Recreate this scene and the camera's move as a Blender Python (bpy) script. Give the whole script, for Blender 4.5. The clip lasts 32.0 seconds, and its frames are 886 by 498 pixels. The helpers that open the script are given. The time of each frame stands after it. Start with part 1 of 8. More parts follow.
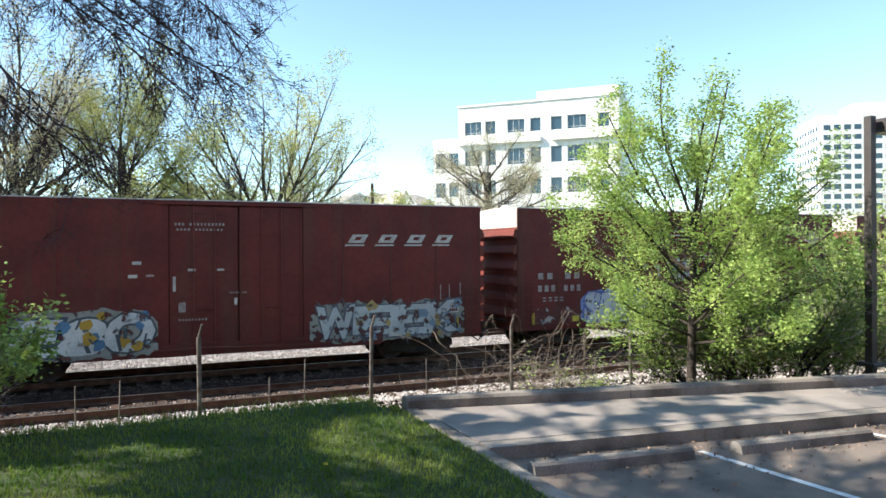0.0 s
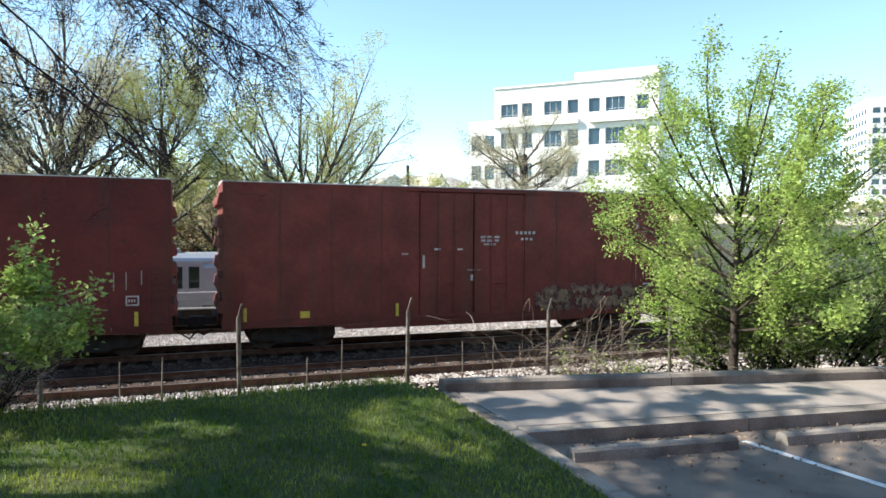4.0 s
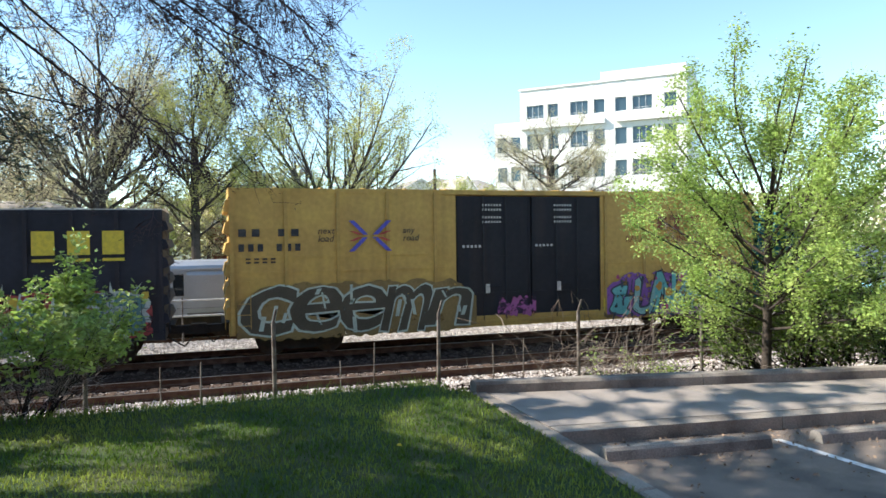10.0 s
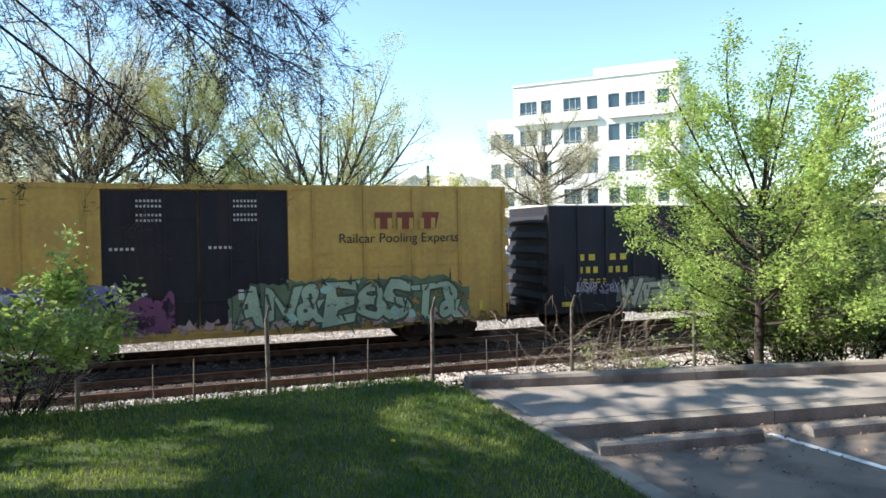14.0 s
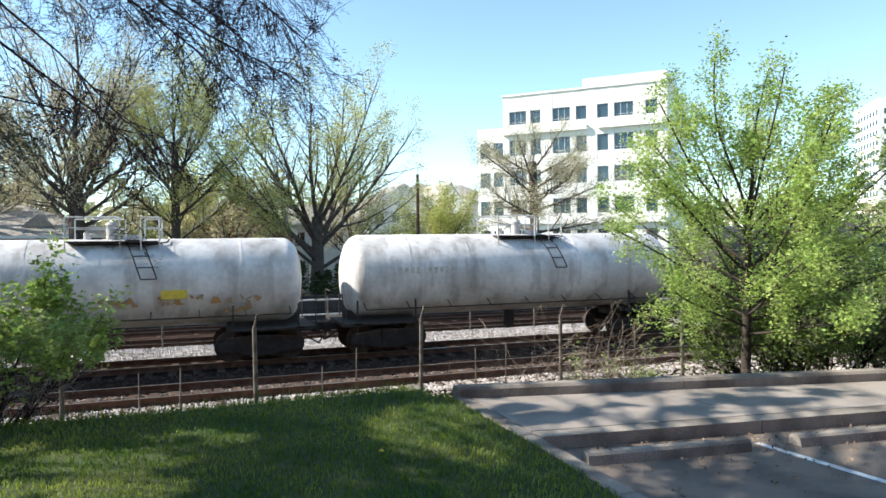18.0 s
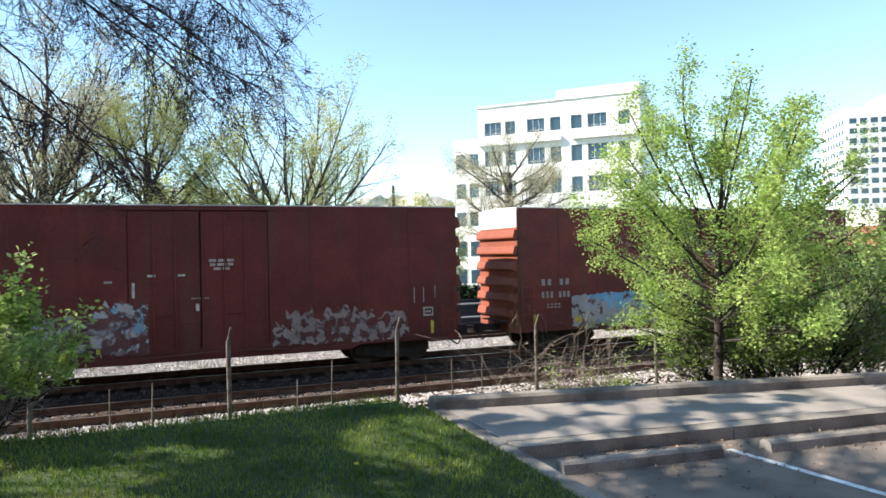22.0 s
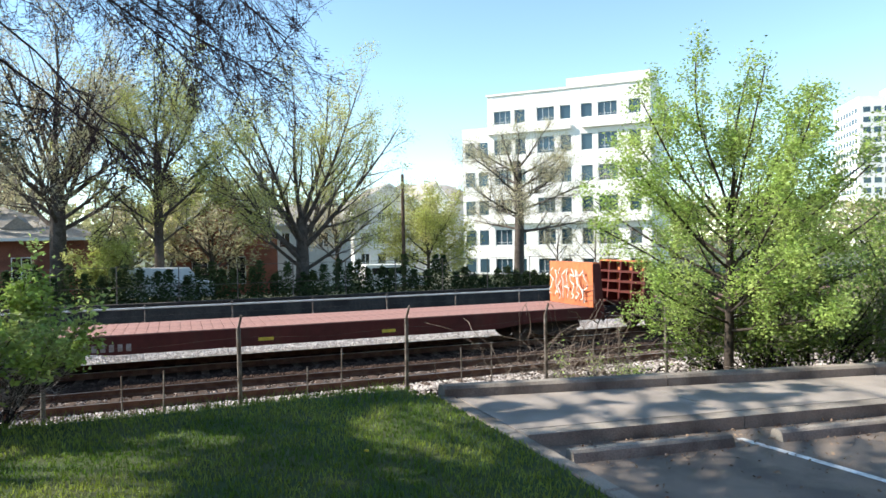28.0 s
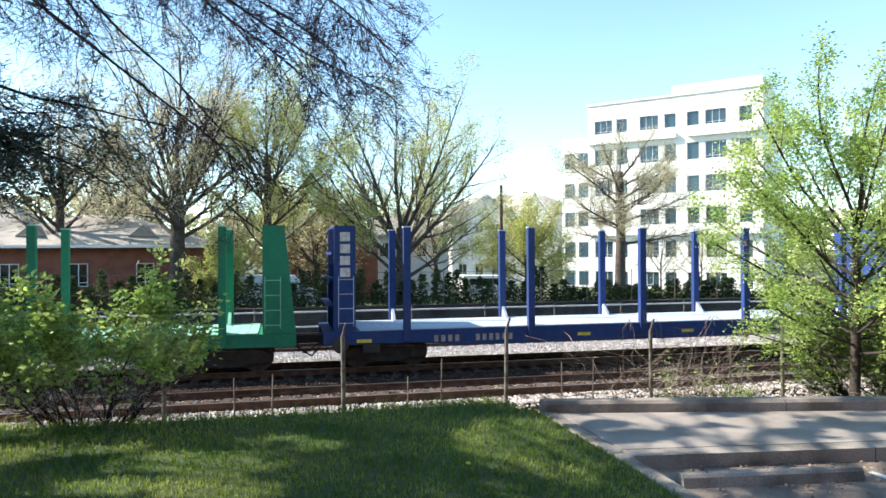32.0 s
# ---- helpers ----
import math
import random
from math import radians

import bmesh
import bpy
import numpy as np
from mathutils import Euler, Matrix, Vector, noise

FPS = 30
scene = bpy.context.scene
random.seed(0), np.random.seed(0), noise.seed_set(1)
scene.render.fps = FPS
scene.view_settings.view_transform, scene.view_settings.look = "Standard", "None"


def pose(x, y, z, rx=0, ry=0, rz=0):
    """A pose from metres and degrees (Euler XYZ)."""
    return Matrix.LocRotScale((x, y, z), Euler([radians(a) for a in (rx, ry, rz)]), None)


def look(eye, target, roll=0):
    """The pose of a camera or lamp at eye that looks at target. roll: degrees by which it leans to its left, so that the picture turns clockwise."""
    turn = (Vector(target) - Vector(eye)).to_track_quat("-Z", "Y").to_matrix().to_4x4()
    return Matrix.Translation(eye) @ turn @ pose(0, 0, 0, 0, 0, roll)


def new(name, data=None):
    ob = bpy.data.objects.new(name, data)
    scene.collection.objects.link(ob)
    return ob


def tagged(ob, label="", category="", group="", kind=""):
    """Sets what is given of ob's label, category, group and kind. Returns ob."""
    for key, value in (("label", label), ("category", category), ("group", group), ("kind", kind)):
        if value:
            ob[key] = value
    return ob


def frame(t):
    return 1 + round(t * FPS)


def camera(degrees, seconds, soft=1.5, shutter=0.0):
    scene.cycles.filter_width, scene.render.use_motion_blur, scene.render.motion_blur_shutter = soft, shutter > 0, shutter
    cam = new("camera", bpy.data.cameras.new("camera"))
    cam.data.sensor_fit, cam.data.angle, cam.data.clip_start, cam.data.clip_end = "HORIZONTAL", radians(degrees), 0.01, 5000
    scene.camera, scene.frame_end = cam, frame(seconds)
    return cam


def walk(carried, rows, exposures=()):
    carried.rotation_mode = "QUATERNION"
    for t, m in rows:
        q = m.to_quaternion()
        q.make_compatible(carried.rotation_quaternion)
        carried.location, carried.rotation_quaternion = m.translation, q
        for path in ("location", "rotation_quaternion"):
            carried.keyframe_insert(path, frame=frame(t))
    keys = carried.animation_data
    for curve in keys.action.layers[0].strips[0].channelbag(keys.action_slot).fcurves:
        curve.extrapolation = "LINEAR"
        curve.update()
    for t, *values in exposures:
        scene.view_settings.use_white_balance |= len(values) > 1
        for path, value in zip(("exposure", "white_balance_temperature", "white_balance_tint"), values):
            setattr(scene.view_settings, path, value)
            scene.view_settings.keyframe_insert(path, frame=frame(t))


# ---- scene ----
# The world: x runs along the tracks, y across them, z = 0 at the rail heads.
cam = camera(65.6, 32.0, soft=1.6)
PATH = [
    (0.0, pose(0.085, 0.028, 3.575, 90.128, 0.275, -23.564)),
    (0.5, pose(0.082, 0.039, 3.565, 90.172, 0.389, -23.469)),
    (1.0, pose(0.088, 0.031, 3.568, 90.160, 0.280, -23.416)),
    (1.5, pose(0.049, 0.052, 3.572, 90.037, 0.194, -23.458)),
    (2.0, pose(0.067, 0.028, 3.572, 89.932, 0.197, -22.490)),
    (2.5, pose(0.060, 0.015, 3.568, 89.745, 0.036, -19.935)),
    (4.5, pose(0.051, 0.148, 3.573, 88.261, -0.396, -20.884)),
    (5.0, pose(0.033, 0.138, 3.570, 87.834, -0.544, -20.102)),
    (5.5, pose(0.010, 0.099, 3.575, 87.481, 0.303, -16.547)),
    (6.0, pose(0.027, 0.048, 3.582, 87.167, 0.574, -14.739)),
    (6.5, pose(0.018, 0.045, 3.575, 86.765, 0.512, -13.996)),
    (7.0, pose(0.010, 0.007, 3.586, 86.787, -0.017, -15.329)),
    (7.5, pose(-0.013, 0.015, 3.580, 87.630, -0.404, -17.563)),
    (8.0, pose(-0.018, 0.016, 3.580, 87.950, -0.503, -17.674)),
    (8.5, pose(-0.020, 0.007, 3.584, 88.232, -0.127, -17.822)),
    (9.0, pose(-0.005, 0.010, 3.579, 88.514, 0.492, -17.977)),
    (9.5, pose(-0.013, -0.008, 3.582, 88.731, 0.766, -18.124)),
    (10.0, pose(-0.021, -0.004, 3.583, 88.936, 0.727, -18.442)),
    (10.5, pose(-0.027, -0.007, 3.577, 89.078, 0.349, -18.555)),
    (11.0, pose(-0.014, 0.011, 3.575, 89.118, 0.305, -18.706)),
    (11.5, pose(-0.010, -0.009, 3.577, 89.095, 0.590, -18.874)),
    (12.0, pose(-0.009, 0.002, 3.571, 89.032, 0.685, -18.899)),
    (12.5, pose(-0.010, 0.006, 3.580, 88.914, 0.706, -18.915)),
    (13.0, pose(-0.020, 0.016, 3.570, 88.797, 0.809, -18.856)),
    (13.5, pose(-0.022, 0.005, 3.575, 88.678, 0.726, -18.844)),
    (14.0, pose(-0.020, 0.001, 3.572, 88.653, 0.820, -18.986)),
    (14.5, pose(-0.016, 0.008, 3.578, 88.781, 0.660, -19.011)),
    (16.5, pose(-0.014, 0.013, 3.576, 89.126, 0.130, -19.282)),
    (17.0, pose(-0.004, 0.012, 3.573, 89.255, 0.310, -19.482)),
    (17.5, pose(-0.005, 0.013, 3.574, 89.296, 0.601, -19.669)),
    (18.0, pose(-0.019, 0.004, 3.577, 89.355, 0.598, -19.882)),
    (18.5, pose(-0.009, 0.005, 3.582, 89.395, 0.574, -20.093)),
    (19.0, pose(0.002, -0.001, 3.578, 89.523, 0.575, -20.338)),
    (19.5, pose(-0.005, -0.013, 3.579, 89.594, 0.642, -20.586)),
    (20.0, pose(-0.010, -0.011, 3.579, 89.736, 0.752, -20.839)),
    (20.5, pose(-0.000, -0.002, 3.573, 89.879, 1.194, -21.167)),
    (21.0, pose(0.012, -0.015, 3.576, 89.991, 1.408, -21.321)),
    (21.5, pose(-0.004, -0.020, 3.580, 90.100, 1.191, -21.569)),
    (22.0, pose(0.002, -0.026, 3.581, 90.235, 1.079, -21.824)),
    (22.5, pose(0.009, -0.015, 3.580, 90.300, 1.302, -22.008)),
    (23.0, pose(0.019, -0.024, 3.582, 90.296, 1.396, -22.110)),
    (23.5, pose(-0.006, -0.030, 3.579, 90.298, 1.518, -22.259)),
    (24.0, pose(-0.005, -0.016, 3.574, 90.225, 1.449, -22.183)),
    (24.5, pose(-0.017, -0.014, 3.571, 90.094, 0.858, -21.849)),
    (25.0, pose(-0.020, -0.018, 3.577, 89.976, 0.569, -21.493)),
    (25.5, pose(-0.014, -0.003, 3.576, 89.893, 0.665, -21.229)),
    (27.5, pose(-0.008, -0.016, 3.571, 89.423, 1.015, -20.963)),
    (28.0, pose(-0.002, -0.001, 3.569, 89.332, 0.981, -21.081)),
    (28.5, pose(-0.003, -0.007, 3.572, 89.232, 0.940, -21.102)),
    (29.0, pose(-0.001, 0.003, 3.571, 89.227, 1.105, -21.110)),
    (29.5, pose(-0.038, 0.011, 3.576, 89.255, 0.121, -20.848)),
    (30.0, pose(-0.089, 0.016, 3.595, 89.375, -0.179, -17.283)),
    (30.5, pose(-0.147, 0.043, 3.604, 90.149, -0.899, -3.135)),
    (31.0, pose(-0.229, 0.098, 3.631, 90.815, -0.705, 8.955)),
    (31.5, pose(-0.147, 0.038, 3.584, 90.099, 0.044, 1.866)),
    (32.0, pose(-0.071, 0.046, 3.586, 90.312, 0.264, -13.023)),
]
# the clip's camera opens up a little when dark cars pass and closes for white ones
EXPOSURES = [(0.0, 1.19), (5.0, 1.18), (9.0, 1.14), (10.0, 1.20), (11.0, 1.27), (13.0, 1.16), (14.0, 1.21), (17.0, 1.14), (18.0, 1.05), (19.0, 1.01), (20.0, 1.14),
             (21.0, 1.22), (22.5, 1.22), (24.0, 1.18), (25.0, 1.16), (28.0, 1.11), (29.0, 1.08), (30.0, 1.16), (31.0, 1.36), (32.0, 1.36)]
walk(cam, PATH, EXPOSURES)

# ---- light ----
SUN_YAW, SUN_EL = 71.0, 37.0
world = bpy.data.worlds.new("world")
scene.world = world
world.use_nodes = True
wn = world.node_tree
sky = wn.nodes.new("ShaderNodeTexSky")
sky.sky_type = 'NISHITA'
sky.sun_disc = False
sky.sun_elevation = radians(SUN_EL)
sky.sun_rotation = radians(-SUN_YAW)
sky.altitude = 2000.0
sky.air_density, sky.dust_density, sky.ozone_density = 1.0, 0.1, 0.15
tint = wn.nodes.new("ShaderNodeMix")
tint.data_type, tint.blend_type = 'RGBA', 'MULTIPLY'
tint.inputs[0].default_value = 1.0
tint.inputs[7].default_value = (0.91, 1.02, 0.965, 1)
wn.links.new(sky.outputs["Color"], tint.inputs[6])
wn.links.new(tint.outputs[2], wn.nodes["Background"].inputs["Color"])
wn.nodes["Background"].inputs["Strength"].default_value = 0.155
sun_data = bpy.data.lights.new("sun", 'SUN')
sun_data.energy, sun_data.angle, sun_data.color = 5.0, radians(0.55), (1.0, 0.935, 0.835)
sun = new("sun", sun_data)
_sa, _se = radians(SUN_YAW), radians(SUN_EL)
SUN_DIR = Vector((-math.sin(_sa) * math.cos(_se), math.cos(_sa) * math.cos(_se), math.sin(_se)))
sun.matrix_world = look(SUN_DIR * 60, (0, 0, 0))
scene.view_settings.exposure = 1.08


# ---- mesh building ----
class Build:
    """Collects vertices and faces of one mesh."""

    def __init__(self):
        self.v, self.f = [], []

    def add(self, verts, faces):
        n = len(self.v)
        self.v.extend(verts)
        self.f.extend([tuple(i + n for i in f) for f in faces])
        return self

    def box(self, x0, x1, y0, y1, z0, z1):
        return self.add([(x0, y0, z0), (x1, y0, z0), (x1, y1, z0), (x0, y1, z0), (x0, y0, z1), (x1, y0, z1), (x1, y1, z1), (x0, y1, z1)],
                        [(0, 3, 2, 1), (4, 5, 6, 7), (0, 1, 5, 4), (1, 2, 6, 5), (2, 3, 7, 6), (3, 0, 4, 7)])

    def cbox(self, x0, x1, y0, y1, z0, z1, c=0.02):
        """A box whose upper edges are chamfered."""
        c = min(c, (x1 - x0) / 3, (y1 - y0) / 3)
        return self.add([(x0, y0, z0), (x1, y0, z0), (x1, y1, z0), (x0, y1, z0), (x0, y0, z1 - c), (x1, y0, z1 - c), (x1, y1, z1 - c), (x0, y1, z1 - c),
                         (x0 + c, y0 + c, z1), (x1 - c, y0 + c, z1), (x1 - c, y1 - c, z1), (x0 + c, y1 - c, z1)],
                        [(0, 3, 2, 1), (8, 9, 10, 11), (0, 1, 5, 4), (1, 2, 6, 5), (2, 3, 7, 6), (3, 0, 4, 7),
                         (4, 5, 9, 8), (5, 6, 10, 9), (6, 7, 11, 10), (7, 4, 8, 11)])

    def rod(self, p, q, r, r2=None, n=6, caps=True):
        p, q = Vector(p), Vector(q)
        d = q - p
        if d.length < 1e-6:
            return self
        r2 = r if r2 is None else r2
        d.normalize()
        a = d.orthogonal().normalized()
        b = d.cross(a)
        vs, fs = [], []
        for i in range(n):
            w = 2 * math.pi * i / n
            o = a * math.cos(w) + b * math.sin(w)
            vs.append(tuple(p + o * r))
            vs.append(tuple(q + o * r2))
        for i in range(n):
            j = (i + 1) % n
            fs.append((2 * i, 2 * j, 2 * j + 1, 2 * i + 1))
        if caps:
            fs.append(tuple(2 * i for i in reversed(range(n))))
            fs.append(tuple(2 * i + 1 for i in range(n)))
        return self.add(vs, fs)

    def prism_x(self, prof, x0, x1, caps=True):
        """A closed outline of (y, z), counter-clockwise seen from +x, drawn out along x."""
        n = len(prof)
        vs = [(x0, y, z) for y, z in prof] + [(x1, y, z) for y, z in prof]
        fs = [(i, (i + 1) % n, n + (i + 1) % n, n + i) for i in range(n)]
        if caps:
            fs += [tuple(reversed(range(n))), tuple(range(n, 2 * n))]
        return self.add(vs, fs)

    def prism_y(self, prof, y0, y1):
        """A closed outline of (x, z) drawn out along y."""
        n = len(prof)
        vs = [(x, y0, z) for x, z in prof] + [(x, y1, z) for x, z in prof]
        fs = [(i, (i + 1) % n, n + (i + 1) % n, n + i) for i in range(n)]
        fs += [tuple(reversed(range(n))), tuple(range(n, 2 * n))]
        return self.add(vs, fs)

    def loft(self, rings, caps=True):
        """Rings of equal numbers of points, joined in order."""
        n = len(rings[0])
        vs = [tuple(p) for r in rings for p in r]
        fs = []
        for k in range(len(rings) - 1):
            for i in range(n):
                j = (i + 1) % n
                fs.append((k * n + i, k * n + j, (k + 1) * n + j, (k + 1) * n + i))
        if caps:
            fs += [tuple(reversed(range(n))), tuple((len(rings) - 1) * n + i for i in range(n))]
        return self.add(vs, fs)

    def mesh(self, name, material, smooth=False, fix=True):
        me = bpy.data.meshes.new(name)
        me.from_pydata(self.v, [], self.f)
        if fix and len(self.f) < 20000:
            bm = bmesh.new()
            bm.from_mesh(me)
            bmesh.ops.recalc_face_normals(bm, faces=bm.faces)
            bm.to_mesh(me)
            bm.free()
        if material:
            me.materials.append(material)
        if smooth:
            me.polygons.foreach_set("use_smooth", [True] * len(me.polygons))
        me.update()
        return me


def part(name, build, material, parent=None, label="", smooth=False, at=None):
    """One mesh object, under a thing or a part when parent is given."""
    me = build if isinstance(build, bpy.types.Mesh) else build.mesh(name, material, smooth)
    ob = new(name, me)
    if parent:
        ob.parent = parent
    if at is not None:
        ob.matrix_basis = at
    if label:
        tagged(ob, label)
    return ob


def empty(name, label="", category="", group="", kind="", at=None):
    ob = tagged(new(name), label, category, group, kind)
    ob.empty_display_size = 0.3
    if at is not None:
        ob.matrix_basis = at
    return ob


# ---- materials ----
def material(name, col, rough=0.7, col2=None, scale=3.0, mix=(0.42, 0.62), fine=40.0, fine_amt=0.12, bump=0.15, metal=0.0,
             streak=None, streak_col=(0.1, 0.06, 0.04), streak_amt=0.5, rand=0.0, coord="Object", spec=0.4, translucent=0.0, island=0.0):
    """A painted or natural surface: two colours mixed by coarse noise, fine grain, optional vertical streaks of dirt."""
    m = bpy.data.materials.new(name)
    m.use_nodes = True
    nt = m.node_tree
    N, L = nt.nodes, nt.links
    b = N["Principled BSDF"]
    b.inputs["Roughness"].default_value = rough
    b.inputs["Metallic"].default_value = metal
    b.inputs["Specular IOR Level"].default_value = spec
    tc = N.new("ShaderNodeTexCoord")
    src = tc.outputs[coord]

    def noise_node(s, detail=4.0, vec=None):
        n = N.new("ShaderNodeTexNoise")
        n.inputs["Scale"].default_value = s
        n.inputs["Detail"].default_value = detail
        L.new(vec if vec is not None else src, n.inputs["Vector"])
        return n

    def mixc(fac, a, bcol, amount=None):
        n = N.new("ShaderNodeMix")
        n.data_type = 'RGBA'
        if fac is not None:
            L.new(fac, n.inputs[0])
        else:
            n.inputs[0].default_value = amount
        for val, sock in ((a, n.inputs[6]), (bcol, n.inputs[7])):
            if isinstance(val, tuple):
                sock.default_value = (*val[:3], 1)
            else:
                L.new(val, sock)
        return n

    def ramp(sock, lo, hi):
        r = N.new("ShaderNodeMapRange")
        r.inputs[1].default_value, r.inputs[2].default_value = lo, hi
        L.new(sock, r.inputs[0])
        return r.outputs[0]

    c2 = col2 or tuple(0.75 * c for c in col)
    big = noise_node(scale)
    colour = mixc(ramp(big.outputs["Fac"], *mix), col, c2).outputs[2]
    if streak:
        mp = N.new("ShaderNodeMapping")
        mp.inputs["Scale"].default_value = (streak, streak, streak * 0.08)
        L.new(src, mp.inputs["Vector"])
        sn = noise_node(1.0, 5.0, mp.outputs["Vector"])
        mult = N.new("ShaderNodeMath")
        mult.operation = 'MULTIPLY'
        L.new(ramp(sn.outputs["Fac"], 0.5, 0.75), mult.inputs[0])
        mult.inputs[1].default_value = streak_amt
        colour = mixc(mult.outputs[0], colour, streak_col).outputs[2]
    fn = noise_node(fine, 3.0)
    hsv = N.new("ShaderNodeHueSaturation")
    L.new(colour, hsv.inputs["Color"])
    val = N.new("ShaderNodeMapRange")
    val.inputs[1].default_value, val.inputs[2].default_value = 0.3, 0.7
    val.inputs[3].default_value, val.inputs[4].default_value = 1 - fine_amt, 1 + fine_amt
    L.new(fn.outputs["Fac"], val.inputs[0])
    last = val.outputs[0]
    for amount, node, out in ((rand, "ShaderNodeObjectInfo", "Random"), (island, "ShaderNodeNewGeometry", "Random Per Island")):
        if amount:
            oi = N.new(node)
            rr = N.new("ShaderNodeMapRange")
            rr.inputs[3].default_value, rr.inputs[4].default_value = 1 - amount, 1 + amount
            L.new(oi.outputs[out], rr.inputs[0])
            mm = N.new("ShaderNodeMath")
            mm.operation = 'MULTIPLY'
            L.new(last, mm.inputs[0])
            L.new(rr.outputs[0], mm.inputs[1])
            last = mm.outputs[0]
    L.new(last, hsv.inputs["Value"])
    L.new(hsv.outputs["Color"], b.inputs["Base Color"])
    if bump:
        bn = N.new("ShaderNodeBump")
        bn.inputs["Strength"].default_value = bump
        bn.inputs["Distance"].default_value = 0.02
        L.new(fn.outputs["Fac"], bn.inputs["Height"])
        L.new(bn.outputs["Normal"], b.inputs["Normal"])
    if translucent:
        t = N.new("ShaderNodeBsdfTranslucent")
        L.new(hsv.outputs["Color"], t.inputs["Color"])
        ms = N.new("ShaderNodeMixShader")
        ms.inputs[0].default_value = translucent
        L.new(b.outputs[0], ms.inputs[1])
        L.new(t.outputs[0], ms.inputs[2])
        L.new(ms.outputs[0], N["Material Output"].inputs["Surface"])
    return m


def glass_material(name, tint=(0.02, 0.03, 0.035), rough=0.05):
    m = bpy.data.materials.new(name)
    m.use_nodes = True
    b = m.node_tree.nodes["Principled BSDF"]
    b.inputs["Base Color"].default_value = (*tint, 1)
    b.inputs["Roughness"].default_value = rough
    b.inputs["Specular IOR Level"].default_value = 0.8
    return m


def car_paint(name, col, col2=None, rust=0.45, rough=0.6, dirt=(0.09, 0.055, 0.04)):
    return material(name, col, rough, col2, scale=0.9, mix=(0.36, 0.66), fine=7, fine_amt=0.09, bump=0.03, streak=2.2, streak_col=dirt, streak_amt=rust, spec=0.2)


M_GRASS_SOIL = material("lawn_soil", (0.03, 0.055, 0.012), 0.95, (0.055, 0.065, 0.02), scale=1.2, fine=60, fine_amt=0.4, bump=0.5)
M_GRASS = material("grass_blades", (0.085, 0.155, 0.016), 0.6, (0.23, 0.285, 0.048), scale=0.9, fine=9, fine_amt=0.2, bump=0, translucent=0.45, island=0.35)
M_LITTER = material("dead_leaf_litter", (0.30, 0.21, 0.14), 0.95, (0.20, 0.14, 0.10), scale=3, bump=0, island=0.4)
M_DIRT = material("bare_earth", (0.16, 0.11, 0.07), 0.95, (0.25, 0.19, 0.12), scale=4, fine=50, fine_amt=0.35, bump=0.6)
# near-black bed: the freight train's shade is put into its colour
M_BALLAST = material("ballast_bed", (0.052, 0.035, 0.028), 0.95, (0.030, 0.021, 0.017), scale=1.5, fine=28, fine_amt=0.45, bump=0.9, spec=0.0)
M_GREYSTONE = material("grey_ballast_stones", (0.40, 0.375, 0.36), 0.9, (0.25, 0.225, 0.21), scale=3, fine=20, fine_amt=0.25, bump=0.3, island=0.5)
M_STONE = material("ballast_stones", (0.56, 0.50, 0.45), 0.9, (0.37, 0.315, 0.275), scale=3, fine=30, fine_amt=0.2, bump=0.3, island=0.4)
# stones between the tracks, darkened to stand for the train's shadow
M_SHADESTONE = material("train_shade_stones", (0.085, 0.058, 0.046), 0.95, (0.048, 0.033, 0.027), scale=3, fine=30, fine_amt=0.25, bump=0.3, island=0.4, spec=0.0)
# lighter copy of the track stones, with the sunlit stripe in its colour
M_LITSTONE = material("sunlit_track_stones", (0.25, 0.205, 0.175), 0.95, (0.13, 0.10, 0.085), scale=3, fine=30, fine_amt=0.25, bump=0.3, island=0.5, spec=0.05)
M_PALEBALLAST = material("sunlit_ballast_bed", (0.20, 0.185, 0.175), 0.95, (0.13, 0.115, 0.105), scale=1.2, fine=9, fine_amt=0.35, bump=0.8)
M_FARGROUND = material("far_ground", (0.12, 0.12, 0.08), 0.95, (0.07, 0.10, 0.04), scale=0.25, fine=5, fine_amt=0.3, bump=0.2)
M_RAIL = material("rail_steel", (0.085, 0.040, 0.026), 0.7, (0.13, 0.068, 0.045), scale=5, fine=60, fine_amt=0.2, bump=0.1, spec=0.15)
M_RAILTOP = material("rail_head", (0.45, 0.44, 0.43), 0.3, (0.35, 0.33, 0.32), scale=5, fine=60, fine_amt=0.1, bump=0.02, metal=0.9)
M_TIE = material("old_sleeper_wood", (0.070, 0.045, 0.034), 0.9, (0.11, 0.08, 0.062), scale=5, fine=30, fine_amt=0.3, bump=0.4, rand=0.25, spec=0.1)
M_CONCRETE = material("worn_concrete", (0.305, 0.265, 0.23), 0.85, (0.212, 0.185, 0.16), scale=1.1, fine=70, fine_amt=0.18, bump=0.25, streak=1.2, streak_amt=0.2)
M_KERB = material("kerb_concrete", (0.275, 0.24, 0.20), 0.9, (0.122, 0.105, 0.089), scale=1.6, fine=60, fine_amt=0.25, bump=0.4)
M_ASPHALT = material("old_asphalt", (0.215, 0.170, 0.135), 0.9, (0.120, 0.099, 0.083), scale=1.5, fine=120, fine_amt=0.35, bump=0.4)
M_PAINT = material("worn_white_paint", (0.75, 0.75, 0.73), 0.7, (0.5, 0.49, 0.47), scale=7, fine=90, fine_amt=0.15, bump=0.1)
M_POST = material("weathered_steel_post", (0.19, 0.165, 0.145), 0.75, (0.10, 0.075, 0.062), scale=6, fine=60, fine_amt=0.2, bump=0.1, metal=0.3)
M_WIRE = material("rusty_wire", (0.09, 0.075, 0.065), 0.8, fine_amt=0.2, bump=0)
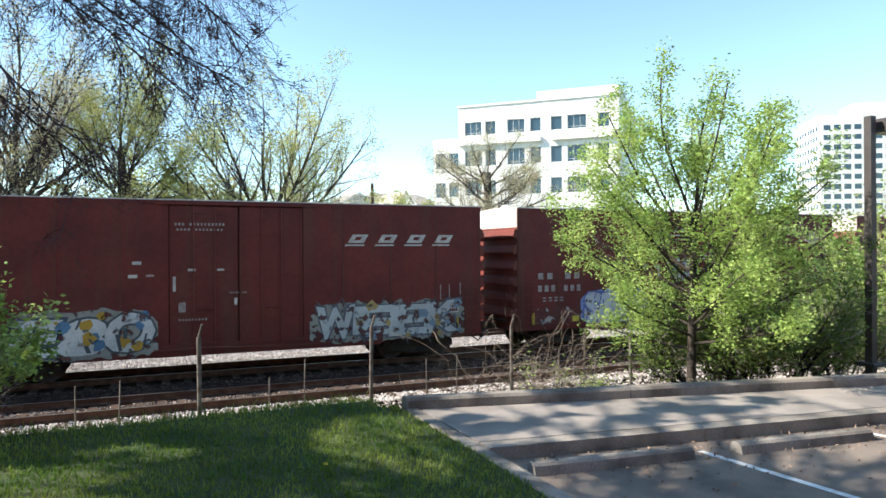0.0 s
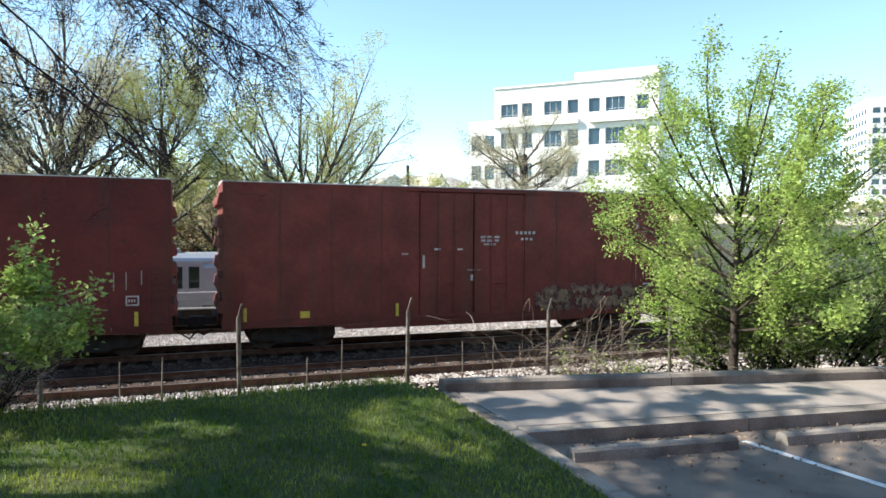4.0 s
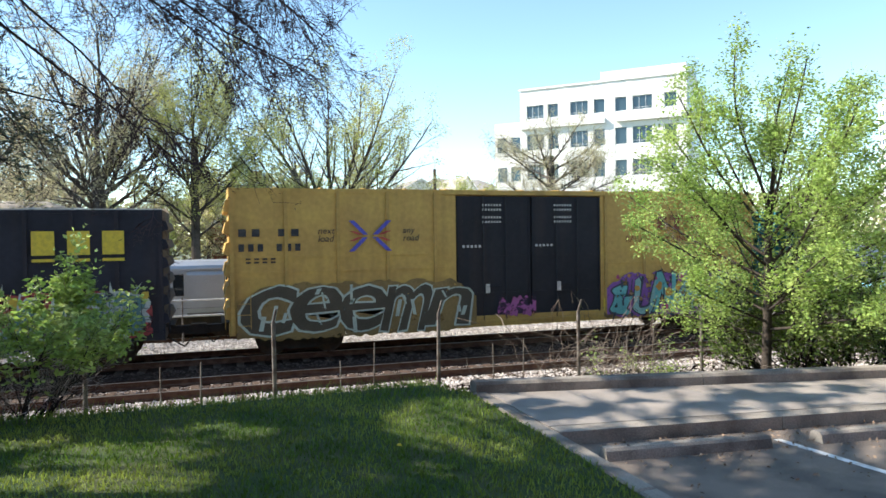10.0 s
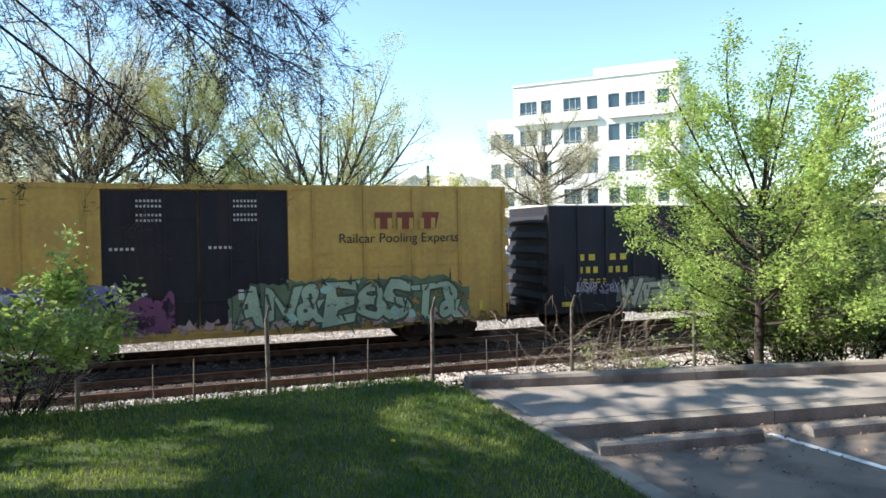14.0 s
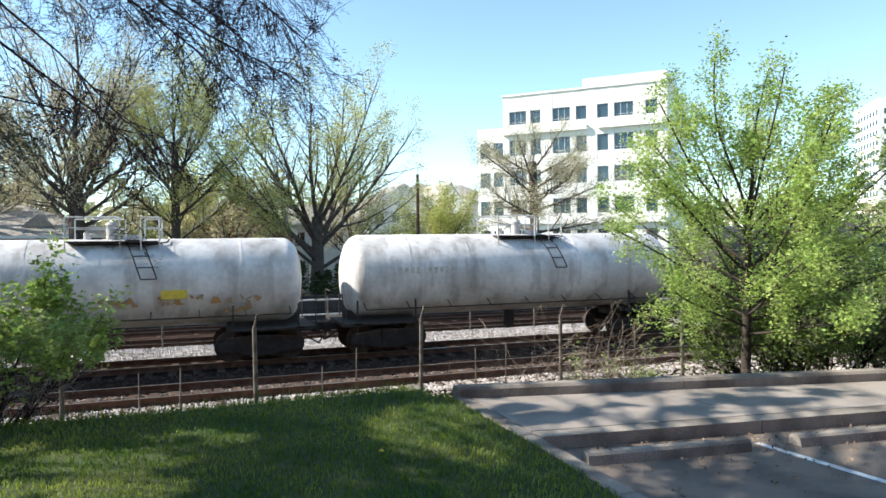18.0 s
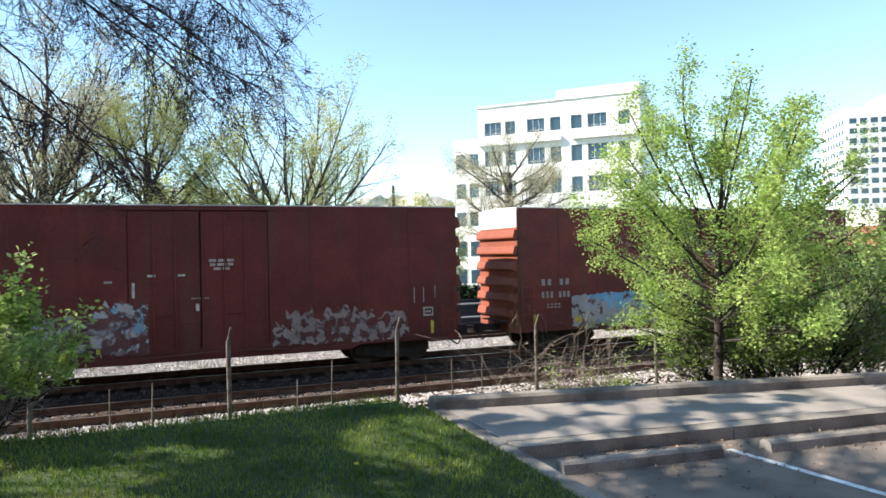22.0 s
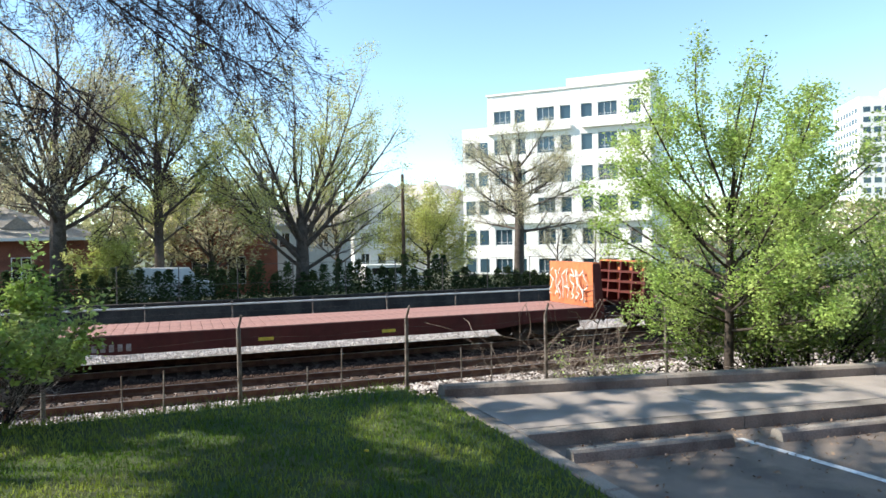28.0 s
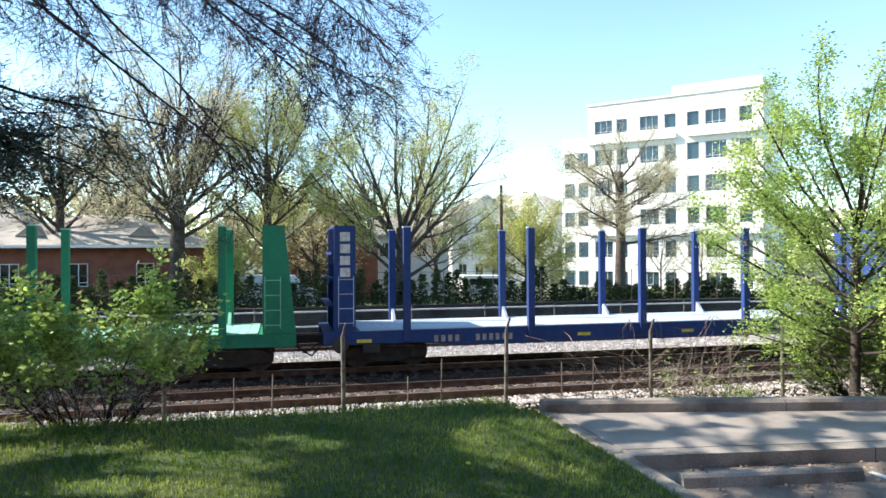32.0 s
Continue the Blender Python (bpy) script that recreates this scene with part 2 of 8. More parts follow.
M_VINE = material("dry_vine", (0.13, 0.095, 0.075), 0.9, (0.24, 0.19, 0.15), scale=3, bump=0)
M_DRYGRASS = material("dry_grass", (0.42, 0.33, 0.19), 0.9, (0.30, 0.22, 0.12), scale=3, bump=0, translucent=0.3)
M_GALV = material("galvanised_rail", (0.62, 0.62, 0.60), 0.5, (0.5, 0.5, 0.48), scale=3, fine=30, fine_amt=0.08, bump=0.03, metal=0.3)
M_DARKWALL = material("sooty_retaining_wall", (0.06, 0.052, 0.047), 0.95, (0.032, 0.028, 0.025), scale=1.0, fine=12, fine_amt=0.25, bump=0.3)
M_BARK = material("grey_bark", (0.105, 0.088, 0.076), 0.95, (0.066, 0.055, 0.047), scale=3, fine=18, fine_amt=0.35, bump=0.6, streak=6, streak_col=(0.07, 0.058, 0.05), streak_amt=0.5, spec=0.1)
M_DARKBARK = material("dark_smooth_bark", (0.070, 0.056, 0.047), 0.9, (0.045, 0.037, 0.032), scale=5, fine=25, fine_amt=0.3, bump=0.4, spec=0.1)
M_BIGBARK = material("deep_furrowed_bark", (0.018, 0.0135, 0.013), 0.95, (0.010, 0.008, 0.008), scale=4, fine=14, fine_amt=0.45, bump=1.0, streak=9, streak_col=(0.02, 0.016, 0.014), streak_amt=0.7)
M_TWIG = material("bare_twigs", (0.25, 0.215, 0.20), 0.9, (0.35, 0.305, 0.285), scale=2, bump=0, island=0.3, spec=0.1)
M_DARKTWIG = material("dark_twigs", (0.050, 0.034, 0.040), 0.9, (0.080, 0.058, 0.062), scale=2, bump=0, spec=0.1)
M_LEAF = material("fresh_spring_leaves", (0.31, 0.43, 0.11), 0.55, (0.44, 0.54, 0.17), scale=1.4, fine=6, fine_amt=0.2, bump=0, translucent=0.55, island=0.45, spec=0.2)
M_LEAFDEEP = material("shrub_leaves", (0.235, 0.345, 0.075), 0.5, (0.39, 0.47, 0.15), scale=1.4, fine=6, fine_amt=0.2, bump=0, translucent=0.5, island=0.4)
# darker copy of the shrub leaves; the kerbside shade is in its colour
M_LEAFDARK = material("shaded_shrub_leaves", (0.115, 0.17, 0.04), 0.5, (0.17, 0.23, 0.06), scale=1.4, fine=6, fine_amt=0.2, bump=0, translucent=0.4, island=0.4, spec=0.1)
M_BUD = material("yellow_green_buds", (0.41, 0.44, 0.12), 0.6, (0.49, 0.48, 0.20), scale=0.5, fine=4, fine_amt=0.2, bump=0, translucent=0.4, island=0.35)
M_BUDPALE = material("pale_olive_buds", (0.40, 0.375, 0.21), 0.7, (0.48, 0.43, 0.29), scale=0.5, fine=4, fine_amt=0.2, bump=0, translucent=0.4, island=0.35)
M_NEEDLE = material("blue_green_needles", (0.085, 0.12, 0.098), 0.8, (0.12, 0.16, 0.135), scale=0.8, fine=6, fine_amt=0.3, bump=0, translucent=0.45, island=0.3, spec=0.05)
M_HEDGE = material("dark_evergreen_hedge", (0.045, 0.070, 0.028), 0.7, (0.075, 0.10, 0.042), scale=0.6, fine=4, fine_amt=0.3, bump=0, translucent=0.3, island=0.4, spec=0.05)
M_YELLOWFLOWER = material("yellow_blossom", (0.75, 0.6, 0.05), 0.6, (0.6, 0.5, 0.08), bump=0, translucent=0.4)
M_WOODSFAR = material("far_spring_woods", (0.40, 0.385, 0.20), 0.9, (0.30, 0.29, 0.145), scale=0.3, fine=2, fine_amt=0.3, bump=0, translucent=0.4, island=0.3, spec=0.05)
M_OFFICE = material("white_precast_panels", (0.80, 0.78, 0.74), 0.7, (0.74, 0.72, 0.68), scale=0.3, fine=8, fine_amt=0.04, bump=0.04)
M_OFFGLASS = glass_material("tinted_window_glass", (0.03, 0.06, 0.08), 0.06)
M_MULLION = material("pale_mullion", (0.65, 0.66, 0.66), 0.5, bump=0, fine_amt=0.03)
M_BRICK = material("red_brick", (0.27, 0.10, 0.065), 0.9, (0.20, 0.075, 0.05), scale=1.4, fine=16, fine_amt=0.25, bump=0.3)
M_ROOFSH = material("weathered_shingles", (0.36, 0.33, 0.29), 0.9, (0.27, 0.24, 0.21), scale=1.0, fine=9, fine_amt=0.2, bump=0.3, streak=0.0 or None)
M_ROOFRED = material("clay_tile_roof", (0.36, 0.15, 0.08), 0.85, (0.28, 0.12, 0.07), scale=1.0, fine=9, fine_amt=0.2, bump=0.3)
M_WHITEPAINT = material("white_trim_paint", (0.78, 0.77, 0.74), 0.6, (0.7, 0.69, 0.66), scale=1.0, fine=12, fine_amt=0.05, bump=0.03)
M_SIDING = material("pale_siding", (0.66, 0.65, 0.62), 0.7, (0.58, 0.57, 0.54), scale=0.8, fine=10, fine_amt=0.06, bump=0.05)
M_DARKGLASS = glass_material("dark_window_glass", (0.015, 0.018, 0.02), 0.08)
M_LAMP = material("dark_bronze_paint", (0.05, 0.04, 0.035), 0.5, bump=0.02, fine_amt=0.08)

# freight paint
M_RED = car_paint("boxcar_red_paint", (0.158, 0.036, 0.030), (0.11, 0.027, 0.024), rust=0.55)
M_RED2 = car_paint("oxide_red_paint", (0.21, 0.05, 0.038), (0.135, 0.036, 0.028), rust=0.55)
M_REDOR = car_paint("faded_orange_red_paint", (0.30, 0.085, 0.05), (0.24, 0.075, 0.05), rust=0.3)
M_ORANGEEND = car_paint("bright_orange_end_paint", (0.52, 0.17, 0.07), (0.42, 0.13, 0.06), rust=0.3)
M_PURPLE = car_paint("faded_maroon_paint", (0.22, 0.095, 0.115), (0.25, 0.12, 0.135), rust=0.3)
# end paint, lighter than the maroon sides of the same car
M_PINKEND = car_paint("pink_end_paint", (0.50, 0.27, 0.255), (0.42, 0.20, 0.185), rust=0.3)
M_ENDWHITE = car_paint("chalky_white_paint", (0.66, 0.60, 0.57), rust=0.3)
M_BLACKCAR = car_paint("dark_navy_car_paint", (0.030, 0.032, 0.045), (0.022, 0.024, 0.032), rust=0.2)
M_YELLOW = car_paint("railcar_yellow_paint", (0.56, 0.36, 0.10), (0.47, 0.29, 0.09), rust=0.3)
M_BLACKDOOR = car_paint("black_door_paint", (0.025, 0.025, 0.03), rust=0.2)
M_CREAM = car_paint("cream_hopper_paint", (0.74, 0.62, 0.46), (0.64, 0.53, 0.385), rust=0.3, dirt=(0.22, 0.17, 0.12))
M_GREYHOP = car_paint("light_grey_hopper_paint", (0.54, 0.53, 0.49), (0.45, 0.44, 0.40), rust=0.3, dirt=(0.22, 0.19, 0.16))
M_WHITEHOP = car_paint("white_hopper_paint", (0.60, 0.59, 0.565), (0.53, 0.52, 0.49), rust=0.25, dirt=(0.3, 0.28, 0.25))
M_BEIGE = car_paint("rust_stained_beige_paint", (0.46, 0.41, 0.32), (0.36, 0.24, 0.15), rust=0.75, dirt=(0.20, 0.095, 0.05))
M_OLDGREY = car_paint("weathered_grey_paint", (0.30, 0.28, 0.255), (0.22, 0.205, 0.185), rust=0.45, dirt=(0.12, 0.105, 0.095))
M_PALEPOST = car_paint("pale_grey_post_paint", (0.50, 0.48, 0.455), (0.40, 0.38, 0.355), rust=0.4, dirt=(0.2, 0.18, 0.16))
M_TANKWHITE = car_paint("white_tank_paint", (0.74, 0.72, 0.70), (0.50, 0.475, 0.45), rust=0.75, rough=0.38, dirt=(0.20, 0.165, 0.14))
M_TANKBLACK = car_paint("sooty_black_tank_paint", (0.045, 0.042, 0.043), (0.06, 0.055, 0.055), rust=0.3, rough=0.42, dirt=(0.10, 0.085, 0.08))
M_TEAL = car_paint("teal_flatcar_paint", (0.035, 0.19, 0.225), (0.04, 0.15, 0.18), rust=0.4)
# teal, red, green and blue decks: side colours lightened to stand for sun on top
M_TEALDECK = car_paint("sunlit_teal_deck", (0.25, 0.55, 0.56), rust=0.2)
M_BROWNFLAT = car_paint("brown_flatcar_paint", (0.14, 0.052, 0.038), (0.10, 0.04, 0.032), rust=0.5)
M_DECKWOOD = material("worn_deck", (0.40, 0.33, 0.28), 0.9, (0.30, 0.24, 0.2), scale=2, fine=20, fine_amt=0.2, bump=0.3)
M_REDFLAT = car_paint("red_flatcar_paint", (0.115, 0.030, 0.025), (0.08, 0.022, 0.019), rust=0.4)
M_REDDECK = material("sunlit_red_deck", (0.29, 0.155, 0.13), 0.9, (0.21, 0.108, 0.09), scale=2, fine=20, fine_amt=0.2, bump=0.2)
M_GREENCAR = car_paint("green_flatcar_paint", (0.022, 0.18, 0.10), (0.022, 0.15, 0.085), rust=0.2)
M_GREENDECK = car_paint("sunlit_green_deck", (0.28, 0.55, 0.42), rust=0.2)
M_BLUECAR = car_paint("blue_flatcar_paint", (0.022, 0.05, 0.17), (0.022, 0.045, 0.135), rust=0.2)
M_BLUEDECK = car_paint("sunlit_blue_deck", (0.45, 0.52, 0.60), rust=0.2)
M_TRUCK = material("grimy_cast_steel", (0.035, 0.03, 0.028), 0.85, (0.055, 0.042, 0.036), scale=4, fine=30, fine_amt=0.25, bump=0.2)
M_WHEEL = material("rusty_wheel_steel", (0.06, 0.045, 0.04), 0.7, (0.09, 0.06, 0.05), scale=4, fine=30, fine_amt=0.2, bump=0.1, metal=0.3)
M_ROOFGALV = car_paint("galvanised_roof", (0.55, 0.54, 0.52), (0.46, 0.43, 0.40), rust=0.3, dirt=(0.25, 0.16, 0.12))
M_LETTER = material("white_lettering", (0.58, 0.55, 0.51), 0.7, (0.42, 0.39, 0.36), scale=8, fine=60, fine_amt=0.15, bump=0)
M_LETTERDIM = material("faded_lettering", (0.38, 0.33, 0.31), 0.8, (0.28, 0.22, 0.2), scale=8, fine=60, fine_amt=0.15, bump=0)
M_LETTERDARK = material("dark_lettering", (0.03, 0.03, 0.035), 0.7, (0.06, 0.055, 0.05), scale=8, fine=60, bump=0)
M_LETTERYEL = material("yellow_lettering", (0.68, 0.52, 0.06), 0.6, (0.55, 0.42, 0.06), scale=8, fine=60, bump=0)
M_LETTERRED = material("maroon_lettering", (0.22, 0.05, 0.03), 0.6, (0.18, 0.05, 0.03), scale=8, fine=60, bump=0)
M_METRO = material("brushed_aluminium", (0.40, 0.405, 0.425), 0.42, (0.35, 0.355, 0.37), scale=0.6, fine=20, fine_amt=0.05, bump=0.02, metal=0.55)
M_METROBAND = material("brown_window_band", (0.16, 0.13, 0.115), 0.5, bump=0.0, fine_amt=0.05)


# ---- ground ----
KERB_SLOPE = -0.213


def kerb_back(x):
    return 9.5 + KERB_SLOPE * (x - 3.65)


def ground_height(x, y):
    edge = 10.15 + 0.12 * noise.noise((x * 0.3, 3.1, 0)) if x < 3.3 else kerb_back(x) + 0.05
    if y <= edge:
        if x >= 3.5:
            return 0.9
        base = 1.30 + 0.05 * noise.noise((x * 0.35, y * 0.35, 0.0))
        root = math.hypot(x + 6.4, y - 8.1)
        return base + 0.28 * math.exp(-(root / 1.5) ** 2) - 0.10 * max(0.0, min(1.0, (-x - 7) / 10)) * 0
    foot = 13.9
    if y <= foot:
        f = (y - edge) / (foot - edge)
        return 1.22 + (-0.46 - 1.22) * (f * f * (3 - 2 * f)) ** 0.8
    for y0, z0, y1, z1 in ((foot, -0.46, 27.9, -0.46), (27.9, -0.46, 29.0, -1.05), (29.0, -1.05, 39.9, -1.05), (39.9, -1.05, 40.1, 0.35), (40.1, 0.35, 72.0, -1.2)):
        if y <= y1:
            return z0 + (z1 - z0) * (y - y0) / (y1 - y0)
    return -1.2


def grid_mesh(name, xs, ys, height, mat):
    vs = [(x, y, height(x, y)) for y in ys for x in xs]
    n = len(xs)
    fs = [(j * n + i, j * n + i + 1, (j + 1) * n + i + 1, (j + 1) * n + i) for j in range(len(ys) - 1) for i in range(n - 1)]
    b = Build()
    b.v, b.f = vs, fs
    return b.mesh(name, mat, True, fix=False)


_xs = [-3000, -600, -150, -70, -40, -25] + [-18 + 0.4 * i for i in range(54)] + [3.48, 3.52] + [3.9 + 0.5 * i for i in range(45)] + [30, 45, 80, 160, 600, 3000]
_ys = [-3000, -500, -100, -30, -10] + [-4 + 0.5 * i for i in range(14)] + [3 + 0.25 * i for i in range(45)] + [15, 20, 25, 27.85, 27.95, 28.95, 29.05, 39.88, 39.92, 40.1, 45, 55, 72.0, 100, 200, 600, 3000]
lawn = tagged(new("ground", grid_mesh("ground", _xs, _ys, ground_height, M_GRASS_SOIL)), "green lawn bank falling to the railway, bare earth beyond", "ground", kind="structure")
lawn.data.materials.append(M_FARGROUND)
lawn.data.materials.append(M_DIRT)
for p in lawn.data.polygons:
    c = p.center
    if c.y > 12.6:
        p.material_index = 1
    elif math.hypot(c.x + 5.95, c.y - 7.1) < 1.35 + 0.35 * noise.noise((c.x, c.y, 5)):
        p.material_index = 2

# ---- tracks ----
NEAR_Y, FREIGHT_Y, METRO_Y, METRO_Z = 18.13, 22.5, 32.05, -0.62


def track(name, yc, zc, x0, x1, label, ties, gauge=1.435):
    root = empty(name, label, "railway track", kind="structure")
    for side in (-1, 1):
        y = yc + side * (gauge / 2 + 0.035)
        prof = [(y - 0.07, zc - 0.17), (y + 0.07, zc - 0.17), (y + 0.07, zc - 0.155), (y + 0.012, zc - 0.13), (y + 0.012, zc - 0.045),
                (y + 0.036, zc - 0.035), (y + 0.036, zc - 0.004), (y - 0.036, zc - 0.004), (y - 0.036, zc - 0.035), (y - 0.012, zc - 0.045), (y - 0.012, zc - 0.13), (y - 0.07, zc - 0.155)]
        rail = part("rail", Build().prism_x(prof, x0, x1), M_RAIL, root, "rust-brown steel rail")
        part("rail_head", Build().box(x0, x1, y - 0.03, y + 0.03, zc - 0.004, zc), M_RAILTOP, rail, "polished running surface")
    tie = Build().cbox(-0.11, 0.11, -1.3, 1.3, -0.18, 0.0, 0.012).mesh("sleeper", M_TIE)
    rng = random.Random(int(yc * 10))
    for i in range(ties[2]):
        x = ties[0] + (ties[1] - ties[0]) * i / ties[2]
        part("sleeper", tie, None, root, at=pose(x + rng.uniform(-.03, .03), yc + rng.uniform(-.05, .05), zc - 0.18 + rng.uniform(-.012, .012), 0, 0, rng.uniform(-2, 2)))
    return root


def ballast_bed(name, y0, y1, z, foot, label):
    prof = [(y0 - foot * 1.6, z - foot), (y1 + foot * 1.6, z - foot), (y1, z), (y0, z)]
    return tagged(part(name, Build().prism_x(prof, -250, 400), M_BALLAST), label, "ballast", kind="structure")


# unseen wall behind the parking lot, added to dim sky light on near-facing sides
tagged(part("wall_south", Build().box(-45, 45, -11.4, -11.0, 0.6, 11.5), M_BRICK), "unseen plain brick wall added behind the parking lot to cut sky light", "wall", kind="structure")
ballast_bed("ballast_bed", 16.35, 24.6, -0.2, 0.3, "crushed-stone ballast under the freight tracks, darkened like the train's shadow")
ballast_bed("metro_ballast_bed", 30.3, 38.0, METRO_Z - 0.2, 0.3, "grey crushed-stone ballast under the transit tracks")


# strip behind the train, paler than the bed to stand for sunlit ballast
tagged(part("ballast_strip", Build().prism_x([(24.2, -0.5), (27.8, -0.5), (27.6, -0.30), (24.3, -0.17)], -250, 400), M_PALEBALLAST), "crushed stone beyond the freight track, paled as if sunlit", "ballast", kind="structure")


def stones(name, count, region, size, mat, seed, label):
    """Loose crushed stones, each a squashed octahedron."""
    rng = np.random.RandomState(seed)
    x0, x1, y0, y1 = region
    base = np.array([(1, 0, 0), (0, 1, 0), (-1, 0, 0), (0, -1, 0), (0, 0, 1), (0, 0, -1)], float)
    faces = np.array([(0, 1, 4), (1, 2, 4), (2, 3, 4), (3, 0, 4), (1, 0, 5), (2, 1, 5), (3, 2, 5), (0, 3, 5)])
    xs = rng.uniform(x0, x1, count)
    ys = rng.uniform(y0, y1, count)
    s = rng.uniform(0.6, 1.3, count) * size
    ang = rng.uniform(0, 6.28, count)
    v = base[None] * (rng.uniform(0.6, 1.2, (count, 6, 1))) * s[:, None, None]
    c, sn = np.cos(ang)[:, None], np.sin(ang)[:, None]
    vx = v[..., 0] * c - v[..., 1] * sn + v[..., 2] * rng.uniform(-.5, .5, (count, 1))
    vy = v[..., 0] * sn + v[..., 1] * c
    zs = np.array([stone_bed(b) for b in ys])
    out = np.stack([vx + xs[:, None], vy + ys[:, None], v[..., 2] * 0.7 + zs[:, None] + 0.006], -1).reshape(-1, 3)
    f = (faces[None] + 6 * np.arange(count)[:, None, None]).reshape(-1, 3)
    me = bpy.data.meshes.new(name)
    me.from_pydata(out.tolist(), [], f.tolist())
    me.materials.append(mat)
    return tagged(new(name, me), label, "gravel", kind="stuff")


def stone_bed(y):
    if y > 24.2:
        return -0.17 - 0.13 * (y - 24.3) / 3.3
    if y < 15.87:
        return -0.46
    return -0.46 + (0.258 if y > 16.6 else 0.28) * min(1.0, (y - 15.87) / 0.5)


stones("loose_ballast", 34000, (-9, 26, 13.7, 17.3), 0.045, M_STONE, 3, "pale loose crushed stone beside the near track")
stones("far_ballast", 22000, (-14, 30, 24.25, 27.75), 0.055, M_GREYSTONE, 5, "grey crushed stone beyond the freight track")
stones("track_ballast", 7000, (-9, 24, 17.45, 18.82), 0.04, M_LITSTONE, 4, "brown crushed stone between the rails, lightened as if in sun")
stones("oily_ballast", 9000, (-9, 24, 18.95, 21.2), 0.045, M_SHADESTONE, 6, "crushed stone between the two tracks, darkened like the train's shadow")

track("near_track", NEAR_Y, 0, -250, 400, "rust-brown rails on timber sleepers in pale ballast", (-10, 30, 80))
track("freight_track", FREIGHT_Y, 0, -250, 400, "rails under the passing freight train", (-10, 30, 60))
track("transit_track", METRO_Y, METRO_Z, -250, 400, "transit rails behind the freight tracks", (-10, 40, 30))
track("far_transit_track", METRO_Y + 4.3, METRO_Z, -250, 400, "second transit track beside the wall", (-10, 40, 30))

# ---- parking lot, path and kerbs ----
LZ = 1.30
lot = Build()
lot.add([(3.72, 7.05, 1.15), (3.68, -30, 1.15), (60, -30, 1.15), (60, -0.1, 1.15)], [(3, 2, 1, 0)])
tagged(part("parking_lot", lot, M_ASPHALT), "old dark asphalt parking lot with patched brown stains", "parking lot", kind="structure")


def slab(pts, z0, z1):
    b = Build()
    n = len(pts)
    return b.add([(x, y, z0) for x, y in pts] + [(x, y, z1) for x, y in pts],
                 [tuple(reversed(range(n))), tuple(range(n, 2 * n))] + [(i, (i + 1) % n, n + (i + 1) % n, n + i) for i in range(n)])


def front(x):
    return 7.08 - 0.129 * (x - 3.59)


def kerb_front(x):
    return 9.24 + KERB_SLOPE * (x - 3.57)


pathway = empty("pavement", "grey concrete pavement slabs in tree shade", "pavement", kind="structure")
_joints = [3.72, 6.6, 9.6, 12.6, 15.6, 19, 23, 27, 32, 40, 60]
for a, b2 in zip(_joints, _joints[1:]):
    g = 0.008
    part("slab", slab([(a + g, front(a) + 0.29), (b2 - g, front(b2) + 0.29), (b2 - g, kerb_front(b2) - 0.01), (a + g, kerb_front(a) - 0.01)], 0.95, LZ), M_CONCRETE, pathway)
    part("edging", slab([(a + g, front(a)), (b2 - g, front(b2)), (b2 - g, front(b2) + 0.255), (a + g, front(a) + 0.255)], 0.95, LZ + 0.004), M_KERB, pathway)
back_kerb = empty("rear_kerb", "weathered raised concrete kerb along the pavement edge", "kerb", kind="structure")
for a, b2 in zip([3.55, 6.93, 10.4, 14, 18, 22.5, 27, 33, 42], [6.915, 10.385, 13.98, 17.98, 22.48, 26.98, 32.98, 41.98, 60]):
    q = Build()
    pr = []
    for x in (a, b2):
        f, k = kerb_front(x), kerb_back(x)
        pr.append([(x, f, 0.9), (x, f + 0.01, LZ + 0.12), (x, f + 0.05, LZ + 0.16), (x, k - 0.05, LZ + 0.16), (x, k, LZ + 0.11), (x, k, 0.7)])
    q.loft(pr)
    part("kerb_block", q, M_KERB, back_kerb)
side_kerb = empty("side_kerb", "narrow pale concrete edging between lawn and pavement", "kerb", kind="structure")
for a, b2 in ((9.3, 7.2), (7.18, 5.2), (5.18, 2.6), (2.58, -0.5), (-0.52, -4)):
    part("edging", Build().cbox(3.50, 3.70, b2, a, 0.9, LZ + 0.015, 0.02), M_KERB, side_kerb)


def wheel_stop(x, y, rz):
    root = empty("wheel_stop", "low stained concrete wheel stop on the asphalt", "wheel stop", "wheel stops", at=pose(x, y, 1.15, 0, 0, rz))
    prof = [(-0.11, 0.0), (0.11, 0.0), (0.085, 0.10), (0.05, 0.125), (-0.05, 0.125), (-0.085, 0.10)]
    part("block", Build().prism_x(prof, -1.0, 1.0), M_KERB, root)
    for dx in (-0.7, 0.7):
        part("spike", Build().rod((dx, 0, 0.12), (dx, 0, 0.13), 0.018, n=8), M_WHEEL, root, "rusty steel spike head")
    return root


for k in range(5):
    x = 4.93 + 2.62 * k
    wheel_stop(x, 6.36 - 0.125 * (x - 4.93), -7.0)
for k in range(5):
    x = 6.20 + 2.62 * k
    y = 6.37 - 0.125 * (x - 6.2)
    d = 5.2
    ln = Build()
    w = 0.05
    ln.add([(x - w, y, 1.154), (x + w, y, 1.154), (x + 0.12 * d + w, y - d, 1.154), (x + 0.12 * d - w, y - d, 1.154)], [(3, 2, 1, 0)])
    tagged(part("parking_line", ln, M_PAINT), "thin worn white painted bay line", "road marking", "bay lines", kind="structure")

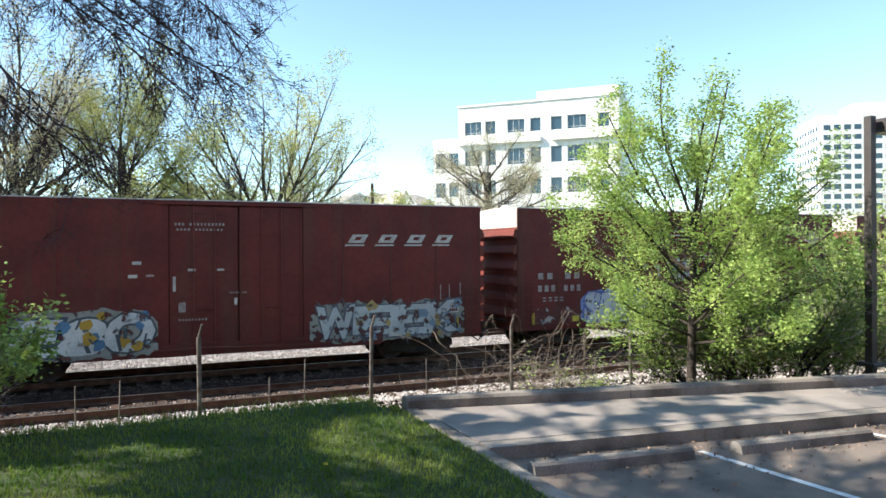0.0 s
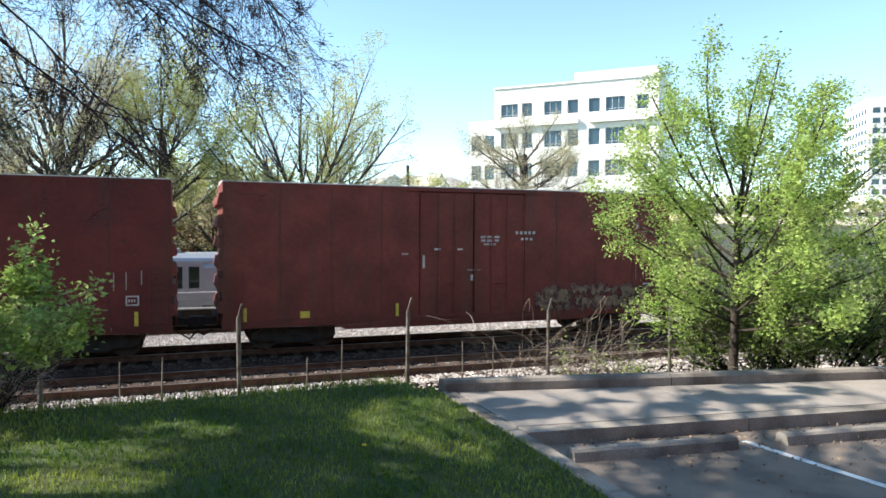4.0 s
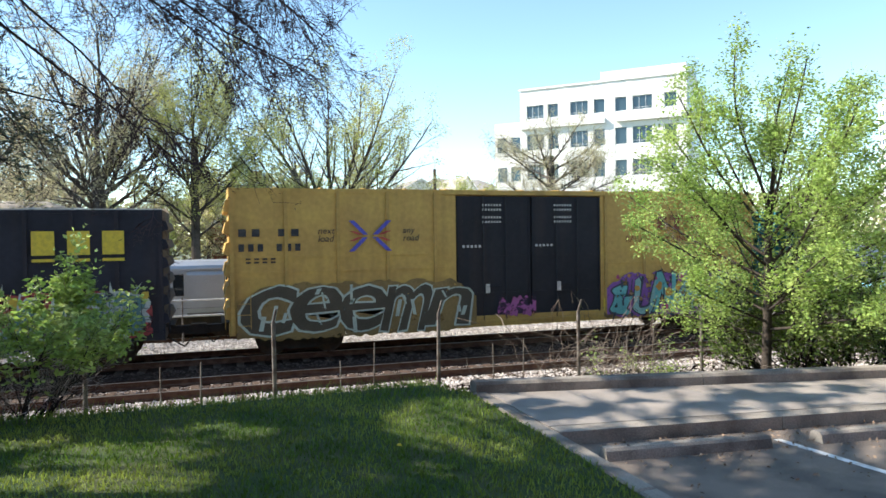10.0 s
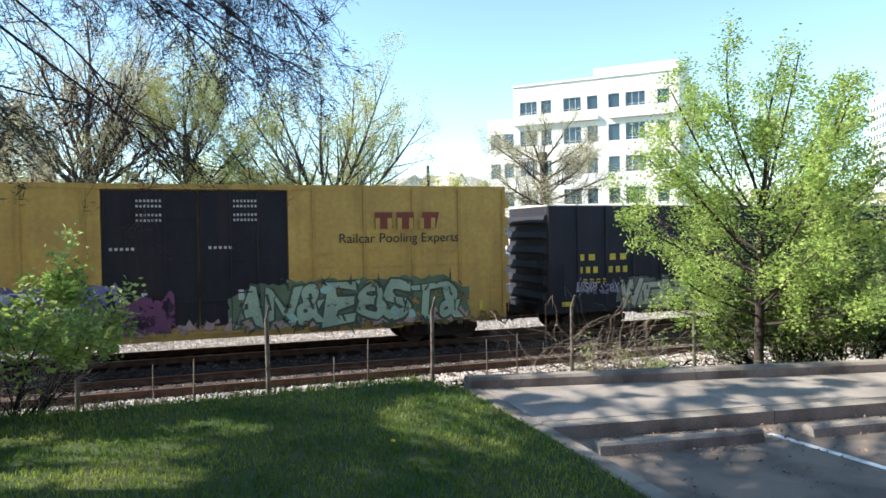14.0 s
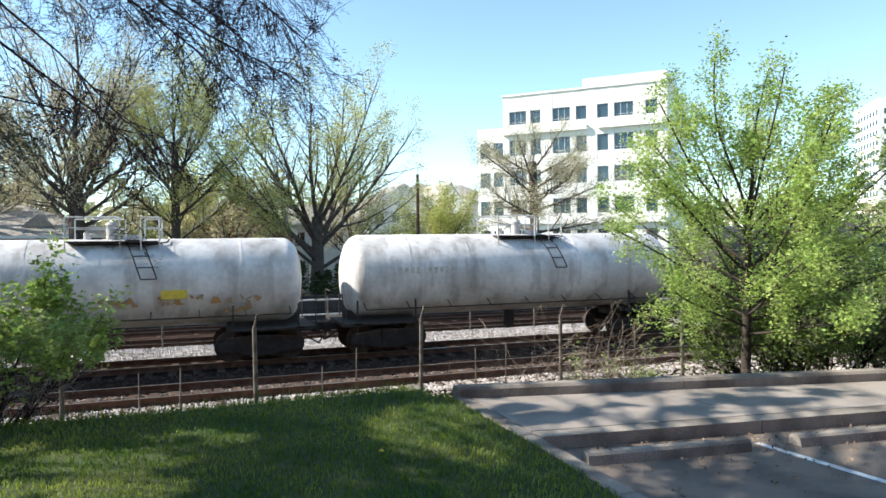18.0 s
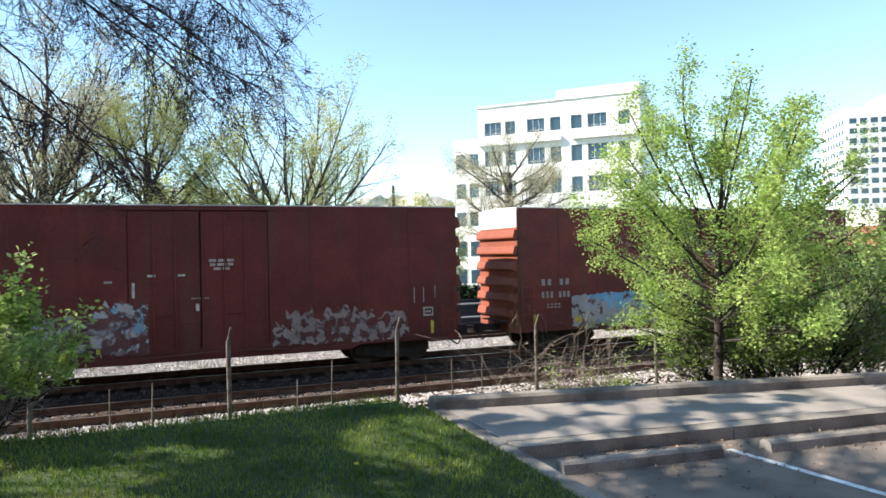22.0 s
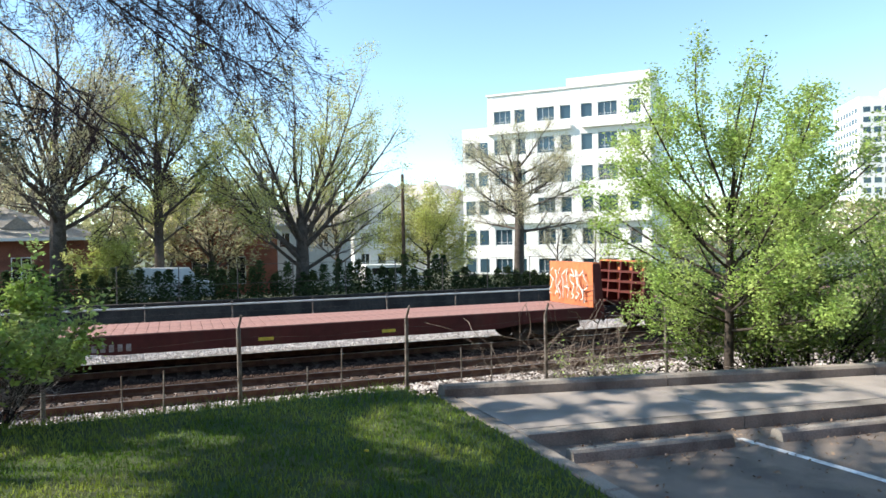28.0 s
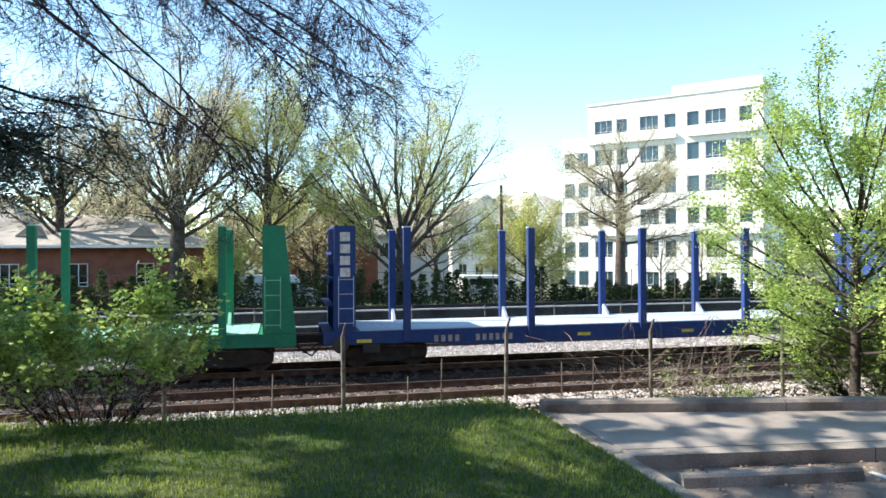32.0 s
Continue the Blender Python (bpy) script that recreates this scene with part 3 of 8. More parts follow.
# ---- fences ----
fence = empty("wire_fence", "sagging wire fence on rusty steel posts beside the track", "fence", kind="structure")
FENCE_Y = 12.5
for i in range(-4, 12):
    x = 0.97 + 3.045 * i
    lean = random.uniform(-0.04, 0.04)
    top = 2.17 + random.uniform(-0.06, 0.06)
    post = part("post", Build().rod((x, FENCE_Y, -0.2), (x + lean, FENCE_Y, top - 0.1), 0.038, n=8), M_POST, fence)
    s = 0.14 if i == 3 else 0.05
    part("arm", Build().rod((x + lean, FENCE_Y, top - 0.1), (x + lean + s, FENCE_Y - 0.05, top + 0.13), 0.022, n=6), M_POST, post, "bent wire arm")
    if i in (-1, 0, 1, 2):
        for fr, hh in ((0.38, 1.35), (0.58, 1.42)):
            part("stake", Build().rod((x + 3.045 * fr, FENCE_Y, -0.2), (x + 3.045 * fr + random.uniform(-.05, .05), FENCE_Y, hh + random.uniform(-.1, .2)), 0.014, n=5), M_POST, fence, "thin leaning stake")
for z in (1.95, 1.2, 0.5):
    w = Build()
    for i in range(-4, 11):
        a, c = 0.97 + 3.045 * i, 0.97 + 3.045 * (i + 1)
        m = (a + c) / 2
        w.rod((a, FENCE_Y - 0.03, z), (m, FENCE_Y - 0.03, z - 0.08), 0.0014, n=3, caps=False).rod((m, FENCE_Y - 0.03, z - 0.08), (c, FENCE_Y - 0.03, z), 0.0014, n=3, caps=False)
    part("wire", w, M_WIRE, fence)
link = Build()
pitch = 0.085
for k in range(-36, 262):
    for sgn in (-1, 1):
        x = -9.0 + k * pitch
        za, zb = 0.35, 1.72
        xa, xb = x, x + sgn * (zb - za) * 0.75
        if min(xa, xb) > 4.2 and max(xa, xb) < 11.5:
            link.rod((xa, FENCE_Y - 0.02 + 0.004 * sgn, za), (xb, FENCE_Y - 0.02 + 0.004 * sgn, zb), 0.0011, n=3, caps=False)
tagged(part("chain_link", link, M_WIRE, fence), "thin chain-link mesh", kind="stuff")
rail_fence = empty("rail_fence", "low galvanised pipe-rail fence between the tracks", "fence", kind="structure")
for i in range(-14, 40):
    x = -1.18 + 3.07 * i
    part("post", Build().rod((x, 27.4, -0.6), (x, 27.4, 1.42), 0.03, n=6), M_POST, rail_fence)
for z, r in ((1.30, 0.034), (0.72, 0.03)):
    part("rail", Build().rod((-44, 27.4, z), (120, 27.4, z), r, n=8), M_GALV, rail_fence, "bright pipe rail")
part("mesh_wire", Build().rod((-44, 27.41, 1.0), (120, 27.41, 1.0), 0.006, n=4), M_WIRE, rail_fence)
wall = part("wall_far", Build().box(-120, 200, 39.6, 39.9, -1.2, 0.45), M_DARKWALL)
tagged(wall, "dark sooty concrete retaining wall behind the transit tracks", "wall", kind="structure")
part("coping", Build().box(-120, 200, 39.55, 39.95, 0.452, 0.53), M_DARKWALL, wall)
far_fence = empty("far_fence", "tall thin chain-link fence in front of the hedge", "fence", kind="structure")
for i in range(-12, 26):
    part("post", Build().rod((i * 3.05, 39.75, 0.5), (i * 3.05, 39.75, 2.5), 0.028, n=6), M_POST, far_fence)
for z in (1.4, 2.45):
    part("rail", Build().rod((-37, 39.75, z), (77, 39.75, z), 0.014, n=5), M_POST, far_fence)


# ---- plants ----
class Tree:
    """Tapered limbs that fork into twigs; leaves are small bent quads."""

    def __init__(self, seed):
        self.rng = random.Random(seed)
        self.wood, self.twigs = Build(), Build()
        self.tips = []
        self.leader = 1.0

    def tube(self, pts, r0, r1, n, target):
        rings = []
        m = len(pts)
        d = None
        for i, p in enumerate(pts):
            d = (pts[min(i + 1, m - 1)] - pts[max(i - 1, 0)]).normalized()
            a = d.cross(Vector((0.31, 0.9, 0.2))).normalized()
            b = d.cross(a)
            r = r0 + (r1 - r0) * i / (m - 1)
            rings.append([p + (a * math.cos(6.283 * k / n) + b * math.sin(6.283 * k / n)) * r for k in range(n)])
        target.loft(rings, caps=False)

    def limb(self, p, d, length, r, level, spec):
        """spec: per level (children, length factor, spread degrees, upward pull, first fork)"""
        rng = self.rng
        segs = 5 if level == 0 else (4 if level < 3 else 2)
        up = spec[level][3]
        pts, dirs = [p.copy()], [d.copy()]
        for i in range(segs):
            d = (d + Vector((rng.gauss(0, .10), rng.gauss(0, .10), rng.gauss(0, .06) + up)) * (0.6 if level else 0.3)).normalized()
            p = p + d * (length / segs)
            pts.append(p.copy())
            dirs.append(d.copy())
        last = level == len(spec) - 1
        r1 = r * (0.45 if not last else 0.3)
        if level <= 1:
            self.tube(pts, r, r1, 8 if level == 0 else 6, self.wood)
        else:
            self.tube(pts, r, r1, 4 if level == 2 else 3, self.wood if level == 2 else self.twigs)
        if last:
            for q in pts[1:]:
                self.tips.append((q, d))
            return
        if level >= len(spec) - 2:
            self.tips.append((pts[-1], d))
        count, fac, spread, _, first = spec[level]
        for k in range(count):
            f = first + (1 - first) * (k + rng.random() * 0.8) / count
            f = min(f, 0.999)
            j = int(f * segs)
            q = pts[j].lerp(pts[j + 1], f * segs - j)
            base = dirs[j]
            ang = radians(spread * rng.uniform(0.6, 1.3))
            az = rng.uniform(0, 6.283) if level else 6.283 * (k + rng.random() * 0.5) / count
            side = base.orthogonal().normalized()
            side = Matrix.Rotation(az, 3, base) @ side
            nd = (base * math.cos(ang) + side * math.sin(ang)).normalized()
            self.limb(q, nd, length * fac * rng.uniform(0.75, 1.2) * (1.15 - 0.45 * f), max(r * (1 - 0.5 * f) * 0.55, 0.004), level + 1, spec)
        # the leader goes on
        self.limb(pts[-1], dirs[-1], length * fac * (self.leader if level == 0 else 1.0), r1, level + 1, spec)


def leaf_mesh(name, points, size, mat, seed, per=1, jitter=0.1, droop=0.0, aspect=0.55, skip=None):
    """Many small leaves, each two triangles folded along its rib."""
    rng = np.random.RandomState(seed)
    pts = np.repeat(np.array([tuple(p) for p in points], float), per, axis=0)
    pts = pts + rng.normal(0, jitter, pts.shape)
    n = len(pts)
    d = rng.normal(0, 1, (n, 3))
    d[:, 2] = np.abs(d[:, 2]) * 0.5 - droop
    d /= np.linalg.norm(d, axis=1)[:, None]
    if skip:
        keep = [not skip(p) for p in (pts + d * size * 0.5).tolist()]
        pts, d = pts[keep], d[keep]
        n = len(pts)
    s = np.cross(d, rng.normal(0, 1, (n, 3)))
    s /= np.linalg.norm(s, axis=1)[:, None]
    ln = (size * rng.uniform(0.6, 1.3, n))[:, None]
    w = ln * aspect
    nr = np.cross(d, s)
    v = np.stack([pts, pts + d * ln * 0.5 + s * w * 0.5 + nr * ln * 0.1, pts + d * ln, pts + d * ln * 0.5 - s * w * 0.5 + nr * ln * 0.1], 1).reshape(-1, 3)
    f = (np.array([(0, 1, 2), (0, 2, 3)])[None] + 4 * np.arange(n)[:, None, None]).reshape(-1, 3)
    me = bpy.data.meshes.new(name)
    me.from_pydata(v.tolist(), [], f.tolist())
    me.materials.append(mat)
    return me


def pick(points, count, seed):
    rng = random.Random(seed)
    pts = list(points)
    return [pts[rng.randrange(len(pts))] for _ in range(count)]


class OpenTree(Tree):
    """A tree whose limbs sweep from the trunk to the rim of its crown and carry branches, twigs and twiglets."""

    def shoot(self, p, d, length, r, level, gap):
        rng = self.rng
        n = (0, 5, 4, 2)[level]
        pts = [p.copy()]
        for i in range(n):
            d = (d + Vector((rng.gauss(0, .09), rng.gauss(0, .09), rng.gauss(0, .07) + (0.08 if level == 1 else 0.03)))).normalized()
            p = p + d * (length / n)
            pts.append(p.copy())
        self.tube(pts, r, max(r * 0.25, self.thin * 0.7), 5 if level == 1 else 3, self.wood if level == 1 else self.twigs)
        if level == 3:
            self.tips.append((pts[-1], d))
            return
        self.offshoots(pts, length, r, level, gap)

    def offshoots(self, pts, length, r, level, gap, first=0.15, fall=0.5, ratio=0.42):
        rng = self.rng
        count = max(2, int(length / gap[level]))
        spin = rng.uniform(0, 6.28)
        m = len(pts) - 1
        for k in range(count):
            f = min(0.995, first + (1 - first) * (k + rng.uniform(0.1, 0.9)) / count)
            j = int(f * m)
            q = pts[j].lerp(pts[j + 1], f * m - j)
            base = (pts[j + 1] - pts[j]).normalized()
            spin += 2.4 + rng.gauss(0, 0.4)
            side = Matrix.Rotation(spin, 3, base) @ base.orthogonal().normalized()
            ang = radians(rng.uniform(22, 46))
            nd = (base * math.cos(ang) + side * math.sin(ang)).normalized()
            ln = length * ratio * rng.uniform(0.6, 1.25) * (1 - fall * f)
            self.shoot(q, nd, max(ln, 0.12), max(r * (1 - 0.93 * f) * 0.55, self.thin), level + 1, gap)
        self.tips.append((pts[-1], (pts[-1] - pts[-2]).normalized()))


def street_tree(x, y, z, height, seed, mat, buds, label, trunk=0.34, fork=(0.2, 0.3), reach=4.5, belly=0.72, limbs=9, lean=0.0, size=0.15, rim=0.35, leader=True,
                gap=(0.50, 0.32, 0.19), clump=0.0, freq=0.4, group="trees behind the tracks", name="tree", leaf_part="crown", jitter=0.2, per=1, low=0.0, thin=0.006, wood=None, twig=None, stout=0.60):
    """fork: heights between which limbs leave the trunk; belly: height of the widest part; rim: height of the lowest limb ends (all shares of the height)."""
    t = OpenTree(seed)
    t.thin = thin
    rng = t.rng
    h = height
    top = h * fork[1]
    trunk_pts = [Vector((0, 0, -0.3)), Vector((0, 0, 0.25)), Vector((rng.gauss(0, .05) + lean * 0.3 * top, rng.gauss(0, .05), top * 0.5)), Vector((lean * top, 0, top))]
    t.tube(trunk_pts[:2], trunk * 1.5, trunk * 1.05, 9, t.wood)
    t.tube(trunk_pts[1:], trunk * 1.05, trunk * 0.72, 9, t.wood)
    for k in range(limbs):
        f = (k + rng.random() * 0.7) / limbs
        a = 2.4 * k + rng.gauss(0, 0.3)
        s0 = h * (fork[0] + (fork[1] - fork[0]) * f)
        S = trunk_pts[2].lerp(trunk_pts[3], max(0.0, min(1.0, (s0 / top - 0.5) / 0.5)))
        S = Vector((S.x, S.y, s0))
        # the ends lie on an egg-shaped crown, low ones out, high ones near the axis
        zt = h * (rim + (1.0 - rim) * (f ** 0.75)) * rng.uniform(0.94, 1.03)
        u = zt / h
        w = 1 - ((u - belly) / ((1.02 - belly) if u > belly else (belly + 0.25))) ** 2
        R_ = reach * math.sqrt(max(0.03, w)) * rng.uniform(0.8, 1.1)
        if leader and k == limbs - 1:
            R_ *= 0.2
        T = Vector((math.cos(a) * R_ + lean * h, math.sin(a) * R_, zt))
        mid = S.lerp(T, 0.45) + Vector((math.cos(a) * R_ * 0.10, math.sin(a) * R_ * 0.10, -0.04 * (zt - s0)))
        bend, turn = Vector((rng.gauss(0, 1), rng.gauss(0, 1), 0)), rng.uniform(0, 6)
        pts = []
        n = 9
        for i in range(n + 1):
            g = i / n
            p = S * (1 - g) ** 2 + mid * 2 * g * (1 - g) + T * g * g
            p = p + bend * math.sin(5.2 * g + turn) * g * 0.016 * h
            pts.append(p)
        ln = sum((pts[i + 1] - pts[i]).length for i in range(n))
        r0 = trunk * (stout - 0.12 * rng.random()) * (ln / (0.8 * h)) ** 0.5
        t.tube(pts, r0, 0.012, 7, t.wood)
        t.offshoots(pts, ln, r0, 0, gap, 0.18, 0.62, 0.40)
    root = empty(name, label, "tree", group, at=pose(x, y, z))
    part("trunk", t.wood.mesh("trunk", wood or M_BARK, True, fix=False), None, root)
    tagged(part("branchwork", t.twigs.mesh("branchwork", twig or M_TWIG, False, fix=False), None, root), "fine bare branchwork", kind="stuff")
    tips = [p[0] for p in t.tips if p[0].z > h * low]
    if clump:
        keep = [p for p in tips if noise.noise((p.x * freq + seed, p.y * freq, p.z * freq)) + rng.gauss(0, 0.12) > clump - 0.5]
        tips = keep or tips
    part(leaf_part, leaf_mesh(leaf_part, pick(tips, buds // per, seed), size, mat, seed, per, jitter, 0.1), None, root)
    return root


street_tree(-6.5, 45.5, 0.1, 17.6, 101, M_BUDPALE, 30000, "tall spring tree with pale buds and a forked dark trunk", 0.50, (0.24, 0.44), 6.4, 0.70, 16, 0.0, 0.13, 0.42, clump=0.45, freq=0.35, gap=(0.48, 0.32, 0.20), stout=0.46)
street_tree(-1.1, 46.0, 0.1, 16.4, 107, M_BUD, 36000, "slender tree hazed with olive spring buds", 0.30, (0.20, 0.60), 4.9, 0.66, 20, 0.0, 0.13, 0.42, clump=0.42, freq=0.4, gap=(0.42, 0.28, 0.18), stout=0.46)
street_tree(7.5, 45.0, 0.1, 15.2, 103, M_BUD, 40000, "wide vase-shaped tree with bare twigs and yellow-green buds", 0.46, (0.10, 0.34), 7.4, 0.74, 13, 0.0, 0.13, 0.44, clump=0.40, freq=0.3, gap=(0.62, 0.36, 0.22), stout=0.44)
street_tree(24.3, 47.0, 0.0, 13.3, 104, M_BUDPALE, 30000, "spreading tree with level bare branches", 0.40, (0.30, 0.72), 6.6, 0.52, 17, 0.0, 0.11, 0.34, clump=0.4, gap=(0.40, 0.28, 0.18), stout=0.40)
street_tree(-26.5, 47.0, 0.1, 13.5, 105, M_BUDPALE, 8000, "bare forked tree beside the brick houses", 0.40, (0.2, 0.4), 5.2, 0.7, 10, 0.0, 0.15)
street_tree(-14.5, 50.0, 0.1, 15.0, 116, M_BUDPALE, 8000, "tall open tree beside the brick houses", 0.34, (0.25, 0.5), 4.6, 0.7, 11, 0.0, 0.15)
street_tree(-16.5, 70.0, -0.8, 17.0, 106, M_BUDPALE, 9000, "tall bare tree behind the roofs", 0.36, (0.2, 0.45), 6, 0.7, 11, 0.0, 0.2)
street_tree(20.9, 58.0, -0.4, 9.2, 108, M_BUD, 26000, "small tree thick with yellow-green spring leaves", 0.16, (0.1, 0.4), 4.4, 0.5, 14, 0.0, 0.19, 0.16, jitter=0.35)
street_tree(29.5, 50.0, -0.2, 6.5, 109, M_BUDPALE, 2500, "small bare ornamental tree before the office building", 0.08, (0.2, 0.5), 2.4, 0.6, 9, 0.0, 0.12, gap=(0.5, 0.34, 0.22))
street_tree(34.5, 52.0, -0.2, 5.6, 117, M_BUDPALE, 2500, "small bare ornamental tree before the office building", 0.08, (0.2, 0.5), 2.2, 0.6, 9, 0.0, 0.12, gap=(0.5, 0.34, 0.22))
street_tree(13.5, 62.0, -0.5, 12.5, 110, M_BUDPALE, 9000, "bare tree between the houses", 0.22, (0.15, 0.4), 4.4, 0.65, 10, 0.0, 0.18)
street_tree(2.4, 55.0, -0.3, 8.6, 111, M_BUDPALE, 4500, "olive tree before a brick gable", 0.2, (0.10, 0.4), 4.0, 0.6, 12, 0.0, 0.26, 0.25)
street_tree(-3.9, 43.4, 0.2, 4.6, 112, M_BUD, 9000, "weeping yellow-green shrub behind the hedge", 0.08, (0.08, 0.3), 1.8, 0.6, 10, 0.0, 0.15, 0.2, gap=(0.5, 0.34, 0.22))
street_tree(-11.5, 56.0, 0.0, 12.0, 113, M_BUDPALE, 9000, "bare tree behind the brick station", 0.24, (0.2, 0.4), 4.4, 0.7, 10, 0.0, 0.18)
street_tree(-0.5, 70.0, -0.8, 13.0, 114, M_BUD, 14000, "hazy tree rising behind the brick house", 0.24, (0.15, 0.4), 5.0, 0.6, 10, 0.0, 0.24, 0.25)
street_tree(-3.6, 55.0, -0.6, 8.6, 115, M_BUDPALE, 5000, "olive spring tree between the houses", 0.2, (0.10, 0.4), 4.2, 0.55, 11, 0.0, 0.26, 0.2)


def shrub(name, x, y, z, stems, height, spread, leaf_count, size, mat, seed, label, low=0.25, lean=0.5, levels=3, dense=None, per=4):
    t = Tree(seed)
    rng = t.rng
    spec = [(7, 0.5, 38, 0.06, 0.2), (5, 0.6, 40, 0.06, 0.15), (4, 0.62, 38, 0.04, 0.1), (0, 0, 0, 0.02, 0)]
    for i in range(stems):
        a = 6.283 * (i + rng.random() * 0.6) / stems
        r = rng.uniform(0.05, 0.3)
        d = Vector((math.cos(a) * lean * spread[0], math.sin(a) * lean * spread[1], 1)).normalized()
        t.limb(Vector((r * math.cos(a), r * math.sin(a), -0.15)), d, height * rng.uniform(0.5, 0.68), rng.uniform(0.018, 0.035) * height / 2.2, 0, spec)
    zs = sorted(p[0].z for p in t.tips)
    k = height / zs[int(len(zs) * 0.99)]
    for b in (t.wood, t.twigs):
        b.v = [(vx, vy, vz * k) for vx, vy, vz in b.v]
    root = empty(name, label, "shrub", at=pose(x, y, z))
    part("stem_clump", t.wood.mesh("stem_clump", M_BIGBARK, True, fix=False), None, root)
    tagged(part("branchwork", t.twigs.mesh("branchwork", M_TWIG, False, fix=False), None, root), "fine twigs", kind="stuff")
    tips = [Vector((p[0].x, p[0].y, p[0].z * k)) for p in t.tips if p[0].z * k > height * low * rng.uniform(0.6, 1.3)]
    if dense:
        tips = [p for p in tips if rng.random() < dense(p.z / height)]
    part("leaves", leaf_mesh("leaves", pick(tips, leaf_count // per, seed), size, mat, seed, per, 0.075, 0.1), None, root)
    return root


street_tree(9.55, 10.05, 0.85, 6.1, 201, M_LEAF, 66000, "small tree in bright fresh spring leaf beside the kerb", 0.085, (0.12, 0.54), 2.6, 0.45, 32, 0.02, 0.064, 0.11, gap=(0.27, 0.19, 0.12), clump=0.32, freq=1.5,
            group="", name="kerbside_tree", leaf_part="leaves", jitter=0.10, per=6, thin=0.0022, wood=M_DARKBARK, twig=M_TWIG, stout=0.5)
shrub("leafy_shrub", -2.75, 10.75, 0.95, 10, 2.08, (1.05, 0.8), 9500, 0.10, M_LEAFDEEP, 202, "rounded leafy shrub at the foot of the lawn", 0.66, 0.85, per=8)
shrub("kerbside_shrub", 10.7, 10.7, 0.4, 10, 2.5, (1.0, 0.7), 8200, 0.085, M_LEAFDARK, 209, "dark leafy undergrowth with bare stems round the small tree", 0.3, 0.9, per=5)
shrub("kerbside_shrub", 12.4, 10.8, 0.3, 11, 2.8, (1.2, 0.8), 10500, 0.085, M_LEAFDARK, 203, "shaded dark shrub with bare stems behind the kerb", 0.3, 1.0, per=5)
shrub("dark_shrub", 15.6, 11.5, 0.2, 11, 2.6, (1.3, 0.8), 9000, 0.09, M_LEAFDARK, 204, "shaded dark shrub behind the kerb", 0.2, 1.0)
shrub("roadside_shrub", 22.5, 14.5, -0.3, 9, 5.4, (1.0, 1.0), 14000, 0.14, M_LEAFDEEP, 205, "yellow-green shrub past the lamp post", 0.1, 0.7)
shrub("roadside_shrub", 27.5, 15.5, -0.4, 9, 5.8, (1.0, 1.0), 14000, 0.15, M_BUD, 206, "yellow-green shrub past the lamp post", 0.1, 0.7)
shrub("small_weed", 8.55, 12.9, -0.1, 6, 1.35, (1.2, 1.0), 900, 0.07, M_LEAF, 207, "small bright green weed clump by the fence", 0.2, 1.0)

# the big tree on the lawn
BT = Tree(301)
TX, TY = -6.58, 8.1
rings = []
for z, r in ((-0.35, 1.25), (0.0, 1.02), (0.25, 0.86), (0.6, 0.74), (1.1, 0.67), (2.0, 0.635), (3.5, 0.62), (5.5, 0.60), (8.0, 0.50), (10.0, 0.36), (11.5, 0.20), (13.0, 0.05)):
    ring = []
    for k in range(28):
        a = 6.283 * k / 28
        flare = max(0.0, 0.9 - z) * 0.28 * max(0, math.sin(2.5 * a + 0.7)) + 0.03 * math.sin(7 * a + z * 0.7) + 0.02 * math.sin(13 * a - z)
        ring.append(Vector(((r + flare) * math.cos(a) + 0.01 * z, (r + flare) * math.sin(a), z)))
    rings.append(ring)
BT.wood.loft(rings, caps=False)
twig_roots = []


def drooping(p, d, length, r, n, droop, wob=0.12):
    rng = BT.rng
    pts = [p.copy()]
    for i in range(n):
        d = (d + Vector((rng.gauss(0, wob), rng.gauss(0, wob), rng.gauss(0, wob * 0.6) - droop))).normalized()
        p = p + d * (length / n)
        pts.append(p.copy())
    BT.tube(pts, r, min(r * 0.35, 0.006), 6 if r > 0.03 else 3, BT.wood if r > 0.03 else BT.twigs)
    return pts


def reaching(a, b, r, rise):
    """A limb that arches from a to b."""
    rng = BT.rng
    side = Vector((rng.gauss(0, .3), rng.gauss(0, .3), 0))
    mid = a.lerp(b, 0.5) + Vector((0, 0, rise)) + side
    pts = []
    for i in range(13):
        g = i / 12
        w = 0.0 if i == 0 else 0.045
        pts.append(a * (1 - g) ** 2 + mid * 2 * g * (1 - g) + b * g * g + Vector((rng.gauss(0, w), rng.gauss(0, w), rng.gauss(0, w))))
    BT.tube(pts, r, 0.005, 6, BT.wood)
    return pts


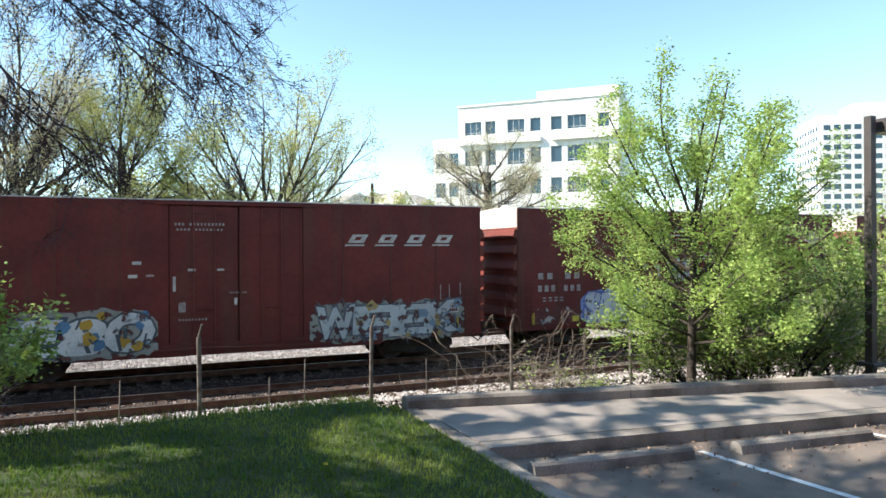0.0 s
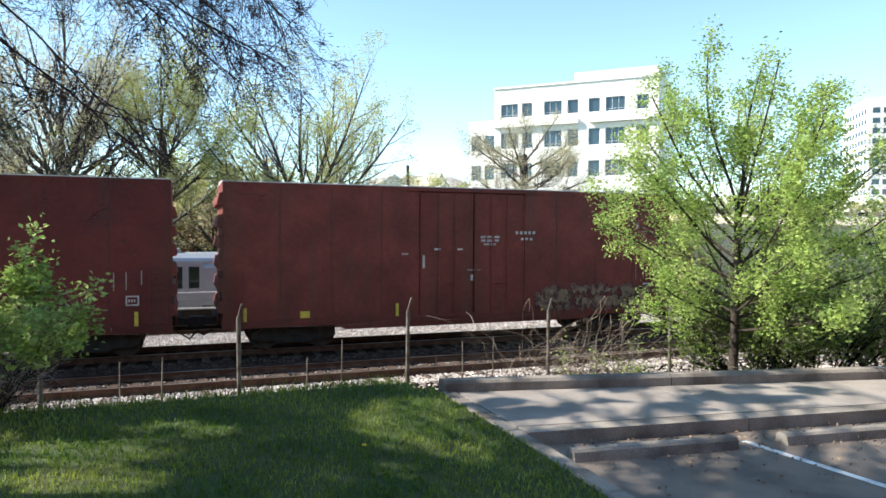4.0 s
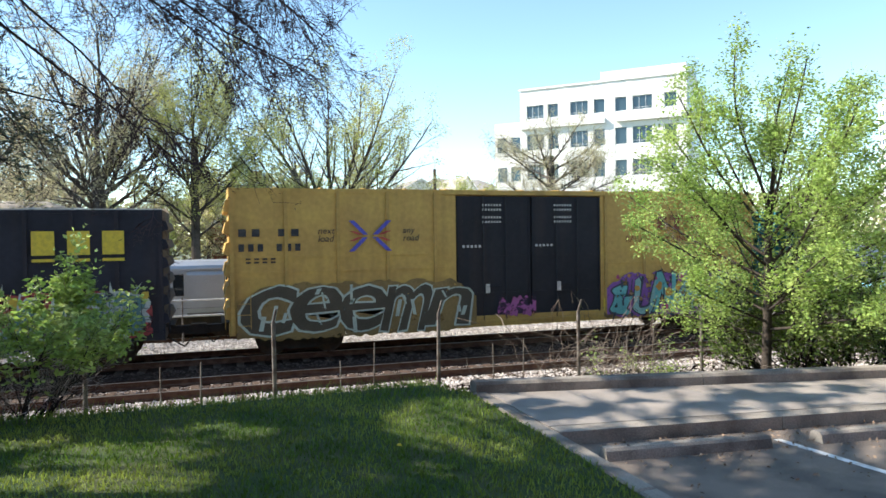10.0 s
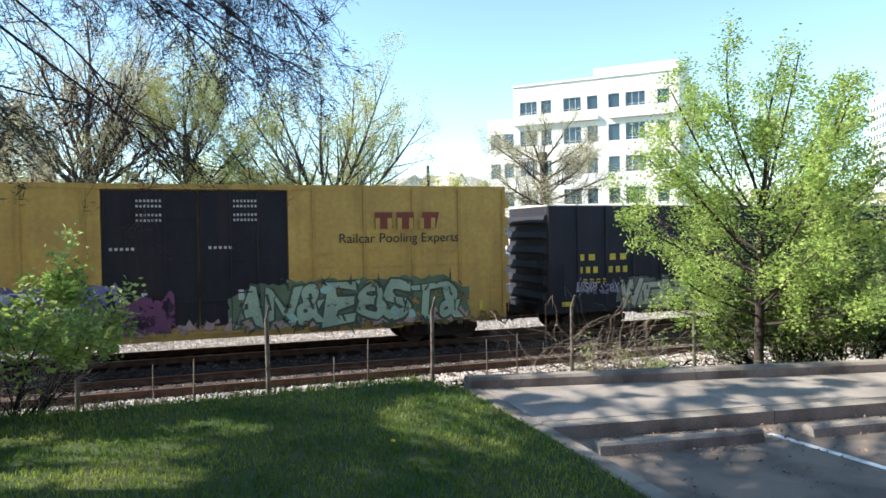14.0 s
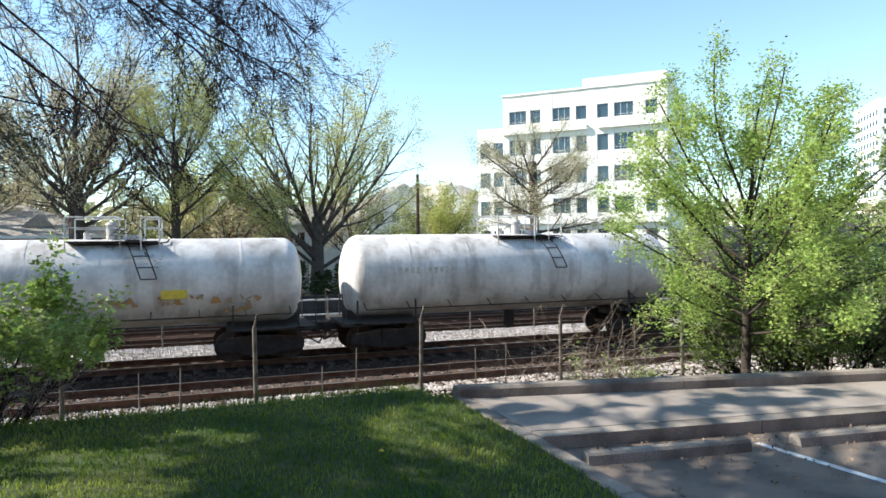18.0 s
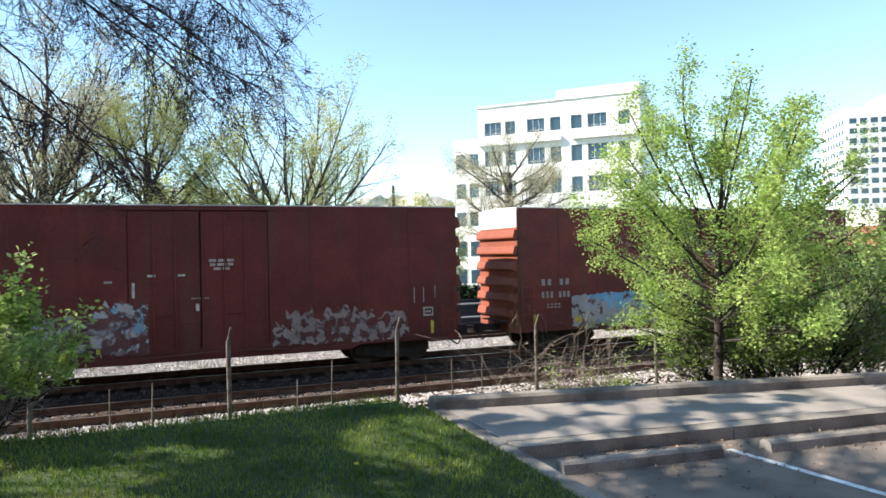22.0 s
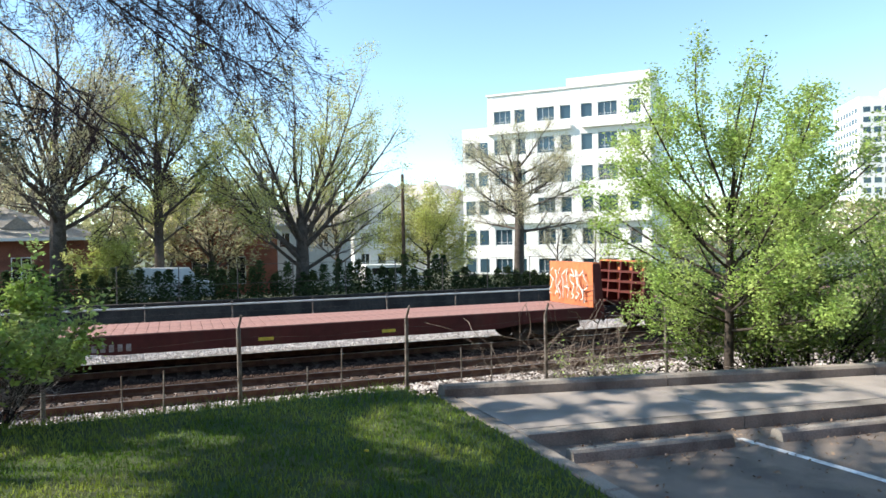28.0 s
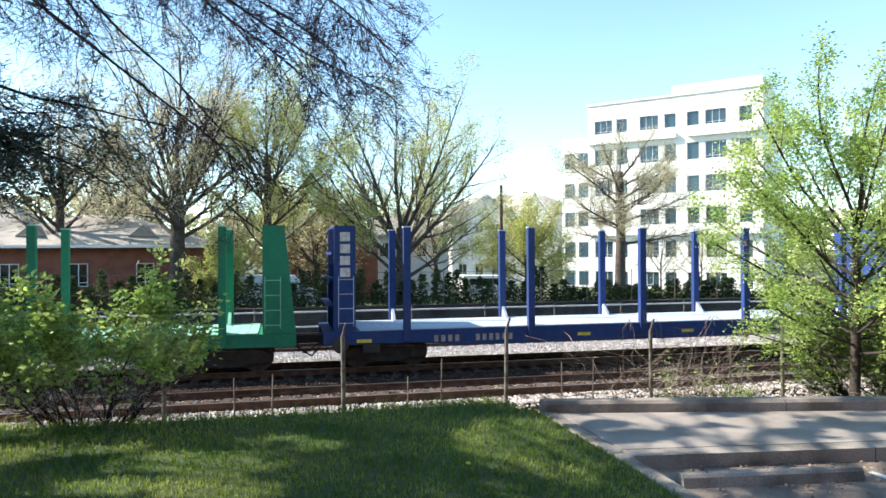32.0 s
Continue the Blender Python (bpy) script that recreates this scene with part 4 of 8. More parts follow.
# ground ellipses (x, y, radii) that the crown is cut to leave sunlit
SUN_GAPS = ((2.75, 7.65, 0.85, 1.2), (3.1, 8.3, 0.5, 0.7), (3.1, 7.0, 0.5, 0.7), (1.6, 6.4, 0.6, 0.3), (2.75, 6.65, 0.4, 0.3), (3.0, 5.7, 0.55, 0.5), (3.3, 6.35, 0.3, 0.5), (-1.25, 8.2, 0.75, 0.42), (-0.4, 7.9, 0.5, 0.4),
            (-1.3, 7.2, 0.85, 0.45), (-0.65, 6.9, 0.55, 0.35), (0.2, 8.3, 0.4, 0.3), (-0.3, 8.75, 0.5, 0.25), (-2.1, 7.2, 0.6, 0.4), (-2.4, 8.9, 0.7, 0.3), (-3.3, 8.8, 0.6, 0.3),
            (-5.0, 9.9, 1.0, 0.7), (-5.9, 10.7, 1.0, 0.6), (-5.6, 7.0, 1.3, 0.8), (-3.5, 6.35, 0.6, 0.35), (-4.5, 6.75, 0.6, 0.35))


def open_crown(p):
    """True where leaves are cut away so that set sun patches reach the lawn and the lot."""
    drop = p[2] / math.tan(radians(SUN_EL))
    gx, gy = p[0] + TX + drop * math.sin(radians(SUN_YAW)), p[1] + TY - drop * math.cos(radians(SUN_YAW))
    fine = noise.noise((gx * 3.1, gy * 4.3, 1.0))
    if gx > 3.55:
        broad = noise.noise((gx * 0.9, gy * 2.1, 7.0)) + 0.5 * fine
        return broad > (-0.08 if gy > 7.2 else -0.5)
    ragged_edge = 1 + 0.5 * noise.noise((gx * 1.7, gy * 1.7, 3.0))
    for cx, cy, rx, ry in SUN_GAPS:
        if ((gx - cx) / rx) ** 2 + ((gy - cy) / ry) ** 2 < ragged_edge * 1.35:
            return fine < 0.52
    return gy < 9.0 and fine > 0.36


def spray_of_twigs(pts, count, length, droop, levels=2, r=0.012, first=0.15):
    rng = BT.rng
    for _ in range(count):
        f = rng.uniform(first, 1) * (len(pts) - 1)
        j = min(int(f), len(pts) - 2)
        q = pts[j].lerp(pts[j + 1], f - j)
        if levels == 1 and length > 0.8 and open_crown(q):
            continue
        d = (pts[j + 1] - pts[j]).normalized() + Vector((rng.gauss(0, .6), rng.gauss(0, .6), rng.gauss(-0.1, .35)))
        tw = drooping(q, d.normalized(), length * rng.uniform(0.5, 1.2), r, 5, droop, 0.24)
        if levels > 1:
            spray_of_twigs(tw, 3, length * 0.5, droop * 1.2, levels - 1, max(r * 0.6, 0.0028))
        else:
            for w in tw[1:]:
                twig_roots.append(w)


rel = lambda x, y, z: Vector((x - TX, y - TY, z - 1.35))
# long bare limbs reaching over the lawn
for start, target, cnt in (((-6.0, 8.0, 7.6), (0.75, 6.3, 5.05), 110), ((-6.0, 8.0, 8.0), (1.05, 6.6, 5.5), 120), ((-6.0, 8.0, 8.2), (0.55, 6.8, 5.4), 100), ((-6.0, 8.0, 8.4), (0.7, 6.2, 5.8), 90), ((-6.0, 8.0, 7.0), (-0.35, 6.8, 4.35), 40), ((-6.0, 8.0, 7.2), (-0.6, 6.2, 4.65), 40),
                           ((-6.0, 8.0, 7.8), (0.35, 7.2, 5.25), 90), ((-6.0, 8.0, 8.0), (-1.6, 6.4, 5.3), 36), ((-6.0, 8.0, 9.2), (0.9, 7.4, 6.5), 60), ((-6, 8, 8.4), (-1.4, 5.4, 5.7), 36), ((-6.0, 8.1, 8.4), (-1.0, 8.0, 5.9), 36)):
    a, b2 = rel(start[0], start[1], start[2] + 1.5), rel(*target)
    pts = reaching(a, b2, 0.045, 0.6)
    spray_of_twigs(pts, int(cnt * 0.72), 0.85, 0.07, 3, 0.0062, 0.45)
bare_tips = list(twig_roots)
# high limbs over the bank, out of view, placed to shade the pavement and lot
for target in ((-2.0, 10.8, 8.7), (-3.0, 11.3, 9.5), (-1.0, 11.0, 9.0), (-3.5, 10.2, 10.0), (-4.0, 12.0, 10.6), (-4.6, 11.0, 8.6), (-2.4, 11.6, 9.0), (-1.4, 10.4, 9.2), (-4.2, 10.4, 8.4), (-2.8, 10.0, 8.8)):
    pts = reaching(rel(-6.2, 8.3, target[2] + 0.6), rel(*target), 0.07, 0.5)
    spray_of_twigs(pts, 12, 1.0, 0.03, 1, 0.009)
for gx in (-5.6, -4.2, -2.8, -1.4, 0.0):
    for gy in (7.0, 8.4, 9.8, 11.0, 12.0):
        target = (gx + BT.rng.uniform(-.5, .5), gy + BT.rng.uniform(-.5, .5), 9.7 + BT.rng.uniform(-0.2, 0.9))
        if open_crown(rel(*target)):
            continue
        pts = reaching(rel(-6.4, 8.2, target[2] + 0.4), rel(*target), 0.04, 0.3)
        spray_of_twigs(pts, 12, 0.9, 0.0, 1, 0.007, 0.6)
high_tips = [p for p in twig_roots[len(bare_tips):]]
# limbs over the shrub, hung with fine twigs
mark = len(twig_roots)
for target in ((-3.2, 10.6, 7.3), (-4.2, 11.2, 7.6), (-2.6, 10.2, 7.2), (-4.8, 10.4, 7.3), (-3.6, 9.6, 6.9)):
    pts = reaching(rel(-6.2, 8.3, target[2] + 0.7), rel(*target), 0.06, 0.4)
    spray_of_twigs(pts, 24, 0.85, 0.06, 2, 0.007, 0.3)
high_tips += [p for p in twig_roots[mark:] if p.z > 6.3]
# unseen back limbs on the sunny side, added over the bank to shade the lawn
mark = len(twig_roots)
for target in ((-9.0, 11.6, 7.6), (-10.2, 12.2, 8.2), (-11.0, 12.8, 8.6), (-12.2, 13.2, 9.2), (-9.6, 12.6, 9.0), (-8.6, 11.0, 8.4), (-11.6, 13.8, 8.8), (-10.6, 11.6, 8.8), (-10.5, 10.4, 8.2), (-12.0, 10.8, 8.6), (-11.2, 9.8, 8.0), (-13.0, 11.4, 9.0), (-9.6, 9.8, 8.6), (-12.6, 9.9, 8.4), (-8.3, 12.4, 8.6), (-7.3, 12.8, 8.9), (-6.5, 12.3, 9.0), (-6.0, 13.2, 9.2), (-7.8, 13.6, 9.2), (-5.4, 12.6, 9.4), (-8.9, 13.4, 8.8), (-4.2, 13.2, 9.3), (-3.0, 13.4, 9.2), (-2.2, 12.9, 9.2), (-1.2, 13.4, 9.5), (-3.4, 12.6, 9.6), (-14.6, 13.5, 9.0), (-15.3, 12.9, 9.2), (-14.2, 12.7, 8.8)):
    pts = reaching(rel(-6.7, 8.4, target[2] + 0.4), rel(*target), 0.07, 0.5)
    spray_of_twigs(pts, 26, 1.0, 0.0, 1, 0.008, 0.35)
back_tips = twig_roots[mark:]
# the top's long limbs on the sunny side, unseen, added for their shade
mark = len(twig_roots)
for target in ((-13.2, 13.0, 11.2), (-12.2, 13.6, 11.4), (-11.3, 12.6, 11.0), (-10.4, 13.4, 11.2), (-11.6, 14.2, 11.6)):
    pts = reaching(rel(-6.5, 8.1, target[2] - 0.6), rel(*target), 0.08, 0.7)
    spray_of_twigs(pts, 26, 1.0, 0.0, 1, 0.008, 0.45)
top_tips = [p for p in twig_roots[mark:] if p.z > 9.2]
twig_roots = []
# dark needle limbs: two long ones and a fan of thin boughs
for start, target, cnt in (((-6.0, 7.9, 5.8), (-1.1, 7.1, 4.8), 26), ((-6.0, 7.9, 5.5), (-1.7, 7.0, 4.25), 30)):
    spray_of_twigs(reaching(rel(*start), rel(*target), 0.035, 0.15), cnt, 0.42, 0.05, 2, 0.005, 0.3)
for i in range(44):
    target = (BT.rng.uniform(-4.7, -2.5), BT.rng.uniform(6.8, 7.7), BT.rng.uniform(4.3, 6.7))
    pts = reaching(rel(-6.0, 7.9, target[2] + BT.rng.uniform(0.5, 1.0)), rel(*target), 0.016, 0.15)
    spray_of_twigs(pts, 13, 0.6, 0.06, 2, 0.004, 0.35)
for i in range(12):
    target = (BT.rng.uniform(-2.7, -1.65), BT.rng.uniform(6.8, 7.4), BT.rng.uniform(4.2, 4.8))
    pts = reaching(rel(-4.3, 7.5, target[2] + 0.7), rel(*target), 0.014, 0.15)
    spray_of_twigs(pts, 12, 0.5, 0.06, 2, 0.004, 0.5)
needle_low = list(twig_roots)
twig_roots = []
# upper crown, out of view, grown for the shadow it casts
for i in range(13):
    z = 8.0 + 0.33 * i
    a = i * 2.4
    d = Vector((math.cos(a), math.sin(a), 0.12))
    pts = drooping(Vector((0.2 * math.cos(a), 0.2 * math.sin(a), z)), d, 7.4 - 0.20 * i, 0.10, 6, 0.02, 0.08)
    for k in range(4):
        j = 1 + k
        side = Vector((-math.sin(a), math.cos(a), 0.25)) * (1 if k % 2 else -1) + d * 0.8
        drooping(pts[j], side.normalized(), 2.6 - 0.3 * k, 0.05, 5, 0.02, 0.14)
    spray_of_twigs(pts, 9, 1.1, 0.05, 1, 0.009)
needle_high = [p for p in twig_roots if p.z < 8.8] + high_tips
bigtree = empty("lawn_tree", "massive dark-barked tree with drooping twigs and blue-green needles", "tree", at=pose(TX, TY, 1.35))
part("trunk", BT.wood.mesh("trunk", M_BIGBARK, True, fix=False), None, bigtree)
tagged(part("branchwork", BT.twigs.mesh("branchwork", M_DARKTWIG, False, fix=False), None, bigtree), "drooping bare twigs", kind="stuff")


def tufts(name, pts, count, size, mat, seed):
    """Bundles of thin needles round their twigs."""
    return leaf_mesh(name, pick(pts, count, seed), size, mat, seed, 9, 0.06, 0.0, 0.085)


part("needles", tufts("needles", needle_low, 4900, 0.095, M_NEEDLE, 31), None, bigtree, "blue-green needle tufts")
part("crown", leaf_mesh("crown", pick(needle_high[::4] + high_tips * 3, 1300, 33), 0.2, M_NEEDLE, 33, 38, 0.17, 0.0, 0.5, open_crown), None, bigtree, "unseen upper crown, shaped to dapple the ground")
part("crown", leaf_mesh("crown", pick(top_tips, 480, 35), 0.2, M_NEEDLE, 35, 34, 0.18, 0.0, 0.45, open_crown), None, bigtree, "unseen upper crown, shaped to dapple the ground")
part("crown", leaf_mesh("crown", pick(back_tips, 1800, 36), 0.2, M_NEEDLE, 36, 34, 0.18, 0.0, 0.45, open_crown), None, bigtree, "unseen upper crown, shaped to dapple the ground")
part("catkin", leaf_mesh("catkin", pick(bare_tips, 9000, 34), 0.055, M_DARKTWIG, 34, 4, 0.03, 0.5, 0.09), None, bigtree, "tiny hanging catkins").data.update()
tagged(bpy.data.objects["catkin"], "tiny hanging catkins", kind="stuff")


def grass(name, count, seed, region, keep, h0, h1, w, mat, label):
    rng = np.random.RandomState(seed)
    x0, x1, y0, y1 = region
    xs, ys = rng.uniform(x0, x1, count), rng.uniform(y0, y1, count)
    ok = np.array([keep(a, b) for a, b in zip(xs, ys)])
    xs, ys = xs[ok], ys[ok]
    n = len(xs)
    zs = np.array([ground_height(a, b) for a, b in zip(xs, ys)]) - 0.01
    an = rng.uniform(0, 6.283, n)
    h = rng.uniform(h0, h1, n)
    lean = rng.normal(0, 0.35, (n, 2)) * h[:, None]
    ww = w * rng.uniform(0.7, 1.4, n)
    p = np.stack([xs, ys, zs], 1)
    s = np.stack([np.cos(an) * ww, np.sin(an) * ww, np.zeros(n)], 1)
    mid = p + np.concatenate([lean * 0.35, (h * 0.6)[:, None]], 1)
    top = p + np.concatenate([lean, h[:, None]], 1)
    v = np.stack([p - s, p + s, mid + s * 0.7, mid - s * 0.7, top], 1).reshape(-1, 3)
    f = []
    for i in range(n):
        k = 5 * i
        f.append((k, k + 1, k + 2, k + 3))
        f.append((k + 3, k + 2, k + 4))
    me = bpy.data.meshes.new(name)
    me.from_pydata(v.tolist(), [], f)
    me.materials.append(mat)
    return tagged(new(name, me), label, "grass", kind="stuff")


def on_lawn(x, y):
    if math.hypot(x - TX, y - TY) < 0.95:
        return False
    if math.hypot(x + 5.95, y - 7.1) < 1.3:
        return random.random() < 0.15
    return x < 3.49


grass("lawn_grass", 90000, 401, (-9.5, 3.5, 3.2, 10.6), on_lawn, 0.03, 0.085, 0.006, M_GRASS, "short uneven green lawn grass")
grass("bank_grass", 9000, 402, (-9, 3.4, 10.4, 12.2), lambda x, y: True, 0.1, 0.3, 0.006, M_GRASS, "longer grass on the bank")
grass("dry_grass", 2600, 403, (2.5, 13, 12.6, 14.4), lambda x, y: noise.noise((x * 0.6, y, 2)) > 0.0, 0.2, 0.6, 0.005, M_DRYGRASS, "dry straw-coloured grass along the fence")
def litter(count, seed):
    """Curled dead leaves at the foot of the big tree."""
    rng = np.random.RandomState(seed)
    pts = []
    for _ in range(count):
        a, r = rng.uniform(0, 6.283), rng.gamma(3.0, 0.45)
        x, y = -5.95 + r * math.cos(a) * 0.8, 7.05 + r * math.sin(a) * 0.7
        if math.hypot(x - TX, y - TY) > 0.9:
            pts.append((x, y, ground_height(x, y) + 0.012))
    me = leaf_mesh("leaf_litter", pts, 0.085, M_LITTER, seed, 1, 0.006, 0.15, 0.6)
    tagged(new("leaf_litter", me), "scattered curled brown dead leaves on bare earth", "leaf litter", kind="stuff")


litter(3600, 51)


def lot_debris(count, seed):
    """Small dead leaves and twiglets blown against the kerbs of the lot."""
    rng = np.random.RandomState(seed)
    pts = []
    for _ in range(count):
        x = rng.uniform(4.1, 13.0)
        y = front(x) - 0.03 - abs(rng.normal(0, 0.55)) if rng.rand() < 0.6 else rng.uniform(2.5, 6.8) - 0.12 * (x - 4)
        pts.append((x, y, 1.158))
    me = leaf_mesh("leaf_debris", pts, 0.05, M_LITTER, seed, 1, 0.003, 0.1, 0.5)
    tagged(new("leaf_debris", me), "small brown leaf debris on the asphalt", "leaf litter", kind="stuff")


lot_debris(1500, 52)
for x, y in ((1.75, 6.85), (0.1, 4.6), (-0.9, 5.2), (2.3, 4.3)):
    root = empty("dandelion", "tiny yellow dandelion in the lawn", "flower", "dandelions", at=pose(x, y, ground_height(x, y)))
    part("stem", Build().rod((0, 0, 0), (0.01, 0, 0.12), 0.004, n=4), M_GRASS, root)
    part("flower", Build().rod((0.01, 0, 0.12), (0.012, 0, 0.135), 0.028, 0.02, n=10), M_YELLOWFLOWER, root)

# tangled dead vines on the fence
rngv = random.Random(77)
vines = Build()
for i in range(115):
    x = 7.7 + rngv.gauss(0, 0.95)
    p = Vector((x, FENCE_Y + rngv.uniform(-0.25, 0.15), rngv.uniform(-0.2, 0.6)))
    d = Vector((rngv.gauss(0, .6), rngv.gauss(0, .15), 1)).normalized()
    r = rngv.uniform(0.003, 0.008)
    for k in range(9):
        q = p + d * 0.26
        vines.rod(p, q, r, r * 0.9, n=3, caps=False)
        p = q
        d = (d + Vector((rngv.gauss(0, .45), rngv.gauss(0, .2), rngv.gauss(-0.12, .35)))).normalized()
        if p.z > 2.25:
            d.z = -abs(d.z)
tagged(part("dead_vines", vines, M_VINE), "tangle of dead leafless vines on the fence", "vine", kind="stuff")

# hedge and far woods
rngh = np.random.RandomState(9)
hp = []
for i in range(150):
    cx = -48 + i * 0.72 + rngh.uniform(-.2, .2)
    hh = 1.45 + 1.0 * rngh.rand() if cx < 16 else 0.9 + 0.7 * rngh.rand()
    if cx > 30:
        hh = 0.5
    for k in range(760):
        f = rngh.rand()
        w = 0.62 * (1 - f ** 1.6) + 0.05
        hp.append((cx + rngh.normal(0, w * 0.55), 41.2 + rngh.normal(0, w * 0.5), 0.3 + f * hh))
tagged(new("hedge", leaf_mesh("hedge", hp, 0.18, M_HEDGE, 10, 1, 0.03, 0.2, 0.5)), "dark clipped evergreen hedge with pointed tops along the wall", "hedge", kind="stuff")
wp = []
for i in range(26000):
    x = rngh.uniform(-190, 330)
    y = rngh.uniform(120, 165)
    top = 14 + 6 * noise.noise((x * 0.04, 0, 0)) + 2 * noise.noise((x * 0.2, 4, 0))
    wp.append((x, y, -1.2 + top * rngh.rand() ** 0.7))
tagged(new("far_woods", leaf_mesh("far_woods", wp, 1.5, M_WOODSFAR, 11, 1, 0.3, 0.1, 0.7)), "hazy yellow-green spring woods far behind the houses", "woods", kind="stuff")


# ---- buildings ----
def window_unit(parent, x, z, w, h, y=0.0, panes=1, glass=None, frame_mat=None, depth=0.14):
    """A window set back into a wall that faces -y in the parent's space."""
    win = part("window", Build().box(x, x + w, y - 0.006, y + 0.02, z, z + h), glass or M_OFFGLASS, parent)
    fr = Build()
    t = 0.05
    fr.box(x, x + w, y - 0.06, y - 0.008, z, z + t).box(x, x + w, y - 0.06, y - 0.008, z + h - t, z + h).box(x, x + t, y - 0.06, y - 0.008, z + t, z + h - t).box(x + w - t, x + w, y - 0.06, y - 0.008, z + t, z + h - t)
    for i in range(1, panes):
        xx = x + w * i / panes
        fr.box(xx - t / 2, xx + t / 2, y - 0.06, y - 0.008, z + t, z + h - t)
    if panes > 1:
        fr.box(x + t, x + w - t, y - 0.05, y - 0.01, z + h * 0.16, z + h * 0.16 + 0.04)
    part("window_frame", fr, frame_mat or M_MULLION, win)
    return win


def office():
    """Six-storey office block; local x runs along the lit facade towards its near corner, local y inwards."""
    W_ = 21.75
    root = empty("office_building", "white six-storey office building with tinted windows", "office building")
    root.matrix_basis = pose(55.5 - 0.702 * W_, 71.0 + 0.712 * W_, 0, 0, 0, -45.4)
    cols = [(0.9, 3.35, 3), (3.9, 5.35, 1), (7.0, 9.4, 3), (10.17, 11.6, 1), (12.95, 14.42, 1), (15.15, 17.6, 3), (19.07, 20.53, 1)]
    rows = [(19.4, 21.2), (15.15, 17.3), (11.1, 13.15), (7.1, 9.15), (2.85, 5.0), (-1.0, 1.0)]
    # piers and spandrels leave real openings
    edges = [0.0] + [v for c in cols for v in c[:2]] + [W_]
    top = 23.3
    for i in range(0, len(edges), 2):
        part("pier", Build().box(edges[i], edges[i + 1], 0, 0.5, -1.4, top), M_OFFICE, root)
    spans = [(-1.4, rows[5][0])] + [(rows[i][1], rows[i - 1][0]) for i in range(5, 0, -1)] + [(rows[0][1], top)]
    for a, c, n in cols:
        for z0, z1 in spans:
            if z1 > z0:
                part("spandrel", Build().box(a, c, 0.03, 0.5, z0, z1), M_OFFICE, root)
        for z0, z1 in rows:
            window_unit(root, a, z0, c - a, z1 - z0, 0.26, n)
    for z, x0, x1 in ((18.35, 0.05, 11.7), (18.35, 13.1, 21.2), (6.1, 0.05, 21.5)):
        part("ledge", Build().box(x0, x1, -0.55, -0.004, z - 0.35, z + 0.3), M_OFFICE, root, "projecting shaded ledge")
    part("cornice", Build().box(-0.15, W_ + 0.15, -0.15, 0.1, top + 0.002, top + 0.25), M_OFFICE, root)
    part("parapet", Build().box(W_ - 10.8, W_ - 0.1, 0.6, 12, top, 24.75), M_OFFICE, root, "raised roof storey")
    part("core_wall", Build().box(0.05, W_ - 0.02, 0.52, 20, -1.4, top - 0.02), M_OFFICE, root)
    part("wing_wall", Build().box(-4.3, -0.01, 1.2, 18, -1.4, 19.3), M_OFFICE, root)
    for z0, z1 in rows[1:]:
        for a in (-3.9, -1.9):
            window_unit(root, a, z0, 1.5, z1 - z0, 1.19, 1)
    for z in (19.4, 15.15, 11.1, 7.1, 2.85):
        for j in range(6):
            part("side_window", Build().box(W_ - 0.04, W_ + 0.02, 1.6 + j * 2.9, 3.6 + j * 2.9, z, z + 1.9), M_OFFGLASS, root)
    return root


office()


def tower():
    root = empty("tower_block", "tall white tower block with a grid of small windows", "tower block", at=pose(246, 190, -5.5, 0, 0, -35))
    W_, H_ = 46.0, 62.0
    part("wall", Build().box(0, W_, 0, 30, 0, H_), M_OFFICE, root)
    part("roof_house", Build().box(14, 30, 4, 20, H_, H_ + 5), M_OFFICE, root)
    for r in range(9):
        for c in range(12):
            part("window", Build().box(1.5 + c * 3.7, 4.0 + c * 3.7, -0.05, 0.02, H_ - 6 - r * 3.9, H_ - 4 - r * 3.9), M_OFFGLASS, root)
    for c in range(8):
        for r in range(9):
            part("window", Build().box(-0.05, 0.02, 2 + c * 3.5, 4.3 + c * 3.5, H_ - 6 - r * 3.9, H_ - 4 - r * 3.9), M_OFFGLASS, root)
    return root


tower()


